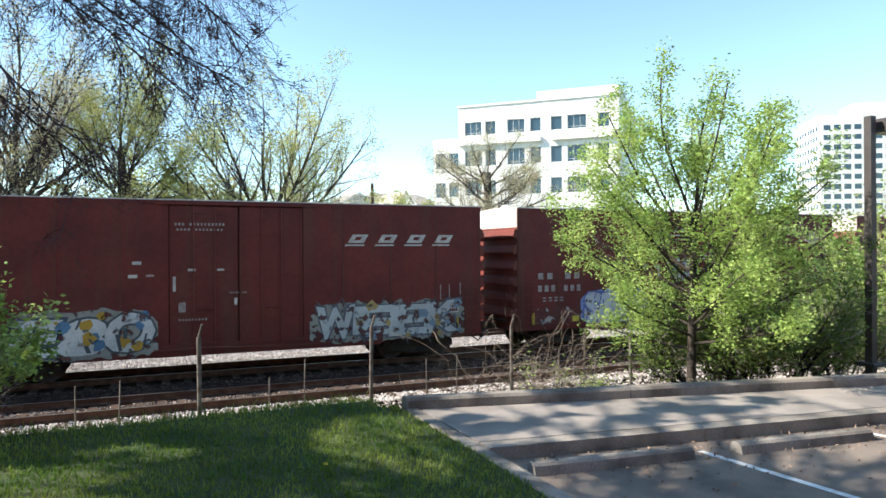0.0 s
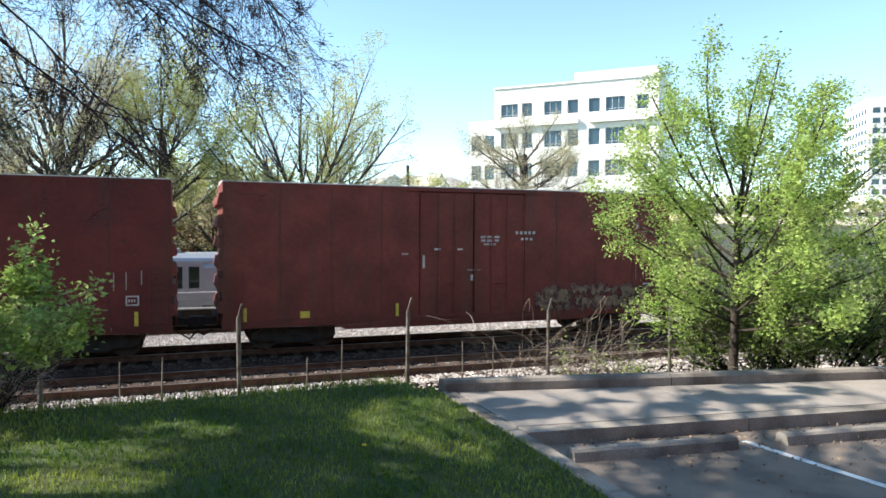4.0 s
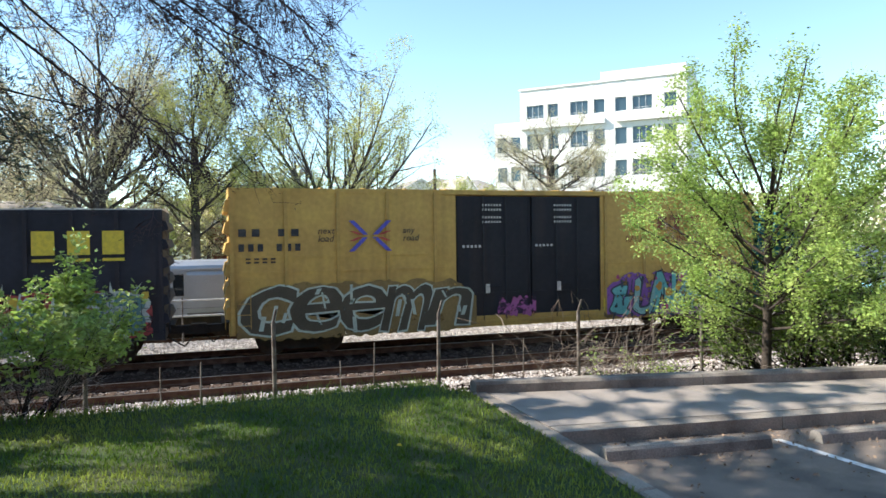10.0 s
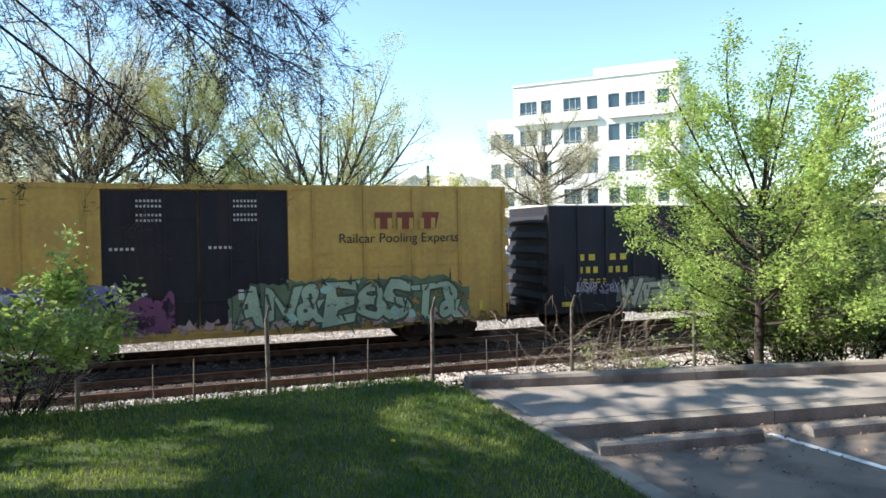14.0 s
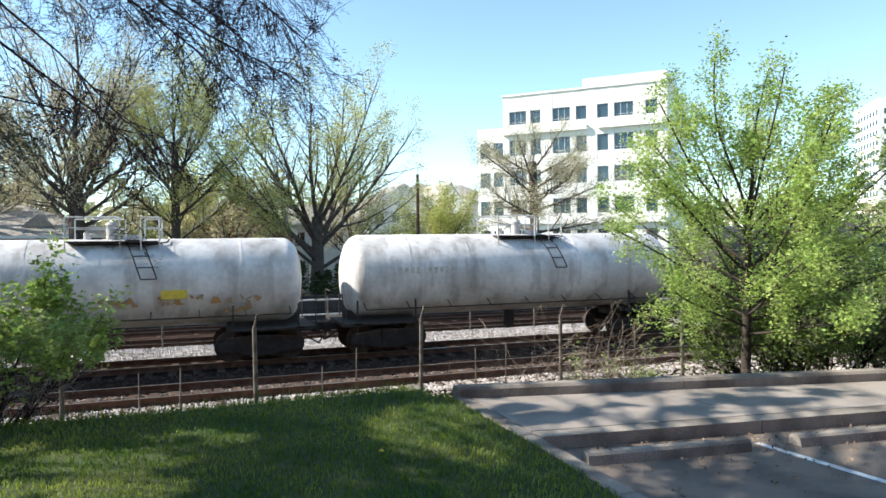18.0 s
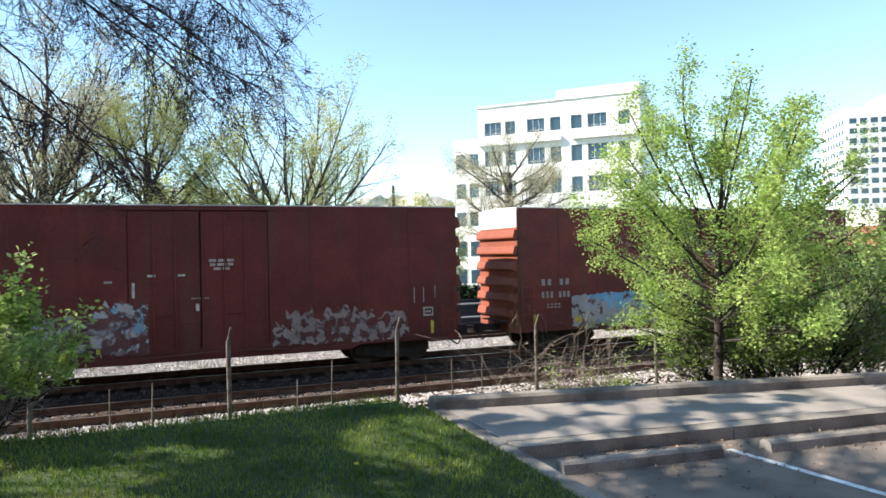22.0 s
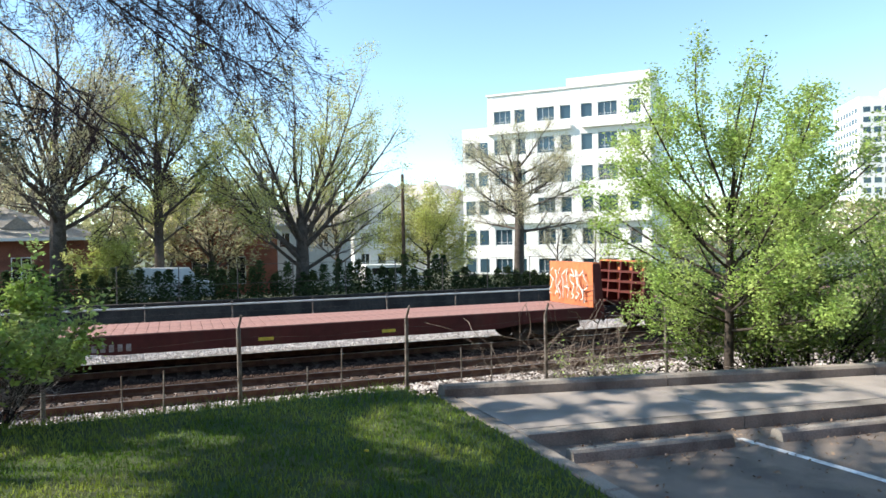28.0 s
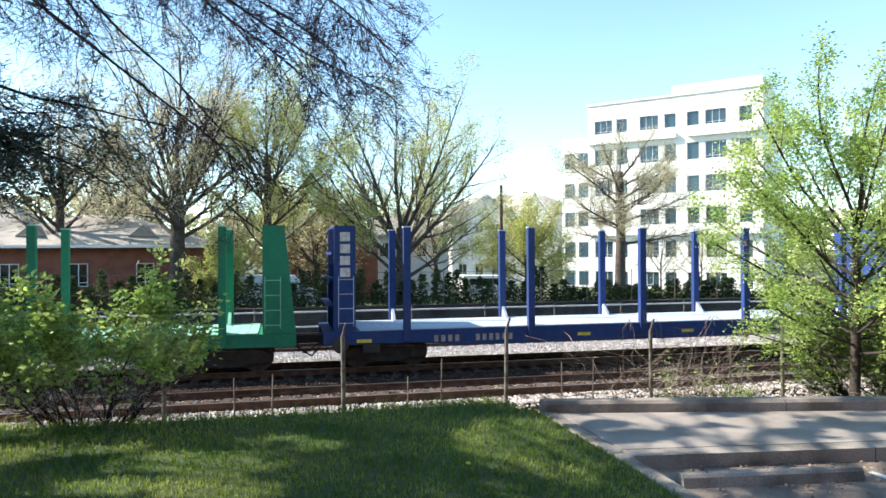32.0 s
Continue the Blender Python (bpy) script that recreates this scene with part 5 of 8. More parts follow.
def hip_house(x, y, z, w, d, wall_h, roof_h, label, wall_mat, roof_mat, ridge=0.4, rz=0, over=0.8, windows=(), dormers=(), name="house"):
    """A house with a hipped roof; local x along the front."""
    root = empty(name, label, "house", at=pose(x, y, z, 0, 0, rz))
    part("wall", Build().box(0, w, 0, d, 0, wall_h), wall_mat, root)
    b = Build()
    o = over
    r0, r1 = w * ridge / 2 + 0.0, w - w * ridge / 2
    e = [(-o, -o), (w + o, -o), (w + o, d + o), (-o, d + o)]
    vs = [(px, py, wall_h + 0.02) for px, py in e] + [(px, py, wall_h + 0.16) for px, py in e] + [(r0, d / 2, wall_h + roof_h), (r1, d / 2, wall_h + roof_h)]
    b.add(vs, [(3, 2, 1, 0), (0, 1, 5, 4), (1, 2, 6, 5), (2, 3, 7, 6), (3, 0, 4, 7), (4, 5, 9, 8), (6, 7, 8, 9), (5, 6, 9), (7, 4, 8)])
    rf = part("roof", b, roof_mat, root)
    part("gutter", Build().box(-o - 0.06, w + o + 0.06, -o - 0.1, -o - 0.004, wall_h + 0.0, wall_h + 0.17), M_WHITEPAINT, rf, "pale gutter board")
    for wx, wz, ww, wh in windows:
        window_unit(root, wx, wz, ww, wh, -0.03, 2, M_DARKGLASS, M_WHITEPAINT)
    for dx in dormers:
        q = Build()
        q.add([(dx - 0.9, -o + d * 0.16, wall_h + roof_h * 0.33), (dx + 0.9, -o + d * 0.16, wall_h + roof_h * 0.33), (dx, -o + d * 0.16, wall_h + roof_h * 0.33 + 0.75), (dx, d * 0.40, wall_h + roof_h * 0.33 + 0.75), (dx - 0.9, d * 0.34, wall_h + roof_h * 0.34), (dx + 0.9, d * 0.34, wall_h + roof_h * 0.34)],
              [(0, 1, 2), (0, 2, 3, 4), (2, 1, 5, 3), (0, 4, 5, 1), (4, 3, 5)])
        part("dormer", q, roof_mat, rf)
    return root


def gable_house(x, y, z, w, d, wall_h, roof_h, label, wall_mat, roof_mat, rz=0, windows=(), name="house", over=0.4, chimney=None):
    """A house whose gable faces -y."""
    root = empty(name, label, "house", at=pose(x, y, z, 0, 0, rz))
    if chimney:
        part("chimney", Build().cbox(chimney[0], chimney[1], 1.5, 2.5, wall_h, chimney[2], 0.08), M_BRICK, root)
    b = Build()
    b.prism_y([(0, 0), (w, 0), (w, wall_h), (w / 2, wall_h + roof_h), (0, wall_h)], 0, d)
    part("wall", b, wall_mat, root)
    for s in (-1, 1):
        xe = -over if s < 0 else w + over
        ze = wall_h - roof_h * over / (w / 2)
        r = Build()
        r.prism_y([(xe, ze + 0.03), (w / 2, wall_h + roof_h + 0.03), (w / 2, wall_h + roof_h + 0.25), (xe, ze + 0.25)], -over, d + over)
        part("roof", r, roof_mat, root)
        part("bargeboard", Build().prism_y([(xe, ze - 0.1), (w / 2, wall_h + roof_h - 0.1), (w / 2, wall_h + roof_h + 0.2), (xe, ze + 0.2)], -over - 0.08, -over - 0.004), M_WHITEPAINT, root)
    for wx, wz, ww, wh in windows:
        window_unit(root, wx, wz, ww, wh, -0.03, 2, M_DARKGLASS, M_WHITEPAINT)
    return root


hip_house(-19.5, 48.5, 0.0, 14.0, 9, 4.0, 2.3, "low brick station building with a weathered hipped roof", M_BRICK, M_ROOFSH, 0.75, windows=((2, 1.5, 1.1, 1.5), (6, 1.5, 1.1, 1.5), (10, 1.5, 1.1, 1.5)), dormers=(3.6, 10.3), over=1.1, name="station_building")
hip_house(-34.0, 55.0, 0.0, 16.5, 10, 4.0, 4.4, "brick house with a broad pale shingle roof and dormers", M_BRICK, M_ROOFSH, 0.5, windows=((2, 1.5, 1.2, 1.5), (7, 1.5, 1.2, 1.5), (12, 1.5, 1.2, 1.5)), dormers=(5.0, 11.5))
hip_house(-56.0, 56.0, 0.0, 17.0, 10, 3.6, 2.6, "low house with a red clay-tile roof", M_BRICK, M_ROOFRED, 0.5)
gable_house(-47.0, 60.0, 0, 7.5, 11, 4.2, 3.0, "brick gabled house with white bargeboards", M_BRICK, M_ROOFSH, 0, ((3.1, 2.0, 1.2, 1.4),))
gable_house(-0.2, 58.0, -0.8, 7.8, 12, 5.4, 3.5, "two-storey brick gabled house half hidden by trees", M_BRICK, M_ROOFSH, -6, ((3.9, 1.2, 1.4, 2.2), (3.3, 5.2, 1.0, 1.2), (1.2, 1.4, 1.2, 1.9)), chimney=(2.8, 3.9, 10.0))
hip_house(8.2, 72.0, -1.0, 9.0, 9, 6.4, 2.4, "grey-roofed house behind bare trees", M_SIDING, M_ROOFSH, 0.4, windows=((1.5, 4.2, 1.1, 1.5), (5.5, 4.2, 1.1, 1.5)))
apt = [(1.0 + 2.6 * i, z, 1.3, 1.6) for i in range(4) for z in (1.5, 4.6, 7.6)]
gable_house(24.4, 100.0, -1.2, 11.0, 12, 10.2, 3.2, "white three-storey apartment building with a grey roof", M_SIDING, M_ROOFSH, 0, apt)
gable_house(35.2, 101.0, -1.2, 5.2, 12, 10.6, 3.4, "white gabled house front with tall windows", M_WHITEPAINT, M_ROOFSH, 0, ((1.0, 7.2, 1.2, 2.0), (2.9, 7.2, 1.2, 2.0), (1.0, 3.6, 1.2, 2.0), (2.9, 3.6, 1.2, 2.0)))
hip_house(33.0, 112.0, -1.2, 18.0, 12, 11.5, 3.6, "long pale house with a grey roof", M_SIDING, M_ROOFSH, 0.5)


def van(x, y, z, rz=0, glazed=True):
    root = empty("parked_van", "white parked van half hidden by the hedge", "van", at=pose(x, y, z, 0, 0, rz))
    b = Build()
    b.prism_y([(0, 0.35), (4.9, 0.35), (4.9, 1.1), (4.2, 1.25), (3.5, 2.05), (0.15, 2.1), (0, 1.9)], 0, 1.9)
    part("body", b, M_WHITEPAINT, root)
    if glazed:
        part("side_window", Build().box(0.6, 3.3, -0.006, 0.02, 1.35, 1.85), M_DARKGLASS, root)
    part("windscreen", Build().prism_y([(4.16, 1.29), (3.54, 2.0), (3.56, 2.01), (4.19, 1.30)], 0.15, 1.75), M_DARKGLASS, root)
    for wx in (0.9, 3.9):
        w = part("wheel", Build().rod((wx, -0.02, 0.33), (wx, 0.2, 0.33), 0.33, n=16), M_TRUCK, root)
        part("rim", Build().rod((wx, -0.03, 0.33), (wx, -0.021, 0.33), 0.2, n=12), M_GALV, w)
    return root


van(-2.9, 44.0, 0.15, glazed=False)
van(13.5, 52.0, -0.3)

# utility pole and lamp post
pole = empty("utility_pole", "dark timber utility pole with a crossarm behind the hedge", "utility pole", at=pose(15.4, 48.0, -0.1))
part("shaft", Build().rod((0, 0, 0), (0, 0, 8.6), 0.15, 0.11, n=10), M_TIE, pole)
part("pole_band", Build().rod((0, 0, 7.9), (0, 0, 8.0), 0.14, n=10), M_GALV, pole)
lamp = empty("street_lamp", "dark bronze square lamp post with a shoebox head beside the kerb", "street lamp", at=pose(13.33, 9.15, 0.9))
part("shaft", Build().box(-0.075, 0.075, -0.075, 0.075, 0, 5.3), M_LAMP, lamp)
part("base_plate", Build().cbox(-0.2, 0.2, -0.2, 0.2, 0.35, 0.42), M_LAMP, lamp)
part("arm", Build().box(0.076, 0.2, -0.04, 0.04, 5.1, 5.18), M_LAMP, lamp)
head_ = part("head", Build().cbox(0.2, 0.95, -0.2, 0.2, 5.0, 5.27, 0.05), M_LAMP, lamp)
part("lens", Build().box(0.28, 0.87, -0.15, 0.15, 4.985, 4.998), M_GALV, head_, "pale lamp lens")


# ---- rolling stock ----
TRAVEL = (20.442, -2.360, 4.666, -2.716)


def travel(t):
    """How far the freight train has gone to the left by t seconds."""
    q = t / 32.0
    return t * (TRAVEL[0] + q * (TRAVEL[1] + q * (TRAVEL[2] + q * TRAVEL[3])))


CARS, AXLES = [], []
WHEEL_R = 0.457


def _wheelset_mesh():
    b = Build()
    for s in (-1, 1):
        y = s * 0.76
        rings = []
        for r, dy in ((0.10, -0.02), (WHEEL_R * 0.55, -0.015), (WHEEL_R * 0.86, -0.05), (WHEEL_R, -0.05), (WHEEL_R, 0.05), (WHEEL_R + 0.025, 0.052), (WHEEL_R + 0.025, 0.075), (WHEEL_R * 0.8, 0.075), (0.10, 0.03)):
            rings.append([(r * math.cos(2 * math.pi * i / 20), y - s * dy, r * math.sin(2 * math.pi * i / 20)) for i in range(20)])
        b.loft(rings)
    b.rod((0, -0.98, 0), (0, 0.98, 0), 0.075, n=10)
    b.box(-0.06, 0.06, -0.99, -0.80, -0.02, 0.09)
    return b.mesh("wheelset", M_WHEEL)


ME_WHEELSET = _wheelset_mesh()


def _truck_mesh():
    b = Build()
    for s in (-1, 1):
        y0, y1 = sorted((s * 0.93, s * 1.07))
        b.prism_y([(-1.25, 0.38), (-1.05, 0.30), (-0.6, 0.28), (-0.42, 0.20), (0.42, 0.20), (0.6, 0.28), (1.05, 0.30), (1.25, 0.38), (1.25, 0.56), (1.0, 0.66), (0.55, 0.78), (-0.55, 0.78), (-1.0, 0.66), (-1.25, 0.56)], y0, y1)
        for dx in (-0.87, 0.87):
            b.rod((dx, s * 0.90, WHEEL_R), (dx, s * 1.13, WHEEL_R), 0.14, n=10)
        for dx in (-0.2, 0.0, 0.2):
            b.rod((dx, s * 1.0, 0.28), (dx, s * 1.0, 0.62), 0.075, n=8)
    b.box(-0.24, 0.24, -1.15, 1.15, 0.45, 0.80)
    b.box(-0.75, -0.62, -0.9, 0.9, 0.3, 0.42).box(0.62, 0.75, -0.9, 0.9, 0.3, 0.42)
    return b.mesh("truck", M_TRUCK)


ME_TRUCK = _truck_mesh()


def _coupler_mesh():
    b = Build()
    b.box(-0.75, 0.1, -0.11, 0.11, 0.72, 0.95)
    b.prism_y([(-0.95, 0.68), (-0.72, 0.68), (-0.68, 0.99), (-0.92, 0.99)], -0.2, 0.2)
    b.rod((-0.8, 0.25, 0.7), (-0.5, 0.35, 0.35), 0.025, n=5).rod((-0.5, 0.35, 0.35), (0.1, 0.38, 0.75), 0.025, n=5)
    return b.mesh("coupler", M_TRUCK)


ME_COUPLER = _coupler_mesh()


def new_car(name, X, L, label, category):
    root = empty(name, label, category, "cars of the freight train", at=pose(X, FREIGHT_Y, 0))
    CARS.append((root, X))
    return root


def running_gear(root, X, L, inset=2.1, coup=True):
    for x in (inset, L - inset):
        tr = part("truck", ME_TRUCK, None, root, at=pose(x, 0, 0))
        for dx in (-0.87, 0.87):
            ws = part("wheelset", ME_WHEELSET, None, tr, at=pose(dx, 0, WHEEL_R))
            AXLES.append((ws, dx, X + x + dx))
    if coup:
        part("coupler", ME_COUPLER, None, root)
        part("coupler", ME_COUPLER, None, root, at=pose(L, 0, 0, 0, 0, 180))


def ladder(x0, x1, y, z0, z1, n, r=0.012):
    b = Build()
    for i in range(n):
        z = z0 + (z1 - z0) * i / (n - 1)
        b.rod((x0, y, z), (x1, y, z), r, n=4)
    b.rod((x0, y, z0 - 0.1), (x0, y, z1 + 0.1), r, n=4).rod((x1, y, z0 - 0.1), (x1, y, z1 + 0.1), r, n=4)
    return b


def end_ladder(x, y0, y1, z0, z1, n, r=0.012):
    b = Build()
    for i in range(n):
        z = z0 + (z1 - z0) * i / (n - 1)
        b.rod((x, y0, z), (x, y1, z), r, n=4)
    b.rod((x, y0, z0 - 0.1), (x, y0, z1 + 0.1), r, n=4).rod((x, y1, z0 - 0.1), (x, y1, z1 + 0.1), r, n=4)
    return b


def bars(x, z, w, h, y, chars, gap=0.42, seed=0):
    """Unreadable lettering: one plain bar per character, on the side that faces the road."""
    b = Build()
    n = len(chars)
    cw = w / n
    for i, c in enumerate(chars):
        if c == " ":
            continue
        x0 = x + i * cw
        b.box(x0, x0 + cw * (1 - gap), y - 0.004, y, z, z + h)
    return b


def words(text, x, z, h, y, mat, parent, name="lettering", label="", bold=0.0, shear=0.0):
    """Readable lettering, as a flat mesh in the built-in font on the near side."""
    cu = bpy.data.curves.new(name, 'FONT')
    cu.body, cu.size, cu.shear, cu.offset = text, h * 1.4, shear, bold
    cu.fill_mode = 'FRONT'
    tmp = bpy.data.objects.new(name, cu)
    me = bpy.data.meshes.new_from_object(tmp)
    bpy.data.objects.remove(tmp)
    me.materials.clear()
    me.materials.append(mat)
    return tagged(part(name, me, None, parent, at=pose(x, y, z, 90, 0, 0)), label, kind="stuff")


PAINTS = {}


def spray(col, worn=0.36):
    """Sprayed paint, flaked off where the noise falls under worn."""
    if (col, worn) not in PAINTS:
        m = material("spray_paint", col, 0.6, tuple(c * 0.80 for c in col), scale=1.6, fine=24, fine_amt=0.16, bump=0)
        N, L = m.node_tree.nodes, m.node_tree.links
        tc, n = N.new("ShaderNodeTexCoord"), N.new("ShaderNodeTexNoise")
        n.inputs["Scale"].default_value, n.inputs["Detail"].default_value = 4.0, 9.0
        L.new(tc.outputs["Object"], n.inputs["Vector"])
        r = N.new("ShaderNodeMapRange")
        r.inputs[1].default_value, r.inputs[2].default_value = worn, worn + 0.10
        r.inputs[3].default_value, r.inputs[4].default_value = 0.05, 1.0
        L.new(n.outputs["Fac"], r.inputs[0])
        L.new(r.outputs[0], N["Principled BSDF"].inputs["Alpha"])
        PAINTS[(col, worn)] = m
    return PAINTS[(col, worn)]


GLYPHS = {}


def glyph(ch, grow):
    """Points and faces of one letter, its strokes widened by grow."""
    if (ch, grow) not in GLYPHS:
        cu = bpy.data.curves.new("glyph", 'FONT')
        cu.body, cu.size, cu.offset, cu.resolution_u, cu.fill_mode = ch, 1.0, grow, 3, 'FRONT'
        tmp = bpy.data.objects.new("glyph", cu)
        me = bpy.data.meshes.new_from_object(tmp)
        GLYPHS[(ch, grow)] = ([(v.co.x, v.co.y) for v in me.vertices], [tuple(p.vertices) for p in me.polygons])
        bpy.data.objects.remove(tmp)
        bpy.data.meshes.remove(me)
        bpy.data.curves.remove(cu)
    return GLYPHS[(ch, grow)]


def graffiti(root, text, x0, x1, z0, z1, y, fill, edge, halo=None, seed=0, accents=(), fat=0.045, rim=0.045, lean=0.12, wild=0.0, worn=0.33, glow=0.16):
    """A sprayed piece: a ragged ground coat, fat warped letters with a dark rim, highlights and splashes."""
    rng = random.Random(seed)
    fills = fill if isinstance(fill, list) else [fill]
    ground = cloud(x0 - glow, x1 + glow, z0 - glow * 0.4, z1 + glow * 0.6, y - 0.003, rng)
    g = part("graffiti", ground if halo else ragged(x0, x1, z0, z0 + 0.12, y - 0.003, rng), spray(halo or edge, worn + 0.05), root, "sprayed ground coat of a graffiti piece")
    w, h = (x1 - x0) / len(text), z1 - z0
    detail = Build()
    for i, ch in enumerate(text):
        if ch == " ":
            continue
        a = x0 + i * w
        lo, hi = z0 + rng.uniform(0, 0.10) * h, z1 - rng.uniform(0, 0.14) * h
        tilt, seed2 = lean + rng.uniform(-0.08, 0.08), seed * 3.7 + i * 5.1
        pts = glyph(ch, fat)[0]
        bx0, bx1 = min(p[0] for p in pts), max(p[0] for p in pts)
        by0, by1 = min(p[1] for p in pts), max(p[1] for p in pts)

        def place(p, depth):
            u, v = (p[0] - bx0) / max(bx1 - bx0, 0.12), (p[1] - by0) / (by1 - by0)
            bulge = 1.0 + 0.10 * math.sin(v * 3.14 + seed2)
            px = a + w * (0.5 + (u - 0.5) * 1.04 * bulge) + tilt * (v - 0.5) * h
            pz = lo + v * (hi - lo)
            px += (0.05 + wild * 0.12) * h * noise.noise((px * 1.9, pz * 1.9, seed2))
            pz += (0.05 + wild * 0.16) * h * noise.noise((px * 1.9 + 9, pz * 1.9, seed2))
            return (px, y - depth - 0.0004 * i, pz)
        for name, grow, depth, col in (("letter_edge", fat + rim, 0.006, edge), ("letter_face", fat, 0.011, fills[i % len(fills)])):
            vs, fs = glyph(ch, grow)
            part(name, Build().add([place(p, depth) for p in vs], fs), spray(col, worn), g)
        for _ in range(3):
            mx, mz = a + w * rng.uniform(0.1, 0.9), lo + (hi - lo) * rng.uniform(0.1, 0.95)
            ww, hh, sl = w * rng.uniform(0.02, 0.05), h * rng.uniform(0.05, 0.2), rng.uniform(-0.15, 0.15)
            detail.add([(mx - ww, y - 0.0165, mz - hh), (mx + ww, y - 0.0165, mz - hh), (mx + ww + sl, y - 0.0165, mz + hh), (mx - ww + sl, y - 0.0165, mz + hh)], [(0, 1, 2, 3)])
        if wild:
            for _ in range(3):
                bx, bz, an, ln = a + w * rng.random(), rng.choice((lo, hi)) + rng.uniform(-.1, .1), rng.uniform(-0.9, 0.9), h * rng.uniform(0.15, 0.4)
                sg = 1 if bz > (lo + hi) / 2 else -1
                detail.add([(bx - 0.05, y - 0.0165, bz), (bx + 0.05, y - 0.0165, bz), (bx + math.sin(an) * ln, y - 0.0165, bz + sg * math.cos(an) * ln)], [(0, 1, 2)])
    tagged(part("letter_detail", detail, spray(edge, worn), g), kind="stuff")
    for k, col in enumerate(accents):
        acc = Build()
        for _ in range(7):
            mx, mz = rng.uniform(x0, x1), rng.uniform(z0, z1)
            r = rng.uniform(0.06, 0.2)
            acc.add([(mx + r * rng.uniform(.6, 1.2) * math.cos(q * 0.785), y - 0.0145 - 0.0008 * k, mz + r * rng.uniform(.5, 1.2) * math.sin(q * 0.785)) for q in range(8)], [tuple(range(8))])
        tagged(part("accent", acc, spray(col, worn), g), kind="stuff")
    return g


def ragged(x0, x1, z0, z1, y, rng, n=None, top=0.10, bottom=0.06):
    """A flat patch of paint with uneven edges and runs."""
    n = n or max(10, int((x1 - x0) * 9))
    up = [z1 + rng.uniform(-top, top) for _ in range(n + 1)]
    dn = [z0 + rng.uniform(-bottom, bottom) for _ in range(n + 1)]
    b = Build()
    for i in range(n):
        xa, xb = x0 + (x1 - x0) * i / n, x0 + (x1 - x0) * (i + 1) / n
        b.add([(xa, y, dn[i]), (xb, y, dn[i + 1]), (xb, y, up[i + 1]), (xa, y, up[i])], [(0, 1, 2, 3)])
    return b


def patch(root, x0, x1, z0, z1, y, col, seed, worn=0.42, name="paint_patch", label="worn patch of sprayed paint", **k):
    return part(name, ragged(x0, x1, z0, z1, y - 0.002 - 0.0001 * (seed % 9), random.Random(seed), **k), spray(col, worn), root, label)


def wedge(root, pts, y, col, label="sprayed colour wedge"):
    """A flat splash of colour beside a piece."""
    return part("colour_wedge", Build().add([(a, y - 0.0025, b) for a, b in pts], [tuple(range(len(pts)))]), spray(col, 0.30), root, label)


def cloud(x0, x1, z0, z1, y, rng):
    """A ground coat with a bumpy, cloud-like rim."""
    n = max(14, int((x1 - x0) * 8))
    ph = rng.uniform(0, 6)
    b = Build()
    rows = []
    for i in range(n + 1):
        f = i / n
        x = x0 + (x1 - x0) * f
        taper = min(1.0, 6 * f * (1 - f) + 0.35)
        bump = 0.10 * abs(math.sin(x * 2.6 + ph)) + rng.uniform(-0.05, 0.05)
        rows.append((x, z0 + rng.uniform(-0.04, 0.06) + (1 - taper) * 0.2, z0 + (z1 - z0) * (0.55 + 0.45 * taper) - 0.12 + bump))
    for p, q in zip(rows, rows[1:]):
        b.add([(p[0], y, p[1]), (q[0], y, q[1]), (q[0], y, q[2]), (p[0], y, p[2])], [(0, 1, 2, 3)])
    return b


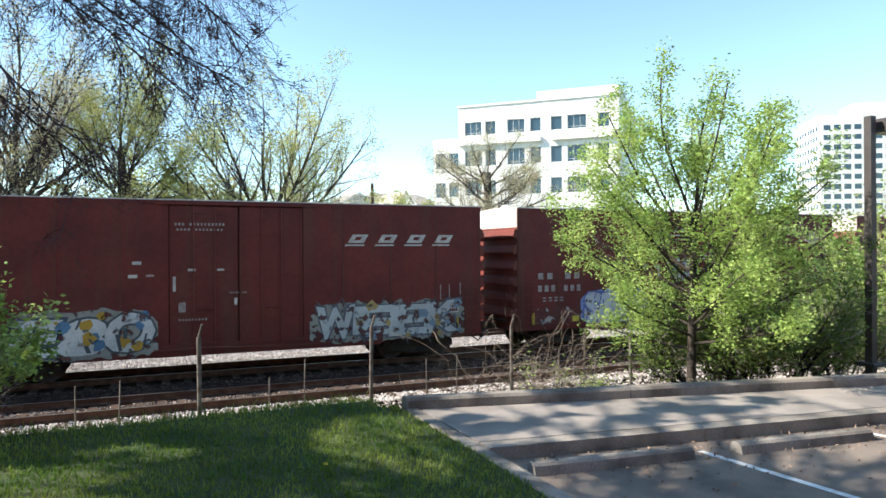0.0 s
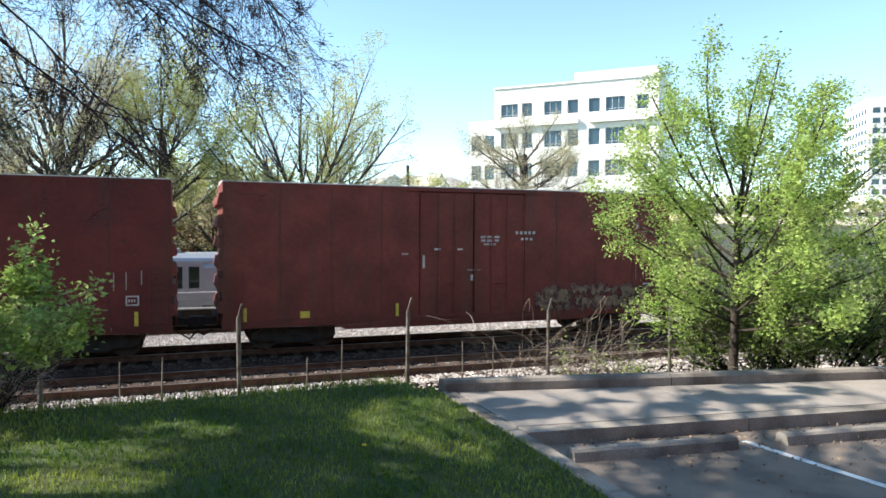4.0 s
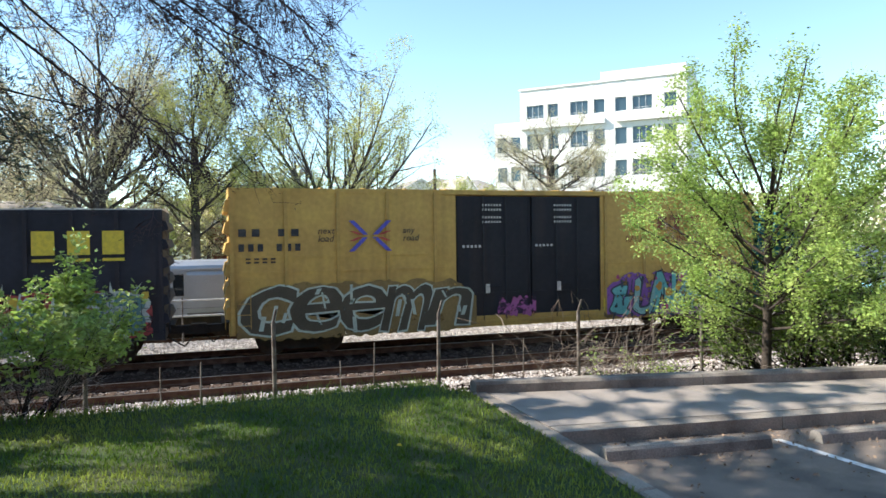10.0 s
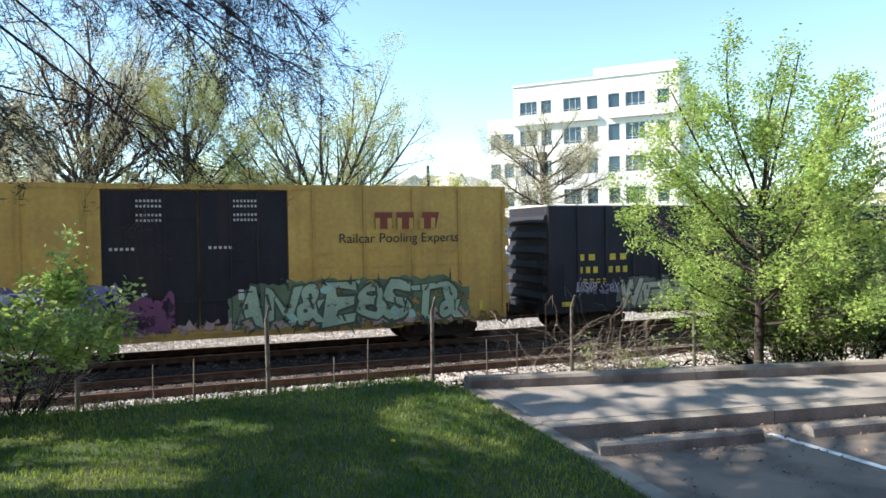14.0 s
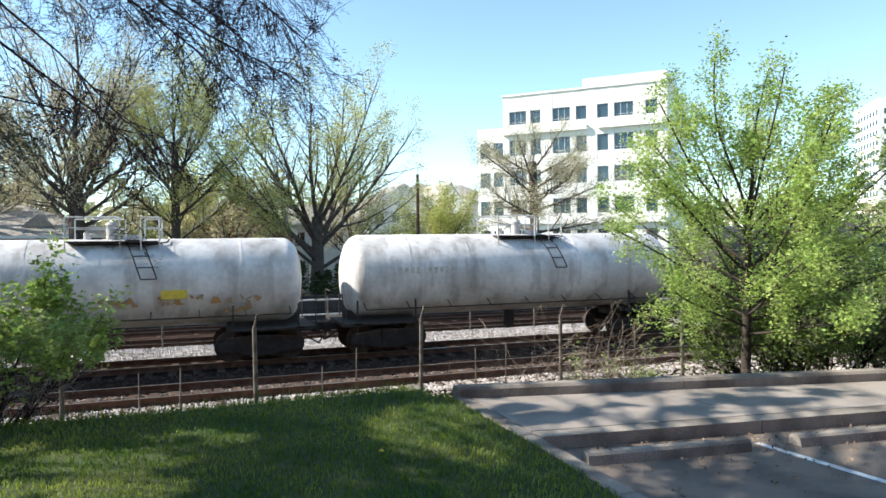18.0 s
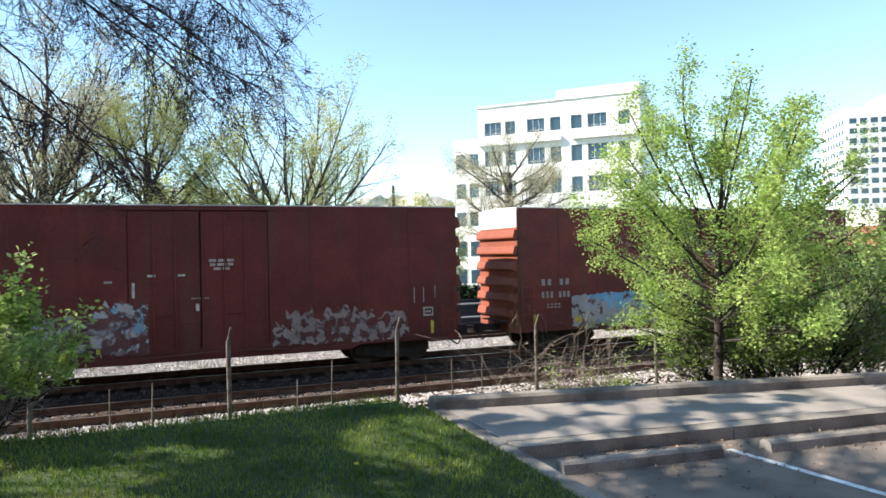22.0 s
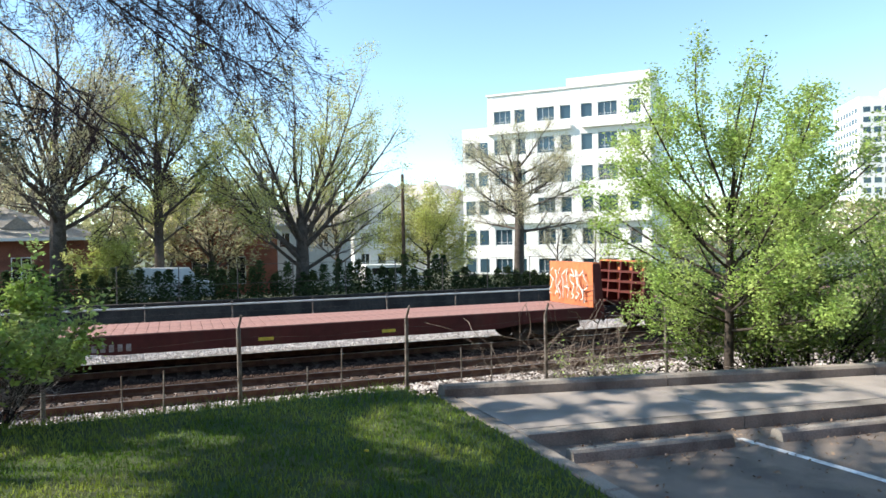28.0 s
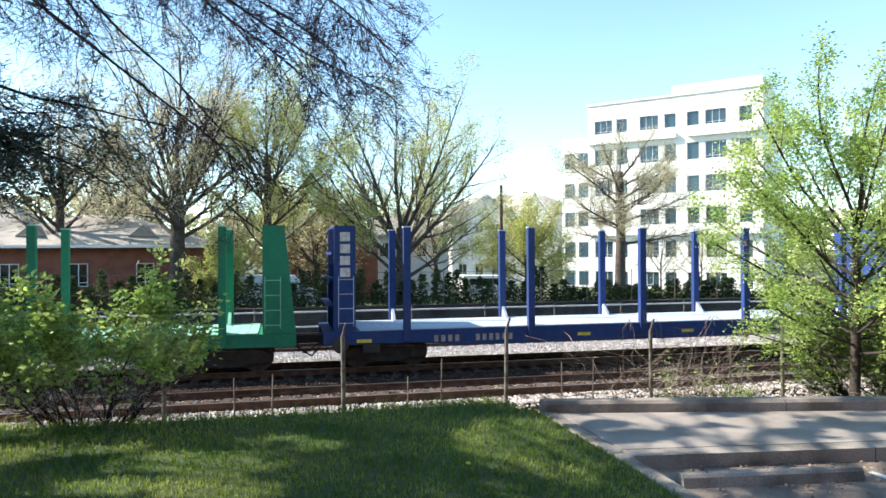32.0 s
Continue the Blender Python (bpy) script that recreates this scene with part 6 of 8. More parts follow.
def boxcar(X, L, H, paint, end_paint, door_paint, label, doors=(0.38, 0.62), split=True, ribs=0, sill=0.72, roof_paint=None, ladders=True, end_top=None, name="boxcar"):
    root = new_car(name, X, L, label, "boxcar")
    W = 1.55
    d0, d1 = L * doors[0], L * doors[1]
    top = H - 0.09
    # one shell in plan: the near side steps back behind the doors
    plan = [(0, -W), (d0, -W), (d0, -W + 0.10), (d1, -W + 0.10), (d1, -W), (L, -W), (L, W), (0, W)]
    k = len(plan)
    body = Build().add([(x, y, sill + 0.25) for x, y in plan] + [(x, y, top) for x, y in plan],
                       [tuple(reversed(range(k))), tuple(range(k, 2 * k))] + [(i, (i + 1) % k, k + (i + 1) % k, k + i) for i in range(k)])
    ob = part("body", body, paint, root)
    # side sill drops in steps towards the middle
    part("side_sill", Build().prism_y([(0.0, sill + 0.25), (0.0, sill + 0.02), (3.3, sill + 0.02), (3.6, sill - 0.12), (L - 3.6, sill - 0.12), (L - 3.3, sill + 0.02), (L, sill + 0.02), (L, sill + 0.25)], -W + 0.01, -W + 0.05), paint, root)
    part("side_sill", Build().prism_y([(0.0, sill + 0.25), (0.0, sill + 0.02), (L, sill + 0.02), (L, sill + 0.25)], W - 0.05, W - 0.01), paint, root)
    n = ribs or 10
    w, dpt = (0.05, 0.05) if ribs else (0.022, 0.012)
    post = Build().box(-w, w, -W - dpt, -W, sill + 0.15, top - 0.02).mesh("side_post", paint)
    for i in range(n + 1):
        x = 0.06 + (L - 0.12) * i / n
        if not d0 - 0.1 < x < d1 + 0.1:
            part("side_post", post, None, ob, at=pose(x, 0, 0))
    part("top_chord", Build().box(0, L, -W - 0.02, -W, top - 0.10, top - 0.002), paint, ob)
    part("bottom_chord", Build().box(0, L, -W - 0.02, -W, sill + 0.12, sill + 0.24), paint, ob)
    # corrugated ends
    for s, xe in ((-1, 0.0), (1, L)):
        m = 6
        z0, z1 = sill + 0.3, top - (0.68 if end_top else 0.25)
        outline = [(xe, sill), (xe + s * 0.03, sill), (xe + s * 0.03, z0)]
        for i in range(m):
            zz = z0 + (z1 - z0) * (i + 0.10) / m
            zt = z0 + (z1 - z0) * (i + 0.92) / m
            outline += [(xe + s * 0.012, zz), (xe + s * 0.012, zz + 0.12), (xe + s * 0.15, zz + 0.16), (xe + s * 0.165, zz + 0.20), (xe + s * 0.10, zt - 0.03), (xe + s * 0.012, zt)]
        outline += [(xe + s * 0.012, top), (xe, top)]
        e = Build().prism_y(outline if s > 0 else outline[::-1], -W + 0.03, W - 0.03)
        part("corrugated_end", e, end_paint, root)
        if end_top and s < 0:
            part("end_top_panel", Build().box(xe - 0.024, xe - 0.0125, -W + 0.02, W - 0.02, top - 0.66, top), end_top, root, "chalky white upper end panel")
        if ladders:
            x0 = 0.12 if s < 0 else L - 0.57
            part("ladder", ladder(x0, x0 + 0.45, -W - 0.06, sill + 0.3, sill + (1.6 if s > 0 else 1.6), 5), end_paint, root)
            part("end_ladder", end_ladder(xe + s * 0.14, -W + 0.1, -W + 0.55, sill + 0.3, sill + 1.8, 5), end_paint, root)
            part("brake_platform", Build().box(min(xe, xe + s * 0.25), max(xe, xe + s * 0.25), -0.9, 0.9, sill + 0.32, sill + 0.36), M_TRUCK, root)
    rf = Build()
    rf.prism_x([(-W - 0.01, top), (W + 0.01, top), (W + 0.01, top + 0.035), (0, H), (-W - 0.01, top + 0.035)], -0.02, L + 0.02)
    roof = part("roof", rf, roof_paint or M_ROOFGALV, root)
    rib = Build().prism_x([(-W, top + 0.037), (W, top + 0.037), (W, top + 0.06), (0, H + 0.03), (-W, top + 0.06)], -0.04, 0.04).mesh("roof_rib", roof_paint or M_ROOFGALV)
    for i in range(1, 14):
        part("roof_rib", rib, None, roof, at=pose(L * i / 14, 0, 0))
    # plug doors
    halves = ((d0, (d0 + d1) / 2), ((d0 + d1) / 2, d1)) if split else ((d0, d1),)
    for a, c in halves:
        dr = part("door", Build().box(a + 0.02, c - 0.02, -W + 0.0, -W + 0.09, sill + 0.16, top - 0.16), door_paint, root)
        det = Build()
        for fz in (0.2, 0.5, 0.8):
            z = sill + 0.16 + (top - sill - 0.3) * fz
            det.box(a + 0.06, c - 0.06, -W - 0.02, -W, z - 0.03, z + 0.03)
        det.box(a + 0.04, a + 0.09, -W - 0.025, -W, sill + 0.2, top - 0.2).box(c - 0.09, c - 0.04, -W - 0.025, -W, sill + 0.2, top - 0.2)
        part("door_frame", det, door_paint, dr)
        for f in (0.35, 0.65):
            x = a + (c - a) * f
            part("lock_rod", Build().rod((x, -W - 0.05, sill + 0.1), (x, -W - 0.05, top - 0.15), 0.018, n=5), door_paint, dr)
        part("lock_handle", Build().rod(((a + c) / 2 - 0.2, -W - 0.06, sill + 1.2), ((a + c) / 2 + 0.2, -W - 0.06, sill + 1.2), 0.02, n=5), door_paint, dr)
    for z0, z1 in ((sill + 0.02, sill + 0.10), (top - 0.12, top - 0.06)):
        part("door_track", Build().box(d0 - 0.4, d1 + 0.4, -W - 0.05, -W - 0.002, z0, z1), paint, root)
    uf = Build()
    uf.box(0.3, L - 0.3, -0.35, 0.35, 0.65, sill + 0.22).box(0.05, L - 0.05, -W + 0.08, W - 0.08, sill + 0.15, sill + 0.24)
    uf.rod((L * 0.45, 0.2, 0.62), (L * 0.62, 0.2, 0.62), 0.16, n=8).box(L * 0.36, L * 0.41, -0.9, -0.4, 0.5, 0.85)
    part("underframe", uf, M_TRUCK, root)
    running_gear(root, X, L)
    return root


def hopper(X, L, H, paint, label, bays=2, ribs=0, sill=1.25, open_ends=1.5, round_side=True, hatch_n=8, roof_paint=None, foot=0.55, lift=0.60, post_paint=None, name="covered_hopper"):
    """A covered hopper: body with slope sheets at both ends, rounded or ribbed sides, discharge bays below."""
    root = new_car(name, X, L, label, "covered hopper car")
    W = 1.58
    H0 = H - 0.28
    body = Build()
    if round_side:
        half = [(0.88, sill), (0.955, sill + 0.5), (0.99, sill + 1.0), (1.0, (sill + H0) / 2 + 0.2), (0.99, H0 - 0.75), (0.965, H0 - 0.47), (0.955, H0 - 0.43), (0.56, H0 - 0.02)]
        prof = [(W * a, z) for a, z in half] + [(-W * a, z) for a, z in reversed(half)]
    else:
        prof = [(-W, sill), (W, sill), (W, H0 - 0.12), (W * 0.9, H0), (-W * 0.9, H0), (-W, H0 - 0.12)]
    rings = []
    cut = [(0.0, lift), (0.25, lift * 0.83), (0.55, lift * 0.6), (0.8, lift * 0.3), (1.0, 0.0)]
    stations = [(open_ends * f, c) for f, c in cut] + [(L - open_ends * f, c) for f, c in reversed(cut)]
    for x, lift in stations:
        rings.append([(x, y, z if z > sill + (H0 - sill) * lift else sill + (H0 - sill) * lift) for y, z in prof])
    body.loft(rings)
    ob = part("body", body, paint, root, smooth=False)
    if ribs:
        for i in range(ribs):
            x = open_ends * 0.45 + (L - open_ends * 0.9) * i / (ribs - 1)
            low = sill + (0.0 if open_ends <= x <= L - open_ends else (H0 - sill) * 0.6 * (1 - (x if x < L / 2 else L - x) / open_ends))
            for s in (-1, 1):
                y0, y1 = sorted((s * W, s * (W + 0.09)))
                part("side_post", Build().box(x - 0.05, x + 0.05, y0, y1, low, H0 - 0.1), post_paint or paint, ob)
    for s in (-1, 1):
        y0, y1 = sorted((s * (W - 0.02), s * (W + 0.04)))
        part("side_sill", Build().box(0, L, y0, y1, sill - 0.22, sill), paint, root)
        if not round_side:
            part("top_chord", Build().box(0, L, y0, y1, H0 - 0.14, H0 - 0.02), paint, root)
        else:
            y0, y1 = sorted((s * W * 0.955, s * (W * 0.985)))
            part("top_chord", Build().box(0.02, L - 0.02, y0, y1, H0 - 0.50, H0 - 0.43), roof_paint or paint, root)
    rf = Build()
    rf.prism_x([(-W * 0.96, H0 - 0.425), (-W * 0.55, H0 - 0.015), (W * 0.55, H0 - 0.015), (W * 0.96, H0 - 0.425), (W * 0.955, H0 - 0.39), (W * 0.53, H0 + 0.03), (-W * 0.53, H0 + 0.03), (-W * 0.955, H0 - 0.39)], -0.02, L + 0.02)
    part("roof", rf, roof_paint or paint, root)
    tr = Build()
    tr.box(0.35, L - 0.35, -0.32, 0.32, H0 + 0.10, H0 + 0.18)
    part("hatch_trough", tr, roof_paint or paint, root, "long roof hatch covers")
    for s in (-1, 1):
        rbd = part("running_board", Build().box(0.05, L - 0.05, s * 0.62 - 0.18, s * 0.62 + 0.18, H - 0.10, H - 0.075), M_ROOFGALV, root)
        sp = Build().prism_y([(-0.03, H - 0.07), (0.08, H - 0.33), (0.13, H - 0.33), (0.03, H - 0.07)], s * 0.62 - 0.24, s * 0.62 + 0.24).mesh("board_bracket", M_TRUCK)
        for i in range(hatch_n):
            part("board_bracket", sp, None, rbd, at=pose(0.3 + (L - 0.6) * i / (hatch_n - 1), 0, 0))
    bay = (L - 2 * open_ends) / bays
    for i in range(bays):
        c = open_ends + bay * (i + 0.5)
        b = Build()
        h = bay * 0.48
        sections = []
        for k in range(6):
            f = k / 5
            hx = 0.55 + (h - 0.55) * (1 - f) ** 1.5
            hy = 0.75 + (W * 0.9 - 0.75) * (1 - f ** 1.6)
            z = sill - 0.02 + (foot - sill + 0.02) * f
            sections.append([(c - hx, -hy, z), (c + hx, -hy, z), (c + hx, hy, z), (c - hx, hy, z)])
        b.loft(sections)
        bp = part("discharge_bay", b, paint, root)
        part("outlet_gate", Build().box(c - 0.6, c + 0.6, -0.85, 0.85, foot - 0.14, foot - 0.004), M_TRUCK, bp)
    for s, xe in ((-1, 0.0), (1, L)):
        x1 = xe - s * open_ends
        e = Build()
        for y in (-W + 0.08, W - 0.08):
            e.box(min(xe, xe - s * 0.1), max(xe, xe - s * 0.1), y - 0.05, y + 0.05, sill, H0 - 0.2)
            e.rod((xe - s * 0.05, y, sill + 0.1), (x1 - s * 0.3, y, sill + (H0 - sill) * 0.5), 0.04, n=5)
        e.box(min(xe, x1), max(xe, x1), -W + 0.05, W - 0.05, sill - 0.24, sill - 0.1)
        part("end_frame", e, paint, root)
        part("end_ladder", ladder(min(xe, xe - s * 0.5), max(xe, xe - s * 0.5), -W - 0.05, sill - 0.2, H - 0.35, 9), paint, root)
        for y in (-0.5, 0.5):
            part("handrail", Build().rod((xe + s * 0.05, y, H - 0.4), (xe + s * 0.05, y, H + 0.12), 0.016, n=5), paint, root)
        eq = Build()
        eq.rod((xe - s * 0.75, -0.3, sill + 0.25), (xe - s * 0.75, 0.8, sill + 0.25), 0.2, n=10).box(min(xe - s * 0.4, xe - s * 0.6), max(xe - s * 0.4, xe - s * 0.6), -1.1, -0.7, sill - 0.05, sill + 0.5)
        part("brake_gear", eq, M_TRUCK, root)
    part("underframe", Build().box(0.2, L - 0.2, -0.3, 0.3, 0.72, sill - 0.1), M_TRUCK, root)
    running_gear(root, X, L, 1.35 if L < 14 else 1.9)
    return root


def tank_car(X, L, R_, cz, paint, label, dome=False):
    root = new_car("tank_car", X, L, label, "tank car")
    n = 40
    rings = []
    for x, f in ((0.0, 0.02), (0.02, 0.3), (0.08, 0.58), (0.19, 0.80), (0.32, 0.92), (0.45, 0.98), (0.55, 1.0), (L - 0.55, 1.0), (L - 0.45, 0.98), (L - 0.32, 0.92), (L - 0.19, 0.80), (L - 0.08, 0.58), (L - 0.02, 0.3), (L, 0.02)):
        rings.append([(x, R_ * f * math.cos(2 * math.pi * i / n), cz + R_ * f * math.sin(2 * math.pi * i / n)) for i in range(n)])
    shell = part("tank_shell", Build().loft(rings), paint, root, smooth=True)
    sm = Build()
    for i in range(1, 6):
        x = L * i / 6
        ring = lambda xx, r: [(xx, r * math.cos(2 * math.pi * k / n), cz + r * math.sin(2 * math.pi * k / n)) for k in range(n)]
        sm.loft([ring(x - 0.03, R_ - 0.01), ring(x - 0.03, R_ + 0.008), ring(x + 0.03, R_ + 0.008), ring(x + 0.03, R_ - 0.01)], caps=False)
    part("weld_bands", sm, paint, shell)
    m = L / 2
    # manway, fittings, platform rails and the short raked ladder
    T = cz + R_
    if dome:
        mw = Build().rod((m + 0.45, 0, T - 0.1), (m + 0.45, 0, T + 0.46), 0.46, n=20).rod((m + 0.45, 0, T + 0.46), (m + 0.45, 0, T + 0.50), 0.50, 0.47, n=20)
        part("manway_housing", mw, paint, root)
    else:
        mw = Build().rod((m + 0.2, 0, T - 0.1), (m + 0.2, 0, T + 0.42), 0.15, n=14).rod((m + 0.2, 0, T + 0.42), (m + 0.2, 0, T + 0.50), 0.18, 0.12, n=14)
        part("vent_pipe", mw, paint, root)
        part("manway_lid", Build().rod((m + 0.75, 0, T - 0.08), (m + 0.75, 0, T + 0.12), 0.28, n=16), paint, root)
    part("valve", Build().rod((m - 0.45, 0, T - 0.05), (m - 0.45, 0, T + 0.2), 0.10, n=10), paint, root)
    grating = Build().box(m - 0.9, m + 1.5, -0.92, -0.42, T - 0.10, T - 0.06).box(m - 0.9, m + 1.5, 0.42, 0.92, T - 0.10, T - 0.06)
    part("platform", grating, M_TRUCK, root)
    hr = Build()
    for y in (-0.92, 0.92):
        for a, c in ((m - 0.9, m + 0.5), (m + 1.05, m + 1.55)):
            for x in (a, c):
                hr.rod((x, y, T - 0.35), (x, y, T + 0.62), 0.024, n=6)
            hr.rod((a, y, T + 0.62), (c, y, T + 0.62), 0.024, n=6)
            hr.rod((a, y, T + 0.32), (c, y, T + 0.32), 0.016, n=5)
    part("handrail", hr, M_TRUCK if dome else paint, root, "pipe guard rails round the fittings")

    def skin(x, a, out=0.06):
        return (x, -(R_ + out) * math.cos(a), cz + (R_ + out) * math.sin(a))
    loop = Build()
    way = [skin(m - 0.9, 1.15)] + [skin(m - 0.9 + 0.25 * k, 1.0) for k in range(1, 10)] + [skin(m + 1.75, 1.08), skin(m + 1.8, 1.25)]
    for p, q in zip(way, way[1:]):
        loop.rod(p, q, 0.022, n=5)
    part("grab_loop", loop, M_TRUCK, root, "dark bent grab pipe along the shoulder")
    ld = Build()
    steps = [1.12, 0.88, 0.62, 0.36, 0.12]
    for k, a in enumerate(steps):
        x = m + 0.62 + 0.11 * k
        ld.rod(skin(x, a, 0.10), skin(x + 0.42, a, 0.10), 0.018, n=5)
        if k:
            for dx in (0.0, 0.42):
                ld.rod(skin(x - 0.11 + dx, steps[k - 1], 0.10), skin(x + dx, a, 0.10), 0.022, n=5)
    part("side_ladder", ld, M_TRUCK, root, "short raked steel ladder")
    wr = Build()
    wr.rod((0.5, -R_ - 0.12, 1.45), (L - 0.5, -R_ - 0.12, 1.45), 0.022, n=5).rod((0.5, R_ + 0.12, 1.45), (L - 0.5, R_ + 0.12, 1.45), 0.022, n=5)
    for i in range(9):
        x = 0.5 + (L - 1) * i / 8
        wr.rod((x, -R_ - 0.12, 1.45), (x, -R_ * 0.8, cz - R_ * 0.6), 0.018, n=4)
    part("grab_rail", wr, M_TRUCK, root)
    bt = Build()
    bt.rod((m - 0.1, 0, 0.55), (m - 0.1, 0, cz - R_ + 0.1), 0.2, n=10).rod((m - 0.1, 0, 0.45), (m - 0.1, 0, 0.55), 0.12, n=10)
    part("bottom_outlet", bt, M_TRUCK, root)
    sk = Build()
    for x in (0.1, L - 2.3):
        sk.box(x, x + 2.2, -0.4, 0.4, 0.78, cz - R_ + 0.25)
        sk.box(x, x + 2.2, -1.5, 1.5, 0.98, 1.04)
        for y in (-1.45, 1.4):
            for xx in (x + 0.1, x + 2.0):
                sk.box(xx, xx + 0.05, y, y + 0.05, 0.5, 1.75)
    for s, xe in ((-1, -0.25), (1, L + 0.25)):
        sk.box(min(xe, xe - s * 0.6), max(xe, xe - s * 0.6), -1.5, 1.5, 0.95, 1.05)
        sk.rod((xe, -1.45, 1.05), (xe, -1.45, 1.95), 0.02, n=5).rod((xe, 1.45, 1.05), (xe, 1.45, 1.95), 0.02, n=5).rod((xe, -1.45, 1.95), (xe, 1.45, 1.95), 0.02, n=5)
    part("end_sills", sk, M_TRUCK, root)
    running_gear(root, X, L, 1.35)
    return root


def bulkhead_flat(X, L, paint, deck_paint, label, deck=1.22, bulk_h=3.15, posts=(2.1, 7.0, 9.5, 12.4, 15.0, 19.9), post_h=3.15, bulk_in=0.95, bulk_t=0.62, low=False, sill_depth=0.42, end_paint=None, foot_in=0.0, name="bulkhead_flatcar"):
    root = new_car(name, X, L, label, "flatcar")
    W = 1.52
    sill = Build()
    sill.prism_y([(0.0, deck - 0.06), (0.0, deck - 0.40), (2.9, deck - 0.40), (4.3, deck - sill_depth - 0.1), (L - 4.3, deck - sill_depth - 0.1), (L - 2.9, deck - 0.40), (L, deck - 0.40), (L, deck - 0.06)], -W, -W + 0.12)
    sill.prism_y([(0.0, deck - 0.06), (0.0, deck - 0.40), (2.9, deck - 0.40), (4.3, deck - sill_depth - 0.1), (L - 4.3, deck - sill_depth - 0.1), (L - 2.9, deck - 0.40), (L, deck - 0.40), (L, deck - 0.06)], W - 0.12, W)
    sill.box(0.02, L - 0.02, -0.35, 0.35, 0.68, deck - 0.08)
    sill.box(0, L, -W, W, deck - 0.065, deck - 0.012)
    part("side_sill", sill, paint, root)
    n = int(L / 0.32)
    step = (L - 2 * bulk_in - 0.3) / n
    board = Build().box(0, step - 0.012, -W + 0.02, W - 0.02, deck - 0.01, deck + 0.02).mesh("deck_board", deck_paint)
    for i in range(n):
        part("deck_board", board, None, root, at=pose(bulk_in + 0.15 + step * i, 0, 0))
    for s, xe in ((-1, 0.0), (1, L)):
        sgn = -s
        inner = xe + sgn * bulk_in
        b = Build()
        # frame ribs that slope outwards to the foot, and the flat inner sheet
        for y in (-W + 0.01, -W * 0.5, 0.0, W * 0.5, W - 0.13):
            pr = [(xe + sgn * foot_in, deck), (inner, deck), (inner, deck + bulk_h), (inner - sgn * bulk_t, deck + bulk_h)]
            if sgn < 0:
                pr = pr[::-1]
            b.prism_y(pr, y, y + (0.12 if abs(y) > 1 else 0.07))
        bh = part("bulkhead", b, paint, root)
        sheet = Build().box(min(inner, inner + sgn * 0.02), max(inner, inner + sgn * 0.02), -W + 0.01, W - 0.01, deck, deck + bulk_h)
        sheet.box(min(inner - sgn * bulk_t, inner + sgn * 0.02), max(inner - sgn * bulk_t, inner + sgn * 0.02), -W, W, deck + bulk_h + 0.002, deck + bulk_h + 0.05)
        part("face_sheet", sheet, end_paint or paint, bh)
        for f in (0.25, 0.5, 0.75):
            xo = xe + (inner - sgn * bulk_t - xe) * f
            cr = Build().box(min(xo, inner), max(xo, inner), -W + 0.15, W - 0.15, deck + bulk_h * f - 0.04, deck + bulk_h * f + 0.04)
            part("cross_rib", cr, paint, bh)
        part("ladder", ladder(min(xe + sgn * 0.45, xe + sgn * 0.9), max(xe + sgn * 0.45, xe + sgn * 0.9), -W - 0.05, deck + 0.25, deck + bulk_h * 0.5, 4, 0.014), deck_paint, bh, "pale grab irons")
    if not low:
        for x in posts:
            for s in (-1, 1):
                y = s * (W - 0.02)
                b = Build()
                y0, y1 = sorted((y - 0.05, y + 0.07 * s))
                b.box(x - 0.11, x + 0.11, min(y - 0.09, y + 0.09), max(y - 0.09, y + 0.09), deck - 0.35, deck + post_h)
                st = part("stake", b, paint, root)
                g = Build()
                g.prism_x([(y - s * 0.09, deck + 0.02), (y - s * 0.55, deck + 0.02), (y - s * 0.12, deck + 0.42)][::(1 if s < 0 else -1)], x - 0.05, x + 0.05)
                part("gusset", g, deck_paint, st)
                # cap takes the lighter deck colour, as a sunlit top
                part("stake_cap", Build().box(x - 0.13, x + 0.13, min(y - 0.1, y + 0.1), max(y - 0.1, y + 0.1), deck + post_h, deck + post_h + 0.04), deck_paint, st)
    part("hand_brake", Build().rod((0.5, -W - 0.08, 0.8), (0.5, -W - 0.02, 0.8), 0.24, n=12), M_TRUCK, root)
    part("brake_box", Build().box(1.2, 1.7, -W - 0.02, -W + 0.3, 0.55, 0.8), M_TRUCK, root)
    running_gear(root, X, L, 2.0)
    return root


# ---- the freight train, from its head to its end ----
NS = -1.55 - 0.026


def stencil(build, m, root):
    return tagged(part("stencil", build, m, root), "rows of stencilled marks", kind="stuff")


def marks(root, *items):
    """Small stencilled data: (x, z, width, height, characters, material)."""
    for x, z, w, h, ch, m in items:
        stencil(bars(x, z, w, h, NS, ch), m, root)


def reporting(root, x, z, m, w=1.5, n1="## ##", n2="### ###"):
    marks(root, (x, z + 0.54, w, 0.22, n1, m), (x, z + 0.1, w, 0.22, n2, m), (x + 0.2, z - 0.15, w * 0.5, 0.05, "####", m), (x + 0.2, z - 0.25, w * 0.5, 0.05, "####", m))


def stripes(root, L, paint=None):
    for x in (0.55, L * 0.33, L * 0.66, L - 0.95):
        part("reflector", Build().box(x, x + 0.1, NS - 0.003, NS, 0.95, 1.35), M_LETTERYEL, root, "yellow reflective strip")


RED_LABEL = "tall oxide-red steel boxcar with plug doors and sprayed graffiti"


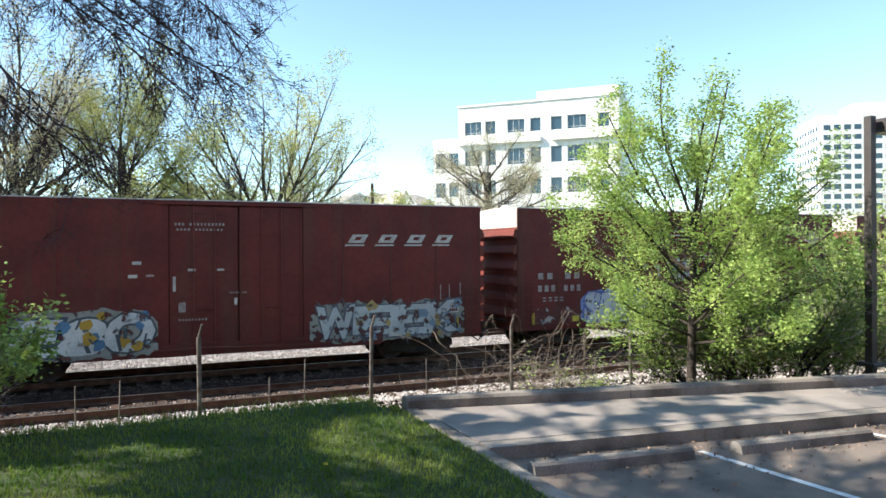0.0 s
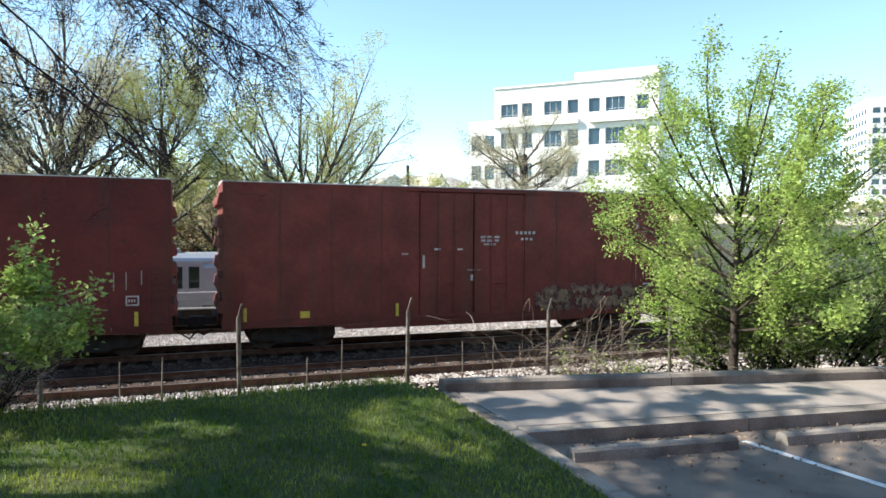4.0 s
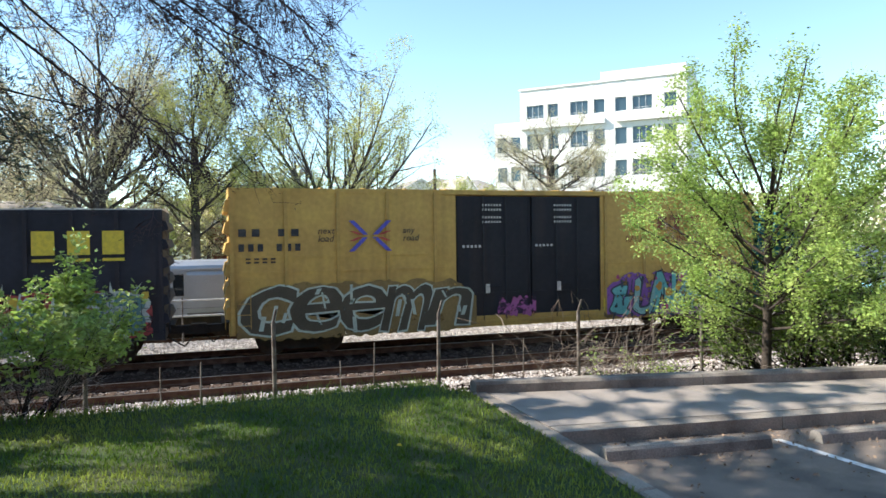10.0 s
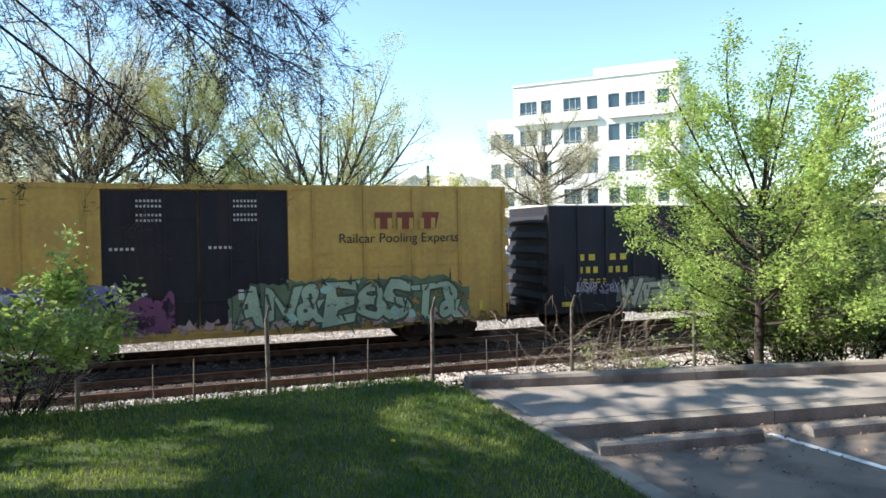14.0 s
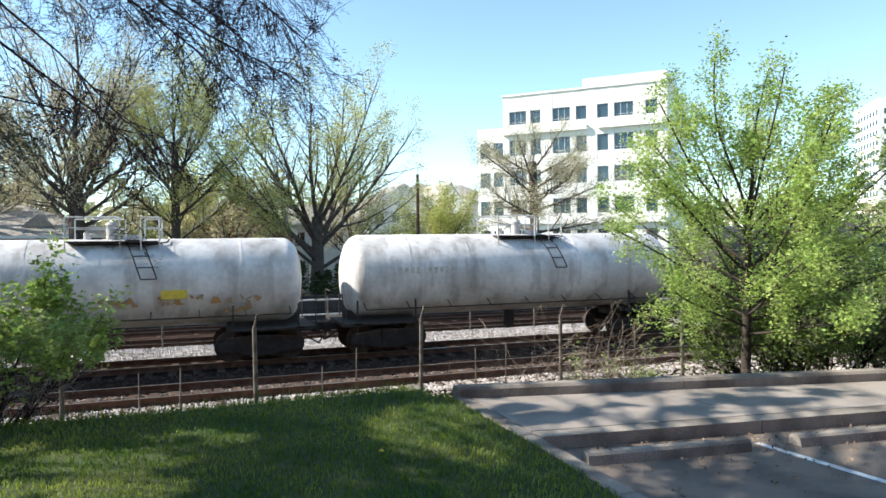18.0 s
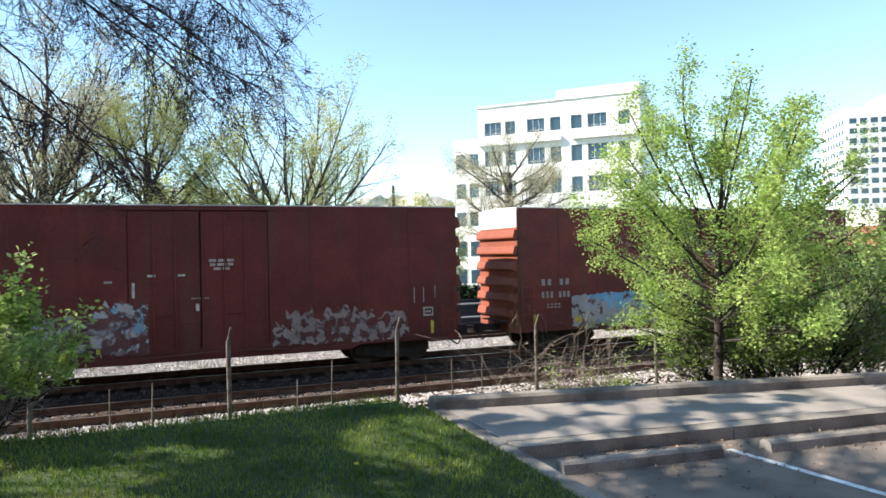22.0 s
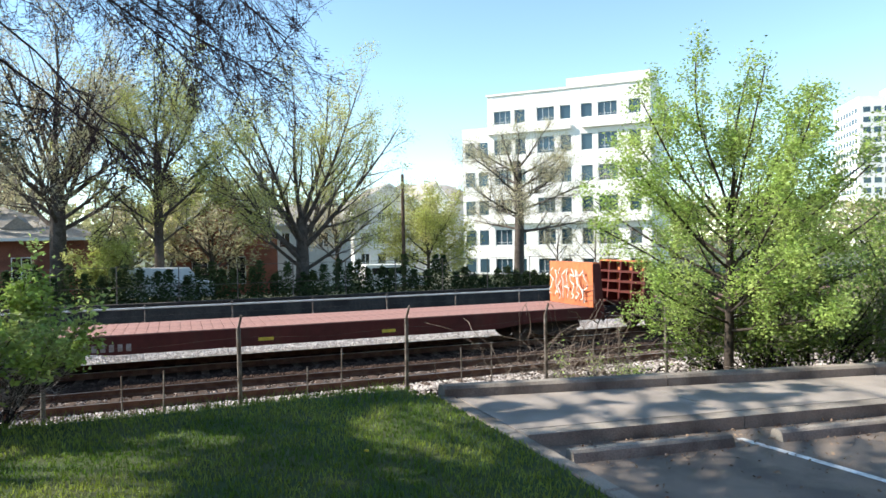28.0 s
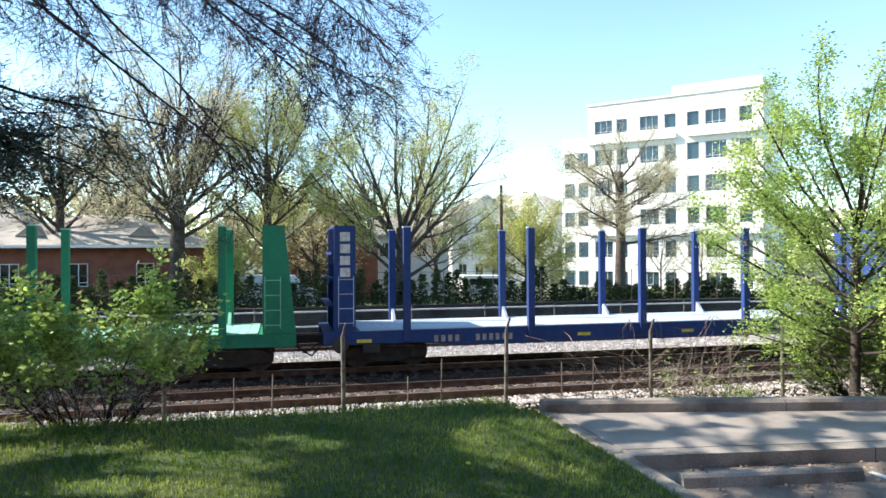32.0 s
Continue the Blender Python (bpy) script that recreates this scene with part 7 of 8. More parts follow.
def data_panel(root, x, z, m=None, y=None):
    """Three short rows of fine stencilling, narrowing downwards."""
    for k, ch in enumerate(("#### #### ####", "### ##### ###", "#### ####")):
        w = 0.05 * len(ch)
        stencil(bars(x + (0.70 - w) / 2, z - 0.12 * k, w, 0.075, NS if y is None else y, ch, 0.25), m or M_LETTER, root)


def red_box(X, L=15.9, paint=M_RED, end=M_RED2, H=5.13, label=RED_LABEL, end_top=None, panel=True, **k):
    r = boxcar(X, L, H, paint, end, paint, label, end_top=end_top, **k)
    stripes(r, L)
    d = 0.39 * L
    marks(r, (d - 0.05, 2.45, 0.13, 0.42, "#", M_LETTER), (d - 0.75, 2.88, 0.36, 0.06, "#", M_LETTERDIM), (d + 0.35, 3.02, 0.36, 0.07, "#", M_LETTER), (d + 1.15, 3.02, 0.33, 0.06, "#", M_LETTER),
          (d + 1.5, 2.35, 0.5, 0.05, "#### ##", M_LETTERDIM), (d + 1.62, 2.02, 0.16, 0.2, "#", M_LETTER),
          (L * 0.905, 1.95, 0.05, 0.5, "#", M_LETTERDIM), (L * 0.925, 1.95, 0.05, 0.5, "#", M_LETTERDIM), (L * 0.95, 2.1, 0.05, 0.4, "#", M_LETTERDIM), (L * 0.14, 1.0, 0.5, 0.2, "#", M_LETTERYEL))
    plate = part("data_plate", Build().box(L * 0.925, L * 0.925 + 0.34, NS - 0.004, NS, 1.52, 1.80), M_LETTER, r, "white framed data plate")
    part("plate_field", Build().box(L * 0.925 + 0.04, L * 0.925 + 0.30, NS - 0.008, NS - 0.0045, 1.56, 1.76), paint, plate)
    part("plate_text", bars(L * 0.925 + 0.07, 1.62, 0.2, 0.08, NS - 0.0085, "###"), M_LETTER, plate)
    if panel:
        data_panel(r, L * 0.515, 3.42)
    return r


def slant_logo(r, x, z=4.1, mat=None):
    for i in range(4):
        lg = Build()
        xx = x + i * 0.98
        lg.add([(xx + 0.10, NS, z), (xx + 0.62, NS, z), (xx + 0.78, NS, z + 0.26), (xx + 0.26, NS, z + 0.26)], [(0, 1, 2, 3)])
        hole = Build().add([(xx + 0.30, NS - 0.004, z + 0.08), (xx + 0.50, NS - 0.004, z + 0.08), (xx + 0.58, NS - 0.004, z + 0.19), (xx + 0.38, NS - 0.004, z + 0.19)], [(0, 1, 2, 3)])
        ob = part("logo_shape", lg, mat or M_LETTER, r, "slanted white logo shape")
        part("logo_gap", hole, M_RED, ob)
        part("logo_underline", Build().add([(xx, NS, z - 0.10), (xx + 0.62, NS, z - 0.10), (xx + 0.65, NS, z - 0.05), (xx + 0.03, NS, z - 0.05)], [(0, 1, 2, 3)]), mat or M_LETTER, ob)


c0 = red_box(-23.2, 15.9)
GREY, PALE, INK = (0.40, 0.43, 0.43), (0.62, 0.64, 0.63), (0.05, 0.055, 0.06)
c1 = red_box(-5.3, 15.9, end_top=M_ENDWHITE, panel=False)
slant_logo(c1, 11.15, 3.83)
marks(c1, (6.2, 4.32, 1.4, 0.08, "### ##########", M_LETTERDIM), (6.25, 4.18, 1.3, 0.06, "#### ########", M_LETTERDIM), (5.1, 3.22, 0.4, 0.09, "#", M_LETTER), (5.0, 2.85, 0.4, 0.09, "#", M_LETTER), (6.3, 1.85, 0.32, 0.28, "#", M_LETTERDIM), (6.3, 1.6, 0.8, 0.06, "#########", M_LETTERDIM))
graffiti(c1, "E8O", 2.2, 5.6, 0.72, 1.95, NS, PALE, (0.07, 0.09, 0.11), (0.30, 0.30, 0.27), 11, ((0.10, 0.22, 0.36), (0.5, 0.3, 0.04)), fat=0.06)
graffiti(c1, "WEEK", 10.2, 15.1, 0.78, 1.92, NS, (0.50, 0.54, 0.54), (0.12, 0.13, 0.15), (0.28, 0.28, 0.25), 12, ((0.2, 0.28, 0.36), (0.42, 0.30, 0.12)), wild=0.4, worn=0.38)
c2 = red_box(12.05, 15.9, end_top=M_ENDWHITE)
reporting(c2, 0.8, 2.0, M_LETTERDIM, 1.9, "## ##", "### ###")
graffiti(c2, "S1&8", 2.75, 5.5, 0.95, 2.05, NS, (0.55, 0.58, 0.66), (0.13, 0.17, 0.42), (0.26, 0.32, 0.55), 13, ((0.62, 0.64, 0.68),), fat=0.06)
graffiti(c2, "8&8S8&", 9.95, 13.8, 0.95, 1.72, NS, (0.42, 0.36, 0.33), (0.24, 0.17, 0.15), (0.38, 0.31, 0.28), 14, worn=0.40)
graffiti(c2, "&1X", 6.9, 8.2, 2.35, 3.25, NS, (0.42, 0.42, 0.52), (0.13, 0.08, 0.10), None, 15, wild=0.8, worn=0.42)
patch(c2, 0.7, 2.6, 0.95, 1.5, NS, (0.40, 0.34, 0.31), 3, 0.5)
part("logo_disc", Build().rod((14.65, NS, 4.0), (14.65, NS - 0.004, 4.0), 0.33, n=24), M_LETTERDIM, c2, "faded round emblem")
marks(c2, (7.0, 4.25, 0.55, 0.2, "##", M_LETTER), (6.7, 4.1, 1.1, 0.05, "#", M_LETTER), (6.6, 3.92, 1.3, 0.09, "### #### ###", M_LETTERDIM), (6.0, 3.2, 0.38, 0.13, "#", M_LETTER), (6.0, 2.85, 0.38, 0.13, "#", M_LETTER), (5.5, 2.8, 0.13, 0.5, "#", M_LETTERDIM))
c3 = red_box(29.59, 15.9, end_top=M_ENDWHITE, paint=M_RED2)
reporting(c3, 0.75, 1.9, M_LETTERDIM, 1.25)
wedge(c3, [(0.3, 0.78), (2.6, 0.78), (1.9, 2.0), (1.2, 1.35)], NS, (0.09, 0.30, 0.55))
wedge(c3, [(6.6, 0.8), (7.9, 0.8), (7.0, 1.55), (6.7, 1.95)], NS, (0.09, 0.30, 0.55))
wedge(c3, [(8.5, 0.8), (9.7, 0.8), (9.7, 2.0), (9.2, 2.0)], NS, (0.09, 0.30, 0.55))
wedge(c3, [(13.9, 0.8), (15.6, 0.85), (14.9, 1.3), (14.6, 1.95), (14.0, 1.95)], NS, (0.09, 0.30, 0.55))
patch(c3, 0.2, 0.75, 0.9, 1.75, NS, (0.50, 0.30, 0.05), 5)
graffiti(c3, "NEEMU", 1.9, 6.75, 0.85, 2.1, NS, (0.72, 0.66, 0.66), (0.30, 0.045, 0.06), (0.40, 0.09, 0.10), 16, ((0.58, 0.30, 0.34),), fat=0.06, rim=0.03, worn=0.26, glow=0.05)
graffiti(c3, "CZORK", 9.6, 14.1, 0.85, 2.0, NS, (0.72, 0.64, 0.66), (0.30, 0.07, 0.10), (0.52, 0.24, 0.30), 17, fat=0.06, rim=0.03, worn=0.26, glow=0.05)
c4 = red_box(47.36, 15.9, end_top=M_ENDWHITE, paint=M_RED2)
reporting(c4, 0.85, 1.9, M_LETTERDIM, 1.3)
wedge(c4, [(1.7, 0.8), (2.7, 0.8), (2.9, 2.0), (2.4, 1.7)], NS, (0.50, 0.24, 0.34))
wedge(c4, [(5.7, 0.8), (6.45, 0.85), (6.0, 1.8), (5.6, 2.0)], NS, (0.50, 0.24, 0.34))
graffiti(c4, "GAPS", 2.5, 5.9, 0.85, 2.15, NS, [(0.20, 0.42, 0.72), (0.20, 0.42, 0.72), (0.20, 0.42, 0.72), (0.62, 0.68, 0.70)], (0.05, 0.07, 0.16), (0.46, 0.12, 0.17), 18, ((0.55, 0.6, 0.66),), fat=0.065, rim=0.03, worn=0.26, glow=0.1)
patch(c4, 6.8, 8.95, 0.78, 1.75, NS, (0.52, 0.52, 0.52), 7, 0.36, top=0.16)
graffiti(c4, "W", 7.3, 8.7, 1.0, 2.15, NS - 0.004, PALE, INK, None, 19, fat=0.05)
graffiti(c4, "XEXE8&T", 9.5, 15.0, 0.82, 2.05, NS, (0.56, 0.57, 0.53), (0.05, 0.05, 0.05), (0.28, 0.26, 0.22), 20, ((0.45, 0.42, 0.2),), wild=0.9, fat=0.03)
c5 = red_box(65.0, 15.6, end_top=M_ENDWHITE)
graffiti(c5, "&8X&S", 3, 8, 0.95, 1.9, NS, (0.45, 0.3, 0.26), (0.1, 0.07, 0.08), (0.25, 0.12, 0.1), 21)
c6 = red_box(82.0, 15.74, paint=M_RED2)
marks(c6, (9.4, 3.55, 0.8, 0.1, "#####", M_LETTER), (9.6, 3.35, 0.5, 0.08, "###", M_LETTER))
graffiti(c6, "S&8X&8S", 10.3, 14.8, 0.95, 1.75, NS, (0.27, 0.18, 0.11), (0.15, 0.09, 0.07), (0.19, 0.10, 0.08), 22, worn=0.42)


def hopper_logo(r, x, z, y=-1.6):
    """A bracketed mark, drawn as plain dark shapes."""
    for s, xx in ((1, x), (-1, x + 2.5)):
        b = Build().box(min(xx, xx + s * 0.08), max(xx, xx + s * 0.08), y - 0.004, y, z - 0.35, z + 0.45).box(min(xx, xx + s * 0.22), max(xx, xx + s * 0.22), y - 0.004, y, z + 0.37, z + 0.45).box(min(xx, xx + s * 0.22), max(xx, xx + s * 0.22), y - 0.004, y, z - 0.35, z - 0.27)
        part("logo_bracket", b, M_LETTERDARK, r, "dark logo bracket")
    for i in range(3):
        xx = x + 0.55 + i * 0.5
        part("logo_shape", Build().box(xx, xx + 0.38, y - 0.004, y, z - 0.15, z + 0.25), M_LETTERDARK, r, "dark block of a logo")
    for xx in (x + 0.25, x + 0.45, x + 1.9, x + 2.1):
        part("logo_shape", Build().box(xx, xx + 0.12, y - 0.004, y, z - 0.52, z - 0.40), M_LETTERDARK, r, "dark block of a logo")


def hop_marks(r, x, z, m=None, y=-1.6):
    m = m or M_LETTERDARK
    for dz, ch, h in ((0.42, "####", 0.19), (0.08, "######", 0.19)):
        stencil(bars(x, z + dz, len(ch) * 0.2, h, y, ch), m, r)
    for xx in (x + 3.0, x + 5.2, x + 6.6):
        stencil(bars(xx, z - 0.15, 0.5, 0.16, y, "###"), m, r)


CR_LABEL = "cream two-bay covered hopper with rounded sides and roof hatches"
h1 = hopper(99.0, 11.75, 4.66, M_CREAM, CR_LABEL)
hopper_logo(h1, 7.7, 3.2); hop_marks(h1, 1.7, 1.85)
h2 = hopper(111.6, 11.85, 4.66, M_GREYHOP, "light grey two-bay covered hopper with rounded sides")
hop_marks(h2, 2.4, 2.1)
h3 = hopper(124.7, 11.55, 4.66, M_CREAM, "cream covered hopper with rust stains from the roof", roof_paint=M_BEIGE)
hop_marks(h3, 2.2, 2.1)
for k, (a, c, lo) in enumerate(((7.9, 9.3, 3.45), (8.7, 10.3, 3.0), (9.6, 11.0, 3.3))):
    patch(h3, a, c, lo, 3.92, -1.596, (0.40, 0.23, 0.10), 20 + k, 0.46, "rust_patch", "brown rust stain from the roof", top=0.04, bottom=0.28)
patch(h3, 1.3, 11.0, 1.3, 1.75, -1.594, (0.50, 0.37, 0.24), 25, 0.52, "rust_patch", "thin rust film along the lower side", top=0.2)
h4 = hopper(137.15, 11.85, 4.66, M_CREAM, CR_LABEL)
hopper_logo(h4, 7.85, 3.2); hop_marks(h4, 1.7, 1.9)
h5 = hopper(149.9, 12.1, 4.66, M_WHITEHOP, "pale grey two-bay covered hopper with rounded sides")
hop_marks(h5, 2.3, 2.2)
h6 = hopper(163.3, 18.78, 4.72, M_WHITEHOP, "long white four-bay covered hopper with smooth rounded sides", bays=4, hatch_n=9, sill=1.15, lift=0.36, open_ends=1.1)
hop_marks(h6, 2.3, 2.3)
part("stripe", Build().box(16.0, 16.12, -1.612, -1.6, 1.6, 2.5), M_LETTERYEL, h6)

b7 = boxcar(183.62, 15.75, 4.52, M_BLACKCAR, M_BLACKCAR, M_BLACKCAR, "dark navy boxcar with a bright graffiti band", ribs=14)
reporting(b7, 0.95, 2.1, M_LETTERYEL, 2.4)
YB7 = NS - 0.03
patch(b7, 6.3, 10.4, 1.5, 2.2, YB7, (0.30, 0.06, 0.08), 4, 0.42, top=0.15)
graffiti(b7, "UKOE", 1.1, 5.2, 0.88, 2.1, YB7, (0.38, 0.46, 0.10), (0.46, 0.52, 0.40), (0.12, 0.26, 0.24), 31, ((0.10, 0.30, 0.42), (0.55, 0.42, 0.05)), wild=0.5)
graffiti(b7, "3HOW", 5.4, 10.4, 0.85, 2.1, YB7, [(0.14, 0.42, 0.62), (0.55, 0.45, 0.60), (0.22, 0.48, 0.64), (0.52, 0.40, 0.56)], (0.05, 0.05, 0.08), (0.20, 0.10, 0.14), 32, ((0.5, 0.12, 0.12), (0.12, 0.32, 0.5)), fat=0.05)
graffiti(b7, "RAE3", 10.7, 15.3, 0.9, 2.15, YB7, [(0.07, 0.17, 0.15), (0.10, 0.20, 0.20)], (0.42, 0.46, 0.44), (0.30, 0.05, 0.05), 33, ((0.5, 0.35, 0.05),), fat=0.05, wild=0.3)
for i in range(3):
    part("logo_shape", Build().box(12.5 + i * 0.86, 13.05 + i * 0.86, NS - 0.04, NS - 0.03, 3.2, 3.85), M_LETTERYEL, b7, "yellow logo shape")
    part("logo_underline", Build().box(12.5 + i * 0.86, 13.05 + i * 0.86, NS - 0.04, NS - 0.03, 3.02, 3.1), M_LETTERYEL, b7, "yellow bar under a logo")
marks(b7, (5.5, 3.0, 0.6, 0.1, "####", M_LETTER), (7.2, 2.95, 0.5, 0.1, "###", M_LETTER), (5.7, 2.2, 0.5, 0.1, "###", M_LETTER))


def yellow_box(X, L, g1, g2, slogan="RAILCAR POOLING EXPERTS", ink=None, at=13.3, tall=0.22, doors=(0.372, 0.655), logo=(3.5, 3.15, 1.35, 0.95), mark_z=3.1):
    """logo: x, z, width and height of the crossed emblem; mark_z: height of the dark stencils at the end."""
    r = boxcar(X, L, 5.13, M_YELLOW, M_YELLOW, M_BLACKDOOR, "long yellow boxcar with wide black plug doors and graffiti", doors=doors, ribs=12, roof_paint=M_YELLOW)
    y = NS - 0.03
    stripes(r, L)
    # crossed emblem: two open angles, point to point, each a pair of red and blue bars
    lx, lz, lw, lh = logo
    blue, red = spray((0.10, 0.10, 0.46), 0.25), spray((0.42, 0.06, 0.05), 0.25)
    t = 0.12 * lw
    for side in (0, 1):
        for up in (0, 1):
            sx = lambda u: lx + (u if side == 0 else lw - u)
            sz = lambda v: lz + (v if up == 0 else lh - v)
            for inner, mat in ((0.0, blue), (0.19 * lw, red)):
                top = 0.5 * lw - 0.05 * lw - inner * 0.6
                shape = [(sx(inner * 0.0), sz(inner * 1.25)), (sx(t), sz(inner * 1.25)), (sx(top), sz(lh * 0.46)), (sx(top - t), sz(lh * 0.46))]
                part("logo_shape", Build().add([(px, y - 0.002 - 0.001 * (inner > 0), pz) for px, pz in shape], [(0, 1, 2, 3)]), mat, r, "bar of a crossed red and blue emblem")
    for text, x, z in (("next", lx - 0.95, lz + lh * 0.58), ("load", lx - 0.95, lz + lh * 0.58 - 0.24), ("any", lx + lw + 0.35, lz + lh * 0.58), ("road", lx + lw + 0.35, lz + lh * 0.58 - 0.24)):
        words(text, x, z, 0.2, y - 0.003, M_LETTERDARK, r, "slogan", "small dark slogan lettering", shear=0.2)
    reporting(r, 0.25, mark_z, M_LETTERDARK, 1.9 if mark_z > 3 else 1.5)
    # road grime along the foot of the side
    patch(r, 0.15, doors[0] * L - 0.1, 0.66, 1.0, y + 0.0012, (0.19, 0.115, 0.045), int(X), 0.44, "grime", "brown road grime along the foot of the side", top=0.22)
    patch(r, doors[1] * L + 0.1, L - 0.15, 0.66, 0.95, y + 0.0012, (0.19, 0.115, 0.045), int(X) + 3, 0.44, "grime", "brown road grime along the foot of the side", top=0.22)
    # raised rails that frame the side panels
    for za in (2.55, 3.0):
        for x0, x1 in ((0.1, doors[0] * L - 0.15), (doors[1] * L + 0.15, L - 0.1)):
            part("belt_rail", Build().box(x0, x1, -1.575, -1.552, za, za + 0.05), M_YELLOW, r)
    for x, lean in ((14.45, 0.0), (15.15, 0.0), (15.88, 0.12)):
        block = Build().add([(x, y - 0.002, 3.72), (x + 0.56, y - 0.002, 3.72), (x + 0.56 + lean, y - 0.002, 4.24), (x + lean, y - 0.002, 4.24)], [(0, 1, 2, 3)])
        ob = part("logo_shape", block, M_LETTERRED, r, "maroon block of a logo")
        for gx in (0.02, 0.40):
            part("logo_gap", Build().add([(x + gx, y - 0.006, 3.72), (x + gx + 0.14, y - 0.006, 3.72), (x + gx + 0.14, y - 0.006, 4.06), (x + gx, y - 0.006, 4.06)], [(0, 1, 2, 3)]), M_YELLOW, ob)
    words(slogan, at, 3.3, tall, y - 0.003, ink or M_LETTERRED, r, "slogan", "maroon slogan lettering")
    d0 = doors[0] * L
    for x in (d0 + 0.9, d0 + 3.5):
        for z in (4.55, 4.4, 4.15, 4.0):
            stencil(bars(x, z, 0.7, 0.07, y, "#######"), M_LETTER, r)
    for x in (d0 + 1.0, d0 + 3.6):
        stencil(bars(x, 1.7, 0.26, 0.3, y, "#"), M_LETTER, r)
        stencil(bars(x - 0.8, 3.2, 0.7, 0.08, y, "#####"), M_LETTER, r)
    for text, a, c, z0, z1, fill, edge, halo, seed, acc, k in (g1, g2):
        graffiti(r, text, a, c, z0, z1, y, fill, edge, halo, seed, acc, **k)
    return r


y8 = yellow_box(201.18, 18.82, ("ceemn", 0.35, 7.5, 0.62, 2.15, (0.075, 0.062, 0.042), (0.46, 0.52, 0.44), (0.24, 0.155, 0.055), 41, (), dict(fat=0.012, rim=0.02, worn=0.24, lean=0.22)),
                ("&UN8US", 12.7, 18.2, 0.72, 2.15, [(0.16, 0.46, 0.44), (0.30, 0.50, 0.46)], (0.05, 0.06, 0.08), (0.26, 0.10, 0.34), 42, ((0.6, 0.3, 0.06), (0.5, 0.1, 0.2)), dict(wild=0.8, fat=0.035)))
patch(y8, 8.4, 9.8, 0.9, 1.5, NS - 0.05, (0.36, 0.10, 0.26), 6, 0.45, top=0.2)


def stake_flat(X, L, paint, deck_paint, label, **k):
    r = bulkhead_flat(X, L, paint, deck_paint, label, **k)
    reporting_flat(r, 3.4)
    return r


def reporting_flat(r, x, z=0.82):
    stencil(bars(x, z, 0.9, 0.2, -1.525, "####"), M_LETTERDIM, r)
    stencil(bars(x + 1.35, z, 1.3, 0.2, -1.525, "######"), M_LETTERDIM, r)
    for xx in (1.0, 8.2, 12.0):
        part("reflector", Build().box(xx, xx + 0.45, -1.527, -1.523, z + 0.04, z + 0.14), M_LETTERYEL, r, "yellow reflective strip")


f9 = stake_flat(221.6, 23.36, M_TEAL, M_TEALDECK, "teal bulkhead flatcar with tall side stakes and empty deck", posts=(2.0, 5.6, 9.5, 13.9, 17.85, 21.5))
f10 = stake_flat(246.3, 23.54, M_BROWNFLAT, M_DECKWOOD, "rusty brown bulkhead flatcar with tall stakes and empty deck", posts=(2.6, 6.65, 9.95, 14.0, 17.3, 21.1))
y11 = yellow_box(271.54, 18.88, ("SIN", 2.4, 5.6, 0.8, 2.2, (0.09, 0.07, 0.17), (0.60, 0.58, 0.68), (0.13, 0.10, 0.28), 43, ((0.35, 0.36, 0.55),), dict(fat=0.08, rim=0.022, worn=0.28)),
                 ("AN&E8ST&", 10.2, 17.4, 0.85, 2.15, (0.36, 0.46, 0.33), (0.06, 0.09, 0.06), (0.12, 0.17, 0.10), 44, ((0.35, 0.55, 0.48),), dict(wild=0.7, fat=0.035, worn=0.30)),
                 slogan="Railcar Pooling Experts", ink=M_LETTERDARK, at=13.3, tall=0.30, doors=(0.357, 0.625), logo=(1.6, 3.24, 1.65, 1.3), mark_z=2.2)
patch(y11, 5.6, 7.3, 0.8, 2.25, NS - 0.032, (0.20, 0.17, 0.42), 8, 0.36, top=0.14)
patch(y11, 6.3, 8.6, 0.85, 1.9, NS - 0.052, (0.17, 0.06, 0.13), 9, 0.40, top=0.2)
patch(y11, 7.3, 17.5, 0.78, 1.1, NS - 0.031, (0.44, 0.30, 0.26), 12, 0.42, top=0.12)


b12 = boxcar(292.0, 15.8, 4.52, M_BLACKCAR, M_BLACKCAR, M_BLACKCAR, "dark navy boxcar with pale green graffiti", ribs=14)
reporting(b12, 1.15, 2.0, M_LETTERYEL, 2.1)
graffiti(b12, "WEEK", 2.8, 6.2, 0.85, 1.85, NS - 0.03, (0.50, 0.50, 0.36), (0.10, 0.10, 0.08), (0.16, 0.17, 0.15), 45, fat=0.055, wild=0.3)
graffiti(b12, "SHOT!", 10.0, 13.1, 1.15, 2.0, NS - 0.03, (0.55, 0.52, 0.38), (0.10, 0.10, 0.09), None, 46, fat=0.06)
graffiti(b12, "&8S&8", 1.05, 1.85, 1.45, 1.8, NS - 0.03, (0.45, 0.42, 0.5), (0.2, 0.2, 0.24), None, 47, fat=0.01, rim=0.01, wild=0.6)
graffiti(b12, "S&8X", 2.0, 2.75, 1.4, 1.75, NS - 0.03, (0.42, 0.38, 0.48), (0.2, 0.18, 0.24), None, 48, fat=0.01, rim=0.01, wild=0.6)
graffiti(b12, "&S8X&8", 6.7, 9.0, 1.3, 1.85, NS - 0.03, (0.17, 0.17, 0.18), (0.06, 0.06, 0.07), None, 49, fat=0.02, wild=0.6)
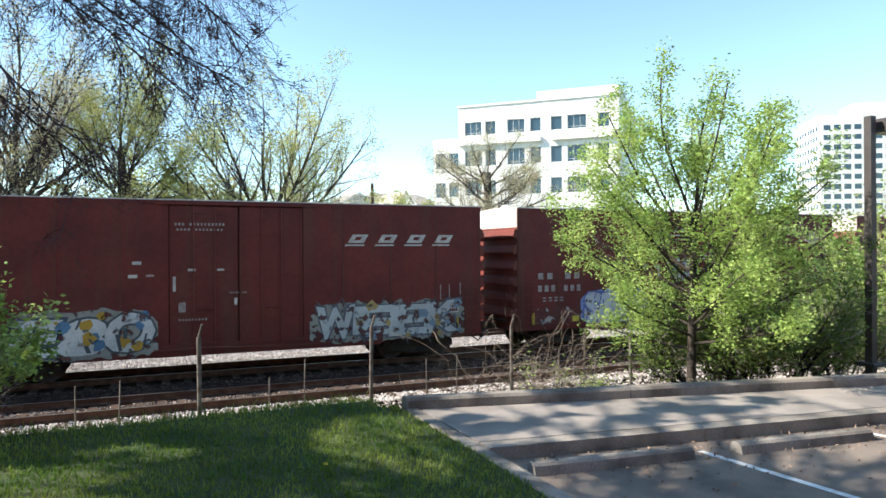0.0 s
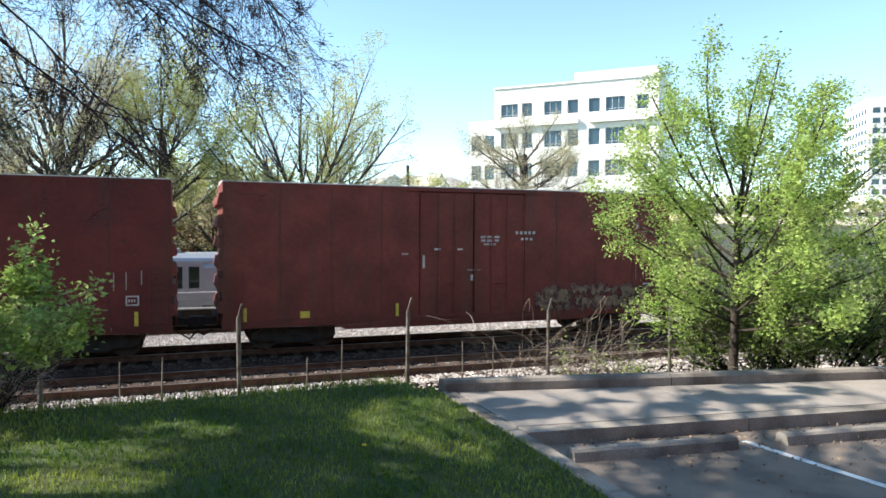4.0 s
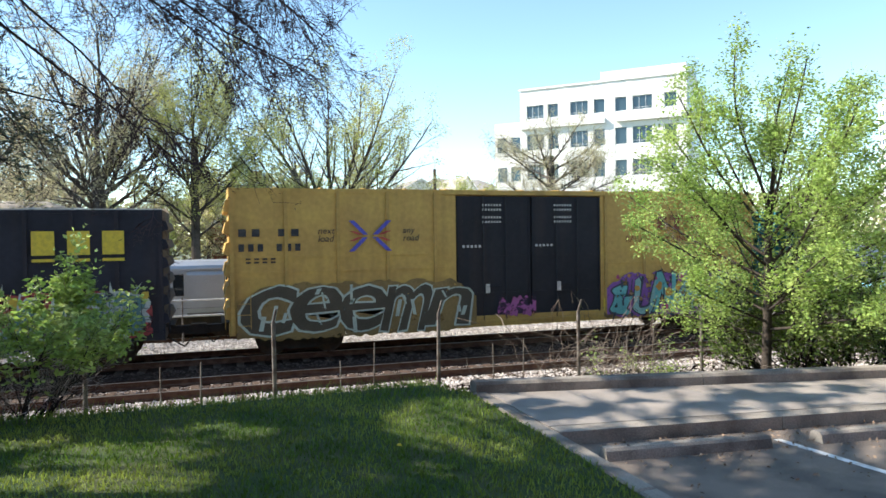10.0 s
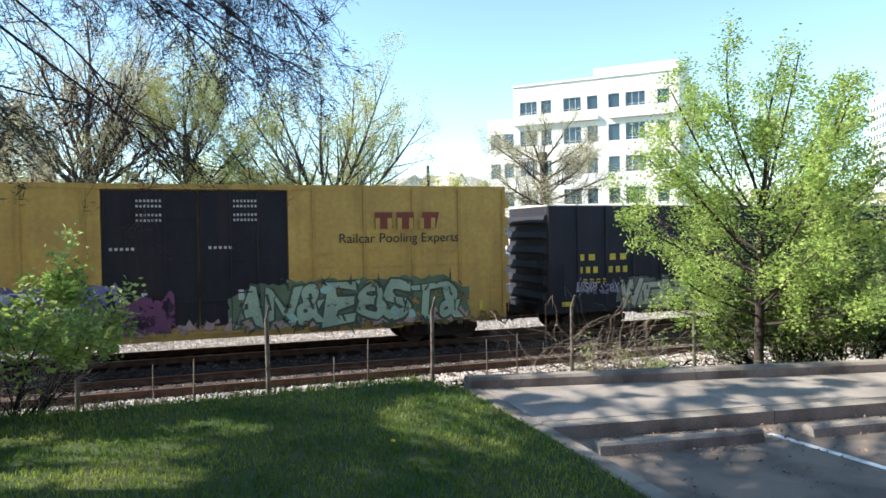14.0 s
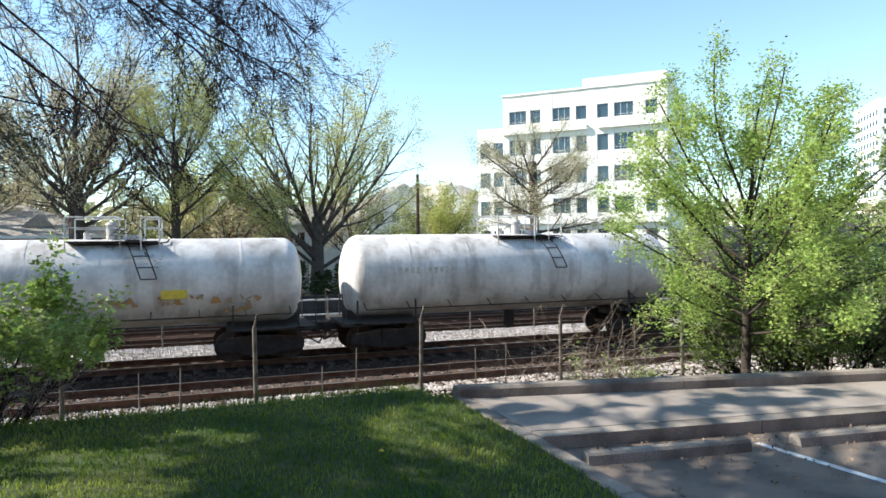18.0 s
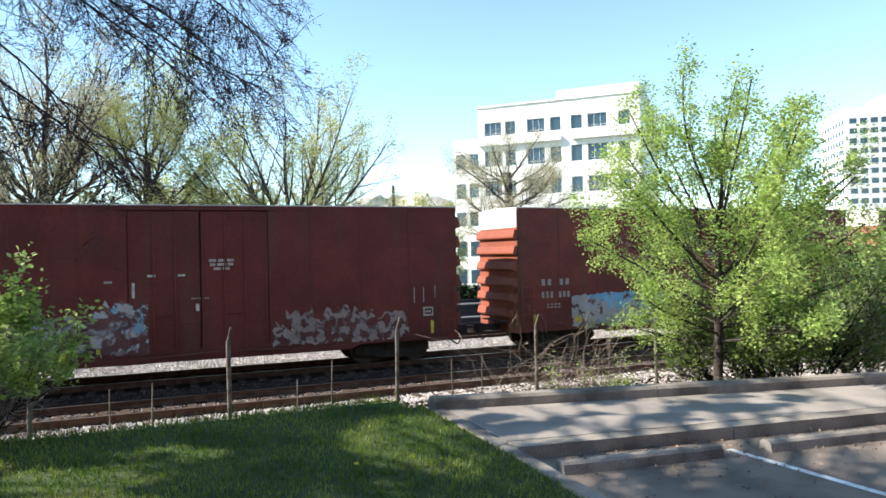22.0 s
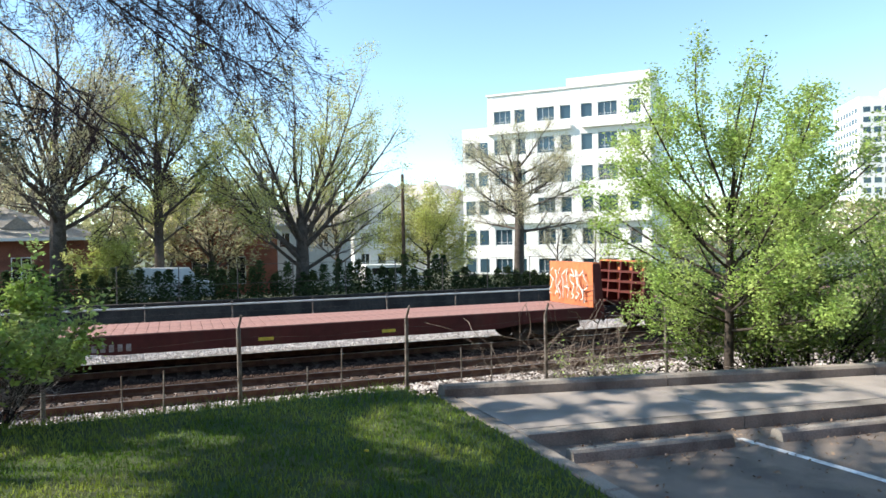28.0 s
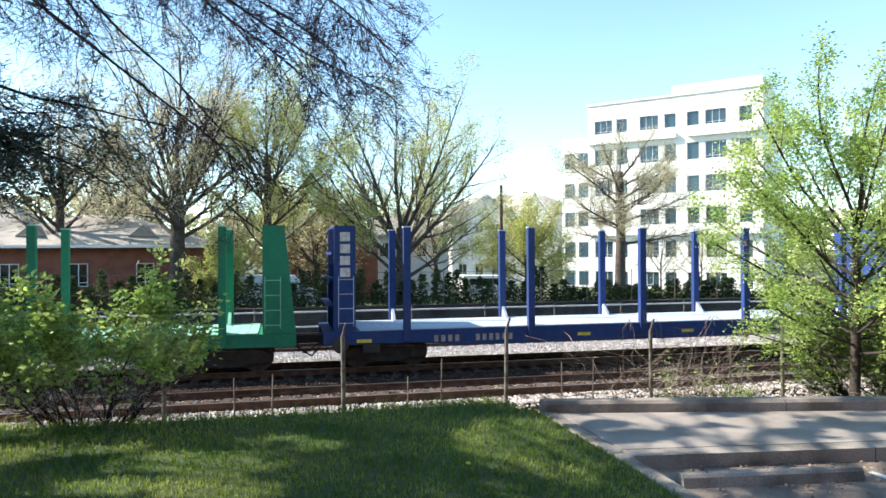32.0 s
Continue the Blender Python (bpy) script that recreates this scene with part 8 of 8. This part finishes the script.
marks(b12, (6.2, 2.75, 0.3, 0.1, "##", M_LETTER), (6.4, 2.5, 0.2, 0.1, "#", M_LETTER), (7.3, 2.5, 0.35, 0.1, "##", M_LETTER), (7.3, 2.15, 0.3, 0.08, "##", M_LETTER), (13.2, 1.45, 0.35, 0.35, "#", M_LETTERDIM))
for xx in (0.5, 3.0, 6.0, 8.0, 11.5):
    part("reflector", Build().box(xx, xx + 0.45, NS - 0.035, NS - 0.03, 0.98, 1.14), M_LETTERYEL, b12, "yellow reflective strip")
for i in range(3):
    part("logo_shape", Build().box(12.5 + i * 0.86, 13.05 + i * 0.86, NS - 0.04, NS - 0.03, 3.2, 3.85), M_LETTERYEL, b12, "yellow logo shape")
    part("logo_underline", Build().box(12.5 + i * 0.86, 13.05 + i * 0.86, NS - 0.04, NS - 0.03, 3.02, 3.1), M_LETTERYEL, b12, "yellow bar under a logo")
h13 = hopper(309.2, 17.2, 4.6, M_OLDGREY, "long weathered grey covered hopper", bays=3)
h14 = hopper(327.5, 11.75, 4.66, M_BEIGE, "beige covered hopper heavily streaked with rust and outlined graffiti")
patch(h14, 3.2, 7.2, 2.0, 3.7, -1.592, (0.22, 0.105, 0.055), 14, 0.50, "rust_patch", "broad brown rust stain", top=0.5, bottom=0.4)
patch(h14, 5.2, 6.6, 1.4, 4.0, -1.594, (0.17, 0.08, 0.045), 15, 0.47, "rust_patch", "dark rust run from the roof", top=0.1, bottom=0.5)
graffiti(h14, "CJE", 3.9, 5.7, 1.35, 2.0, -1.6, (0.42, 0.34, 0.25), (0.09, 0.07, 0.06), None, 47, fat=0.03, rim=0.02, worn=0.38)
graffiti(h14, "OKK", 6.4, 8.5, 1.25, 2.1, -1.6, (0.46, 0.41, 0.33), (0.09, 0.07, 0.06), None, 48, fat=0.04, rim=0.02, worn=0.36)
h15 = hopper(340.2, 11.77, 4.66, M_OLDGREY, "weathered grey two-bay covered hopper with brown graffiti")
hop_marks(h15, 1.5, 2.3)
patch(h15, 2.0, 10.6, 1.2, 2.0, -1.596, (0.15, 0.125, 0.11), 16, 0.47, "grime_patch", "brown grime along the lower side", top=0.3)
graffiti(h15, "8S&X8&S", 3.0, 8.6, 1.3, 2.15, -1.6, (0.22, 0.19, 0.17), (0.13, 0.10, 0.085), None, 49, wild=0.5, worn=0.40)
part("ghost_emblem", Build().rod((8.1, -1.6, 2.1), (8.1, -1.604, 2.1), 0.62, n=26), spray((0.52, 0.50, 0.47), 0.34), h15, "pale worn round emblem")
part("ghost_emblem", Build().rod((8.2, -1.606, 2.0), (8.2, -1.610, 2.0), 0.17, n=18), spray((0.10, 0.13, 0.13), 0.30), h15, "dark eye of a worn emblem")
t16 = tank_car(353.7, 11.43, 1.32, 2.42, M_TANKWHITE, "short silver-white tank car with orange placard and ladder")
part("placard", Build().box(7.3, 8.0, -1.36, -1.25, 2.0, 2.25), M_LETTERYEL, t16, "faded orange placard")
for x, z, w, h in ((5.6, 1.75, 1.1, 0.30), (7.2, 1.85, 1.9, 0.22), (9.0, 1.6, 1.2, 0.4)):
    part("rust_stain", ragged(x, x + w, z, z + h, -1.335, random.Random(int(x * 9)), top=0.12), spray((0.36, 0.18, 0.06), 0.5), t16, "orange rust stain on the shell")
t17 = tank_car(366.45, 12.38, 1.36, 2.46, M_TANKWHITE, "silver-white tank car with white stencils and ladder")
for t, x in ((t16, 1.4), (t17, 1.6)):
    stencil(bars(x, 2.55, 0.8, 0.2, -1.372, "####"), M_LETTER, t)
    stencil(bars(x + 1.0, 2.55, 1.0, 0.2, -1.372, "#####"), M_LETTER, t)
t18 = tank_car(380.6, 17.29, 1.50, 2.58, M_TANKBLACK, "long sooty black tank car with yellow panels and white stencils", dome=True)
YB = -1.506
for x, z, w, h, ch, m in ((1.75, 2.14, 1.0, 0.24, "####", M_LETTER), (3.1, 2.14, 1.4, 0.24, "######", M_LETTER), (1.75, 1.84, 0.7, 0.08, "###", M_LETTERDIM), (2.8, 1.84, 1.4, 0.08, "#####", M_LETTERDIM), (4.9, 2.1, 0.8, 0.08, "####", M_LETTERDIM),
                          (6.2, 2.15, 1.1, 0.08, "######", M_LETTERDIM), (6.2, 2.02, 1.1, 0.08, "######", M_LETTERDIM), (10.3, 2.1, 1.0, 0.08, "#####", M_LETTERDIM), (12.1, 2.15, 0.8, 0.08, "####", M_LETTERDIM), (13.7, 2.2, 0.8, 0.08, "####", M_LETTERDIM), (15.3, 2.3, 0.5, 0.25, "##", M_LETTERDIM),
                          (8.35, 1.55, 0.62, 0.55, "#", M_LETTERYEL), (12.05, 2.3, 0.75, 0.3, "#", M_LETTERYEL)):
    stencil(bars(x, z, w, h, YB - 0.02, ch, 0.22), m, t18)
for x in (0.62, 4.4, 7.6, 11.0, 13.9):
    zz = 2.9
    part("reflector", Build().box(x, x + 0.13, -1.525, -1.44, 2.42, 2.95), M_LETTERYEL, t18, "yellow reflective strip")

c19 = red_box(399.62, 16.05, end_top=M_ENDWHITE, panel=False)
slant_logo(c19, 11.4, 3.78)
reporting(c19, 0.95, 2.05, M_LETTERDIM, 1.8)
marks(c19, (6.5, 4.32, 1.4, 0.07, "### ##########", M_LETTERDIM), (6.7, 4.2, 1.0, 0.06, "#### ######", M_LETTERDIM), (1.0, 4.55, 0.6, 0.1, "#####", M_LETTERDIM))
for text, z in (("SHOT", 3.78), ("KATS", 3.28)):
    graffiti(c19, text, 7.0, 8.15, z, z + 0.36, NS, (0.52, 0.52, 0.62), (0.16, 0.16, 0.36), None, 51, fat=0.03, rim=0.02, lean=0.05)
graffiti(c19, "YM", 7.2, 7.9, 2.75, 3.15, NS, (0.40, 0.40, 0.58), (0.16, 0.16, 0.36), None, 50, fat=0.02, rim=0.02, wild=0.6)
patch(c19, 0.8, 6.0, 0.85, 1.3, NS, (0.36, 0.29, 0.26), 30, 0.46, top=0.25)
graffiti(c19, "&8XS", 2.9, 5.95, 0.85, 1.95, NS, (0.42, 0.40, 0.34), (0.12, 0.11, 0.09), (0.30, 0.24, 0.20), 52, ((0.45, 0.35, 0.06), (0.2, 0.34, 0.3)), wild=0.6, worn=0.38)
graffiti(c19, "&8S", 6.9, 7.7, 1.3, 1.85, NS, (0.42, 0.40, 0.42), (0.2, 0.12, 0.12), None, 54, wild=0.7, worn=0.4)
graffiti(c19, "OEB", 10.3, 13.0, 0.9, 1.95, NS, (0.46, 0.42, 0.31), (0.24, 0.17, 0.13), (0.42, 0.37, 0.28), 53, worn=0.36, fat=0.055)
patch(c19, 13.3, 14.5, 1.75, 2.0, NS, (0.30, 0.42, 0.52), 31, 0.44)
c20 = red_box(418.0, 15.83, paint=M_RED2, end=M_REDOR, end_top=M_ENDWHITE)
reporting(c20, 0.85, 1.85, M_LETTERDIM, 1.1, "## ##", "## ##")
graffiti(c20, "GLORY", 2.55, 6.3, 0.78, 2.0, NS, (0.58, 0.57, 0.57), (0.035, 0.035, 0.035), (0.30, 0.27, 0.08), 54, ((0.33, 0.42, 0.06),), fat=0.075, rim=0.03, worn=0.27, glow=0.14)
graffiti(c20, "S&IUKE&", 9.4, 14.5, 0.82, 2.0, NS, (0.62, 0.60, 0.60), (0.22, 0.15, 0.14), (0.42, 0.38, 0.38), 55, wild=1.0, fat=0.03, rim=0.025, worn=0.30)
patch(c20, 6.4, 9.3, 0.95, 1.75, NS, (0.17, 0.075, 0.085), 40, 0.48, top=0.2)
c21 = red_box(436.0, 16.0, paint=M_RED)
reporting(c21, 0.9, 1.9, M_LETTERDIM, 1.3)
for k, (a, c, lo, hi, col) in enumerate(((2.6, 4.2, 0.85, 2.1, (0.40, 0.36, 0.35)), (3.0, 5.6, 1.1, 2.0, (0.34, 0.37, 0.40)), (5.4, 6.6, 0.9, 2.35, (0.40, 0.38, 0.38)), (5.6, 6.5, 1.5, 2.2, (0.22, 0.34, 0.44)),
                                         (10.0, 14.3, 0.85, 1.6, (0.34, 0.25, 0.23)), (10.4, 13.2, 1.0, 1.8, (0.28, 0.21, 0.20)))):
    patch(c21, a, c, lo, hi, NS - 0.001 * k, col, 41 + k, 0.46, top=0.22)
graffiti(c21, "S&8X", 3.0, 6.3, 0.9, 1.9, NS - 0.006, (0.40, 0.37, 0.37), (0.26, 0.18, 0.17), None, 57, wild=0.7, worn=0.45)
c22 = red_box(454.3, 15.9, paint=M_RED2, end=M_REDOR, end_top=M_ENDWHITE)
reporting(c22, 0.9, 1.8, M_LETTERDIM, 1.2)
patch(c22, 2.1, 6.3, 0.85, 1.95, NS, (0.44, 0.42, 0.40), 50, 0.34, label="grey buffed-over paint patch", top=0.05)
patch(c22, 2.85, 6.2, 1.5, 1.98, NS - 0.002, (0.22, 0.46, 0.66), 51, 0.40, label="sky-blue drips of older paint", top=0.05, bottom=0.32)
patch(c22, 2.3, 6.3, 0.75, 1.0, NS - 0.003, (0.42, 0.40, 0.22), 52, 0.45)
sticker = wedge(c22, [(10.1, 1.75), (10.35, 0.72), (12.3, 0.75), (12.15, 1.45), (11.85, 2.45), (11.2, 2.35)], NS, (0.62, 0.61, 0.57), "large pale sprayed panel")
for text, a, c, lo, hi in (("B&LG8", 10.45, 12.0, 1.35, 2.2), ("===", 10.8, 12.1, 0.82, 1.2)):
    graffiti(c22, text, a, c, lo, hi, NS - 0.004, (0.07, 0.06, 0.06), (0.30, 0.29, 0.27), None, 60, fat=0.01, rim=0.006, lean=0.25, worn=0.25)
graffiti(c22, "FJ", 6.9, 7.6, 3.05, 3.45, NS, (0.42, 0.38, 0.38), (0.2, 0.1, 0.1), None, 61, fat=0.0, rim=0.01, wild=1.0)
c23 = red_box(472.3, 19.15, paint=M_RED, end=M_REDOR, end_top=M_ENDWHITE)
reporting(c23, 1.3, 1.75, M_LETTERDIM, 1.7)
graffiti(c23, "8UU&", 2.2, 5.0, 0.88, 1.65, NS, (0.42, 0.33, 0.28), (0.20, 0.10, 0.09), (0.36, 0.27, 0.22), 61, worn=0.40, fat=0.05)
patch(c23, 5.2, 7.3, 1.0, 1.75, NS, (0.29, 0.20, 0.17), 53, 0.48, top=0.2)
graffiti(c23, "ILL", 11.9, 14.2, 1.05, 1.9, NS, (0.42, 0.37, 0.33), (0.26, 0.19, 0.17), (0.40, 0.34, 0.30), 62, worn=0.36, fat=0.08)
graffiti(c23, "B", 14.6, 15.8, 1.1, 1.95, NS, (0.46, 0.40, 0.35), (0.32, 0.24, 0.2), (0.42, 0.36, 0.30), 66, worn=0.36, fat=0.08)
marks(c23, (5.0, 2.75, 0.9, 0.1, "### ##", M_LETTERDIM), (4.6, 2.2, 0.6, 0.1, "####", M_LETTERDIM))
c24 = boxcar(493.5, 18.95, 5.2, M_PURPLE, M_PINKEND, M_PURPLE, "faded maroon boxcar with exterior posts and a long graffiti band", ribs=10, doors=(0.42, 0.6), end_top=M_ENDWHITE)
YC = NS - 0.03
patch(c24, 0.6, 18.4, 0.85, 1.5, YC, (0.33, 0.29, 0.25), 54, 0.40, label="grey ground coat of a graffiti band", top=0.3)
graffiti(c24, "8O&P", 1.0, 6.3, 0.9, 2.25, YC - 0.002, [(0.40, 0.41, 0.41), (0.30, 0.36, 0.40)], INK, (0.30, 0.30, 0.28), 63, ((0.42, 0.28, 0.10), (0.45, 0.14, 0.08)), fat=0.06, rim=0.03)
graffiti(c24, "A&NA", 6.6, 12.8, 1.05, 2.25, YC - 0.002, (0.46, 0.40, 0.34), (0.14, 0.09, 0.09), None, 64, ((0.46, 0.36, 0.1),), wild=0.5, worn=0.36, fat=0.03)
graffiti(c24, "K8TM&", 12.9, 18.3, 0.95, 2.2, YC - 0.002, (0.34, 0.37, 0.38), (0.04, 0.05, 0.05), (0.22, 0.22, 0.21), 65, wild=0.9, fat=0.03)
marks(c24, (9.9, 4.5, 1.1, 0.1, "########", M_LETTERDIM), (10.0, 4.33, 0.9, 0.08, "#####", M_LETTERDIM), (10.2, 3.1, 0.15, 0.15, "#", M_LETTER))
c25 = boxcar(514.5, 18.9, 5.13, M_REDOR, M_REDOR, M_REDOR, "faded orange-red boxcar with exterior posts", ribs=12, doors=(0.42, 0.6), end_top=M_ENDWHITE)
reporting(c25, 1.2, 2.3, M_LETTER, 1.5)


def red_flat(X, L=20.3, fac=None):
    r = bulkhead_flat(X, L, M_REDFLAT, M_REDDECK, "low red bulkhead flatcar with an empty deck paler than its sides", deck=1.10, bulk_h=1.55, low=True, bulk_in=0.45, bulk_t=0.3, sill_depth=0.44, end_paint=fac)
    reporting_flat(r, 2.2, 0.66)
    return r


g27 = red_flat(535.3)
def scrawl(root, x, y0, y1, z0, z1, seed):
    """Looping sprayed strokes on a face that looks along -x."""
    rng = random.Random(seed)
    b = Build()
    n = 9
    for i in range(n):
        y = y0 + (y1 - y0) * (i + 0.5) / n
        p = Vector((x, y, z0 + rng.uniform(0, .3)))
        for k in range(7):
            q = Vector((x, y + rng.uniform(-0.22, 0.22), z0 + (z1 - z0) * min(1.0, (k + 1) / 7 + rng.uniform(-.15, .15))))
            b.rod(p, q, 0.026, n=4)
            p = q
    return tagged(part("scrawl", b, spray((0.7, 0.62, 0.55)), root, "white sprayed scrawl"), kind="stuff")


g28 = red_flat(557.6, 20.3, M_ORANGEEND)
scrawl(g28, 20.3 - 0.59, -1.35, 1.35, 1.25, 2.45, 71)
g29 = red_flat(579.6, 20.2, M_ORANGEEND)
scrawl(g29, 20.2 - 0.59, -1.35, 1.35, 1.4, 2.45, 72)
h30 = hopper(600.8, 17.04, 4.32, M_OLDGREY, "weathered grey ribbed three-bay covered hopper", bays=3, ribs=17, round_side=False, sill=1.2, open_ends=2.2, hatch_n=12, post_paint=M_PALEPOST)
patch(h30, 2.0, 15.0, 1.22, 1.7, -1.584, (0.20, 0.165, 0.14), 58, 0.55, "rust_patch", "rust film along the lower side", top=0.25)
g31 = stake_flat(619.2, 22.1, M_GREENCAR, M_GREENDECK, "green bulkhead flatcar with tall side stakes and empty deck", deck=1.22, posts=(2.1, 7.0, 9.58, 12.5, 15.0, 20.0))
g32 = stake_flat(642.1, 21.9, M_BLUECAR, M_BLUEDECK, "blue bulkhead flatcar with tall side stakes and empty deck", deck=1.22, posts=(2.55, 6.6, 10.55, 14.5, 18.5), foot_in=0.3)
for i in range(4):
    part("logo_shape", Build().box(0.50, 0.80, -1.526, -1.522, 3.95 - i * 0.36, 4.22 - i * 0.36), M_LETTER, g32, "white upright logo block")


# ---- the transit train ----
METRO = []


def metro_car(index, head=0):
    root = empty("transit_car", "silver aluminium transit car with dark windows and doors", "transit car", "cars of the transit train", at=pose(0, METRO_Y, METRO_Z))
    L, W, H = 22.3, 1.52, 3.32
    x0, x1 = 0.43, 22.43
    body = Build()
    prof = [(-W + 0.05, 0.95), (W - 0.05, 0.95), (W, 1.3), (W - 0.04, 2.7), (W - 0.2, 3.1), (W - 0.55, 3.28), (0, H), (-W + 0.55, 3.28), (-W + 0.2, 3.1), (-W + 0.04, 2.7), (-W, 1.3)]
    body.prism_x(prof, x0, x1)
    ob = part("body", body, M_METRO, root)
    part("sill_band", Build().box(x0, x1, -W - 0.004, -W + 0.04, 1.0, 1.12), M_METROBAND, root, "dark lower sill")
    part("roof_line", Build().box(x0, x1, -W + 0.02, -W + 0.1, 2.92, 2.98), M_METRO, ob)
    yf = -W - 0.012
    wins = [(1.4, 2.35), (6.35, 7.35), (7.55, 8.5), (8.7, 9.6), (13.26, 14.16), (14.36, 15.31), (15.51, 16.51), (20.51, 21.46)]
    for a, c in wins:
        w = part("window", Build().box(a, c, yf, yf + 0.06, 1.88, 2.72), M_DARKGLASS, root)
        fr = Build()
        for q0, q1, z0, z1 in ((a - 0.05, c + 0.05, 2.72, 2.77), (a - 0.05, c + 0.05, 1.83, 1.88), (a - 0.05, a, 1.88, 2.72), (c, c + 0.05, 1.88, 2.72)):
            fr.box(q0, q1, yf - 0.012, yf + 0.05, z0, z1)
        part("window_frame", fr, M_MULLION, w)
    for dx in (3.9, 10.77, 17.64):
        for k in (0, 1):
            d = part("door", Build().box(dx + k * 0.66 + 0.01, dx + k * 0.66 + 0.65, yf + 0.002, yf + 0.05, 1.02, 2.9), M_METRO, root)
            part("door_window", Build().box(dx + k * 0.66 + 0.12, dx + k * 0.66 + 0.54, yf - 0.006, yf + 0.004, 1.85, 2.75), M_DARKGLASS, d)
    for a in (7.2, 14.0):
        part("stencil", Build().box(a, a + 1.6, yf, yf + 0.03, 2.8, 2.9), M_METROBAND, root, "dark route sign strip")
    for s, xe in ((-1, x0), (1, x1)):
        e = Build()
        e.box(min(xe, xe + s * 0.012), max(xe, xe + s * 0.012), -0.45, 0.45, 1.0, 2.9)
        for y in (-0.95, 0.95):
            e.box(min(xe, xe + s * 0.012), max(xe, xe + s * 0.012), y - 0.35, y + 0.35, 1.9, 2.7)
        part("end_glazing", e, M_DARKGLASS, root)
        part("coupler", Build().box(min(xe, xe + s * 0.27), max(xe, xe + s * 0.27), -0.2, 0.2, 0.6, 0.85), M_TRUCK, root)
    for a in (3, 9, 15):
        part("roof_unit", Build().box(a, a + 2.2, -0.7, 0.7, H - 0.03, H + 0.16), M_METRO, root)
    uf = Build().box(x0 + 0.2, x1 - 0.2, -1.2, 1.2, 0.45, 0.94)
    part("underfloor", uf, M_TRUCK, root)
    for bx in (3.4, 19.4):
        tr = part("truck", ME_TRUCK, None, root, at=pose(bx, 0, 0))
        for dx in (-0.87, 0.87):
            part("wheelset", ME_WHEELSET, None, tr, at=pose(dx, 0, WHEEL_R))
    METRO.append((root, index))
    return root


for k in range(6):
    metro_car(k)


def metro_gap(t):
    """Where the coupling between the fifth and the last car of the transit train is."""
    return -3.3 + 9.85 * (t - 11.7) - 0.012 * (t - 11.7) ** 2


def motions():
    times = [0.5 * i for i in range(65)]
    for root, X in CARS:
        walk(root, [(t, pose(X - travel(t), FREIGHT_Y, 0)) for t in times])
    for root, k in METRO:
        x = (4 - k) * 22.86
        walk(root, [(t, pose(metro_gap(t) + x, METRO_Y, METRO_Z)) for t in times])
    for ws, dx, X in AXLES:
        t0 = max(0.0, (X - 32.0) / 20.15)
        t1 = min(32.0, (X + 10.0) / 20.05)
        rows = []
        for i in range(int(t0 * 30), int(t1 * 30) + 1):
            t = i / 30
            rows.append((t, pose(dx, 0, WHEEL_R, 0, -math.degrees((travel(t) - travel(t0)) / WHEEL_R), 0)))
        if not rows:
            continue
        if rows[0][0] > 0.02:
            rows.insert(0, (0.0, rows[0][1]))
        if rows[-1][0] < 31.98:
            rows.append((32.0, rows[-1][1]))
        walk(ws, rows)


motions()
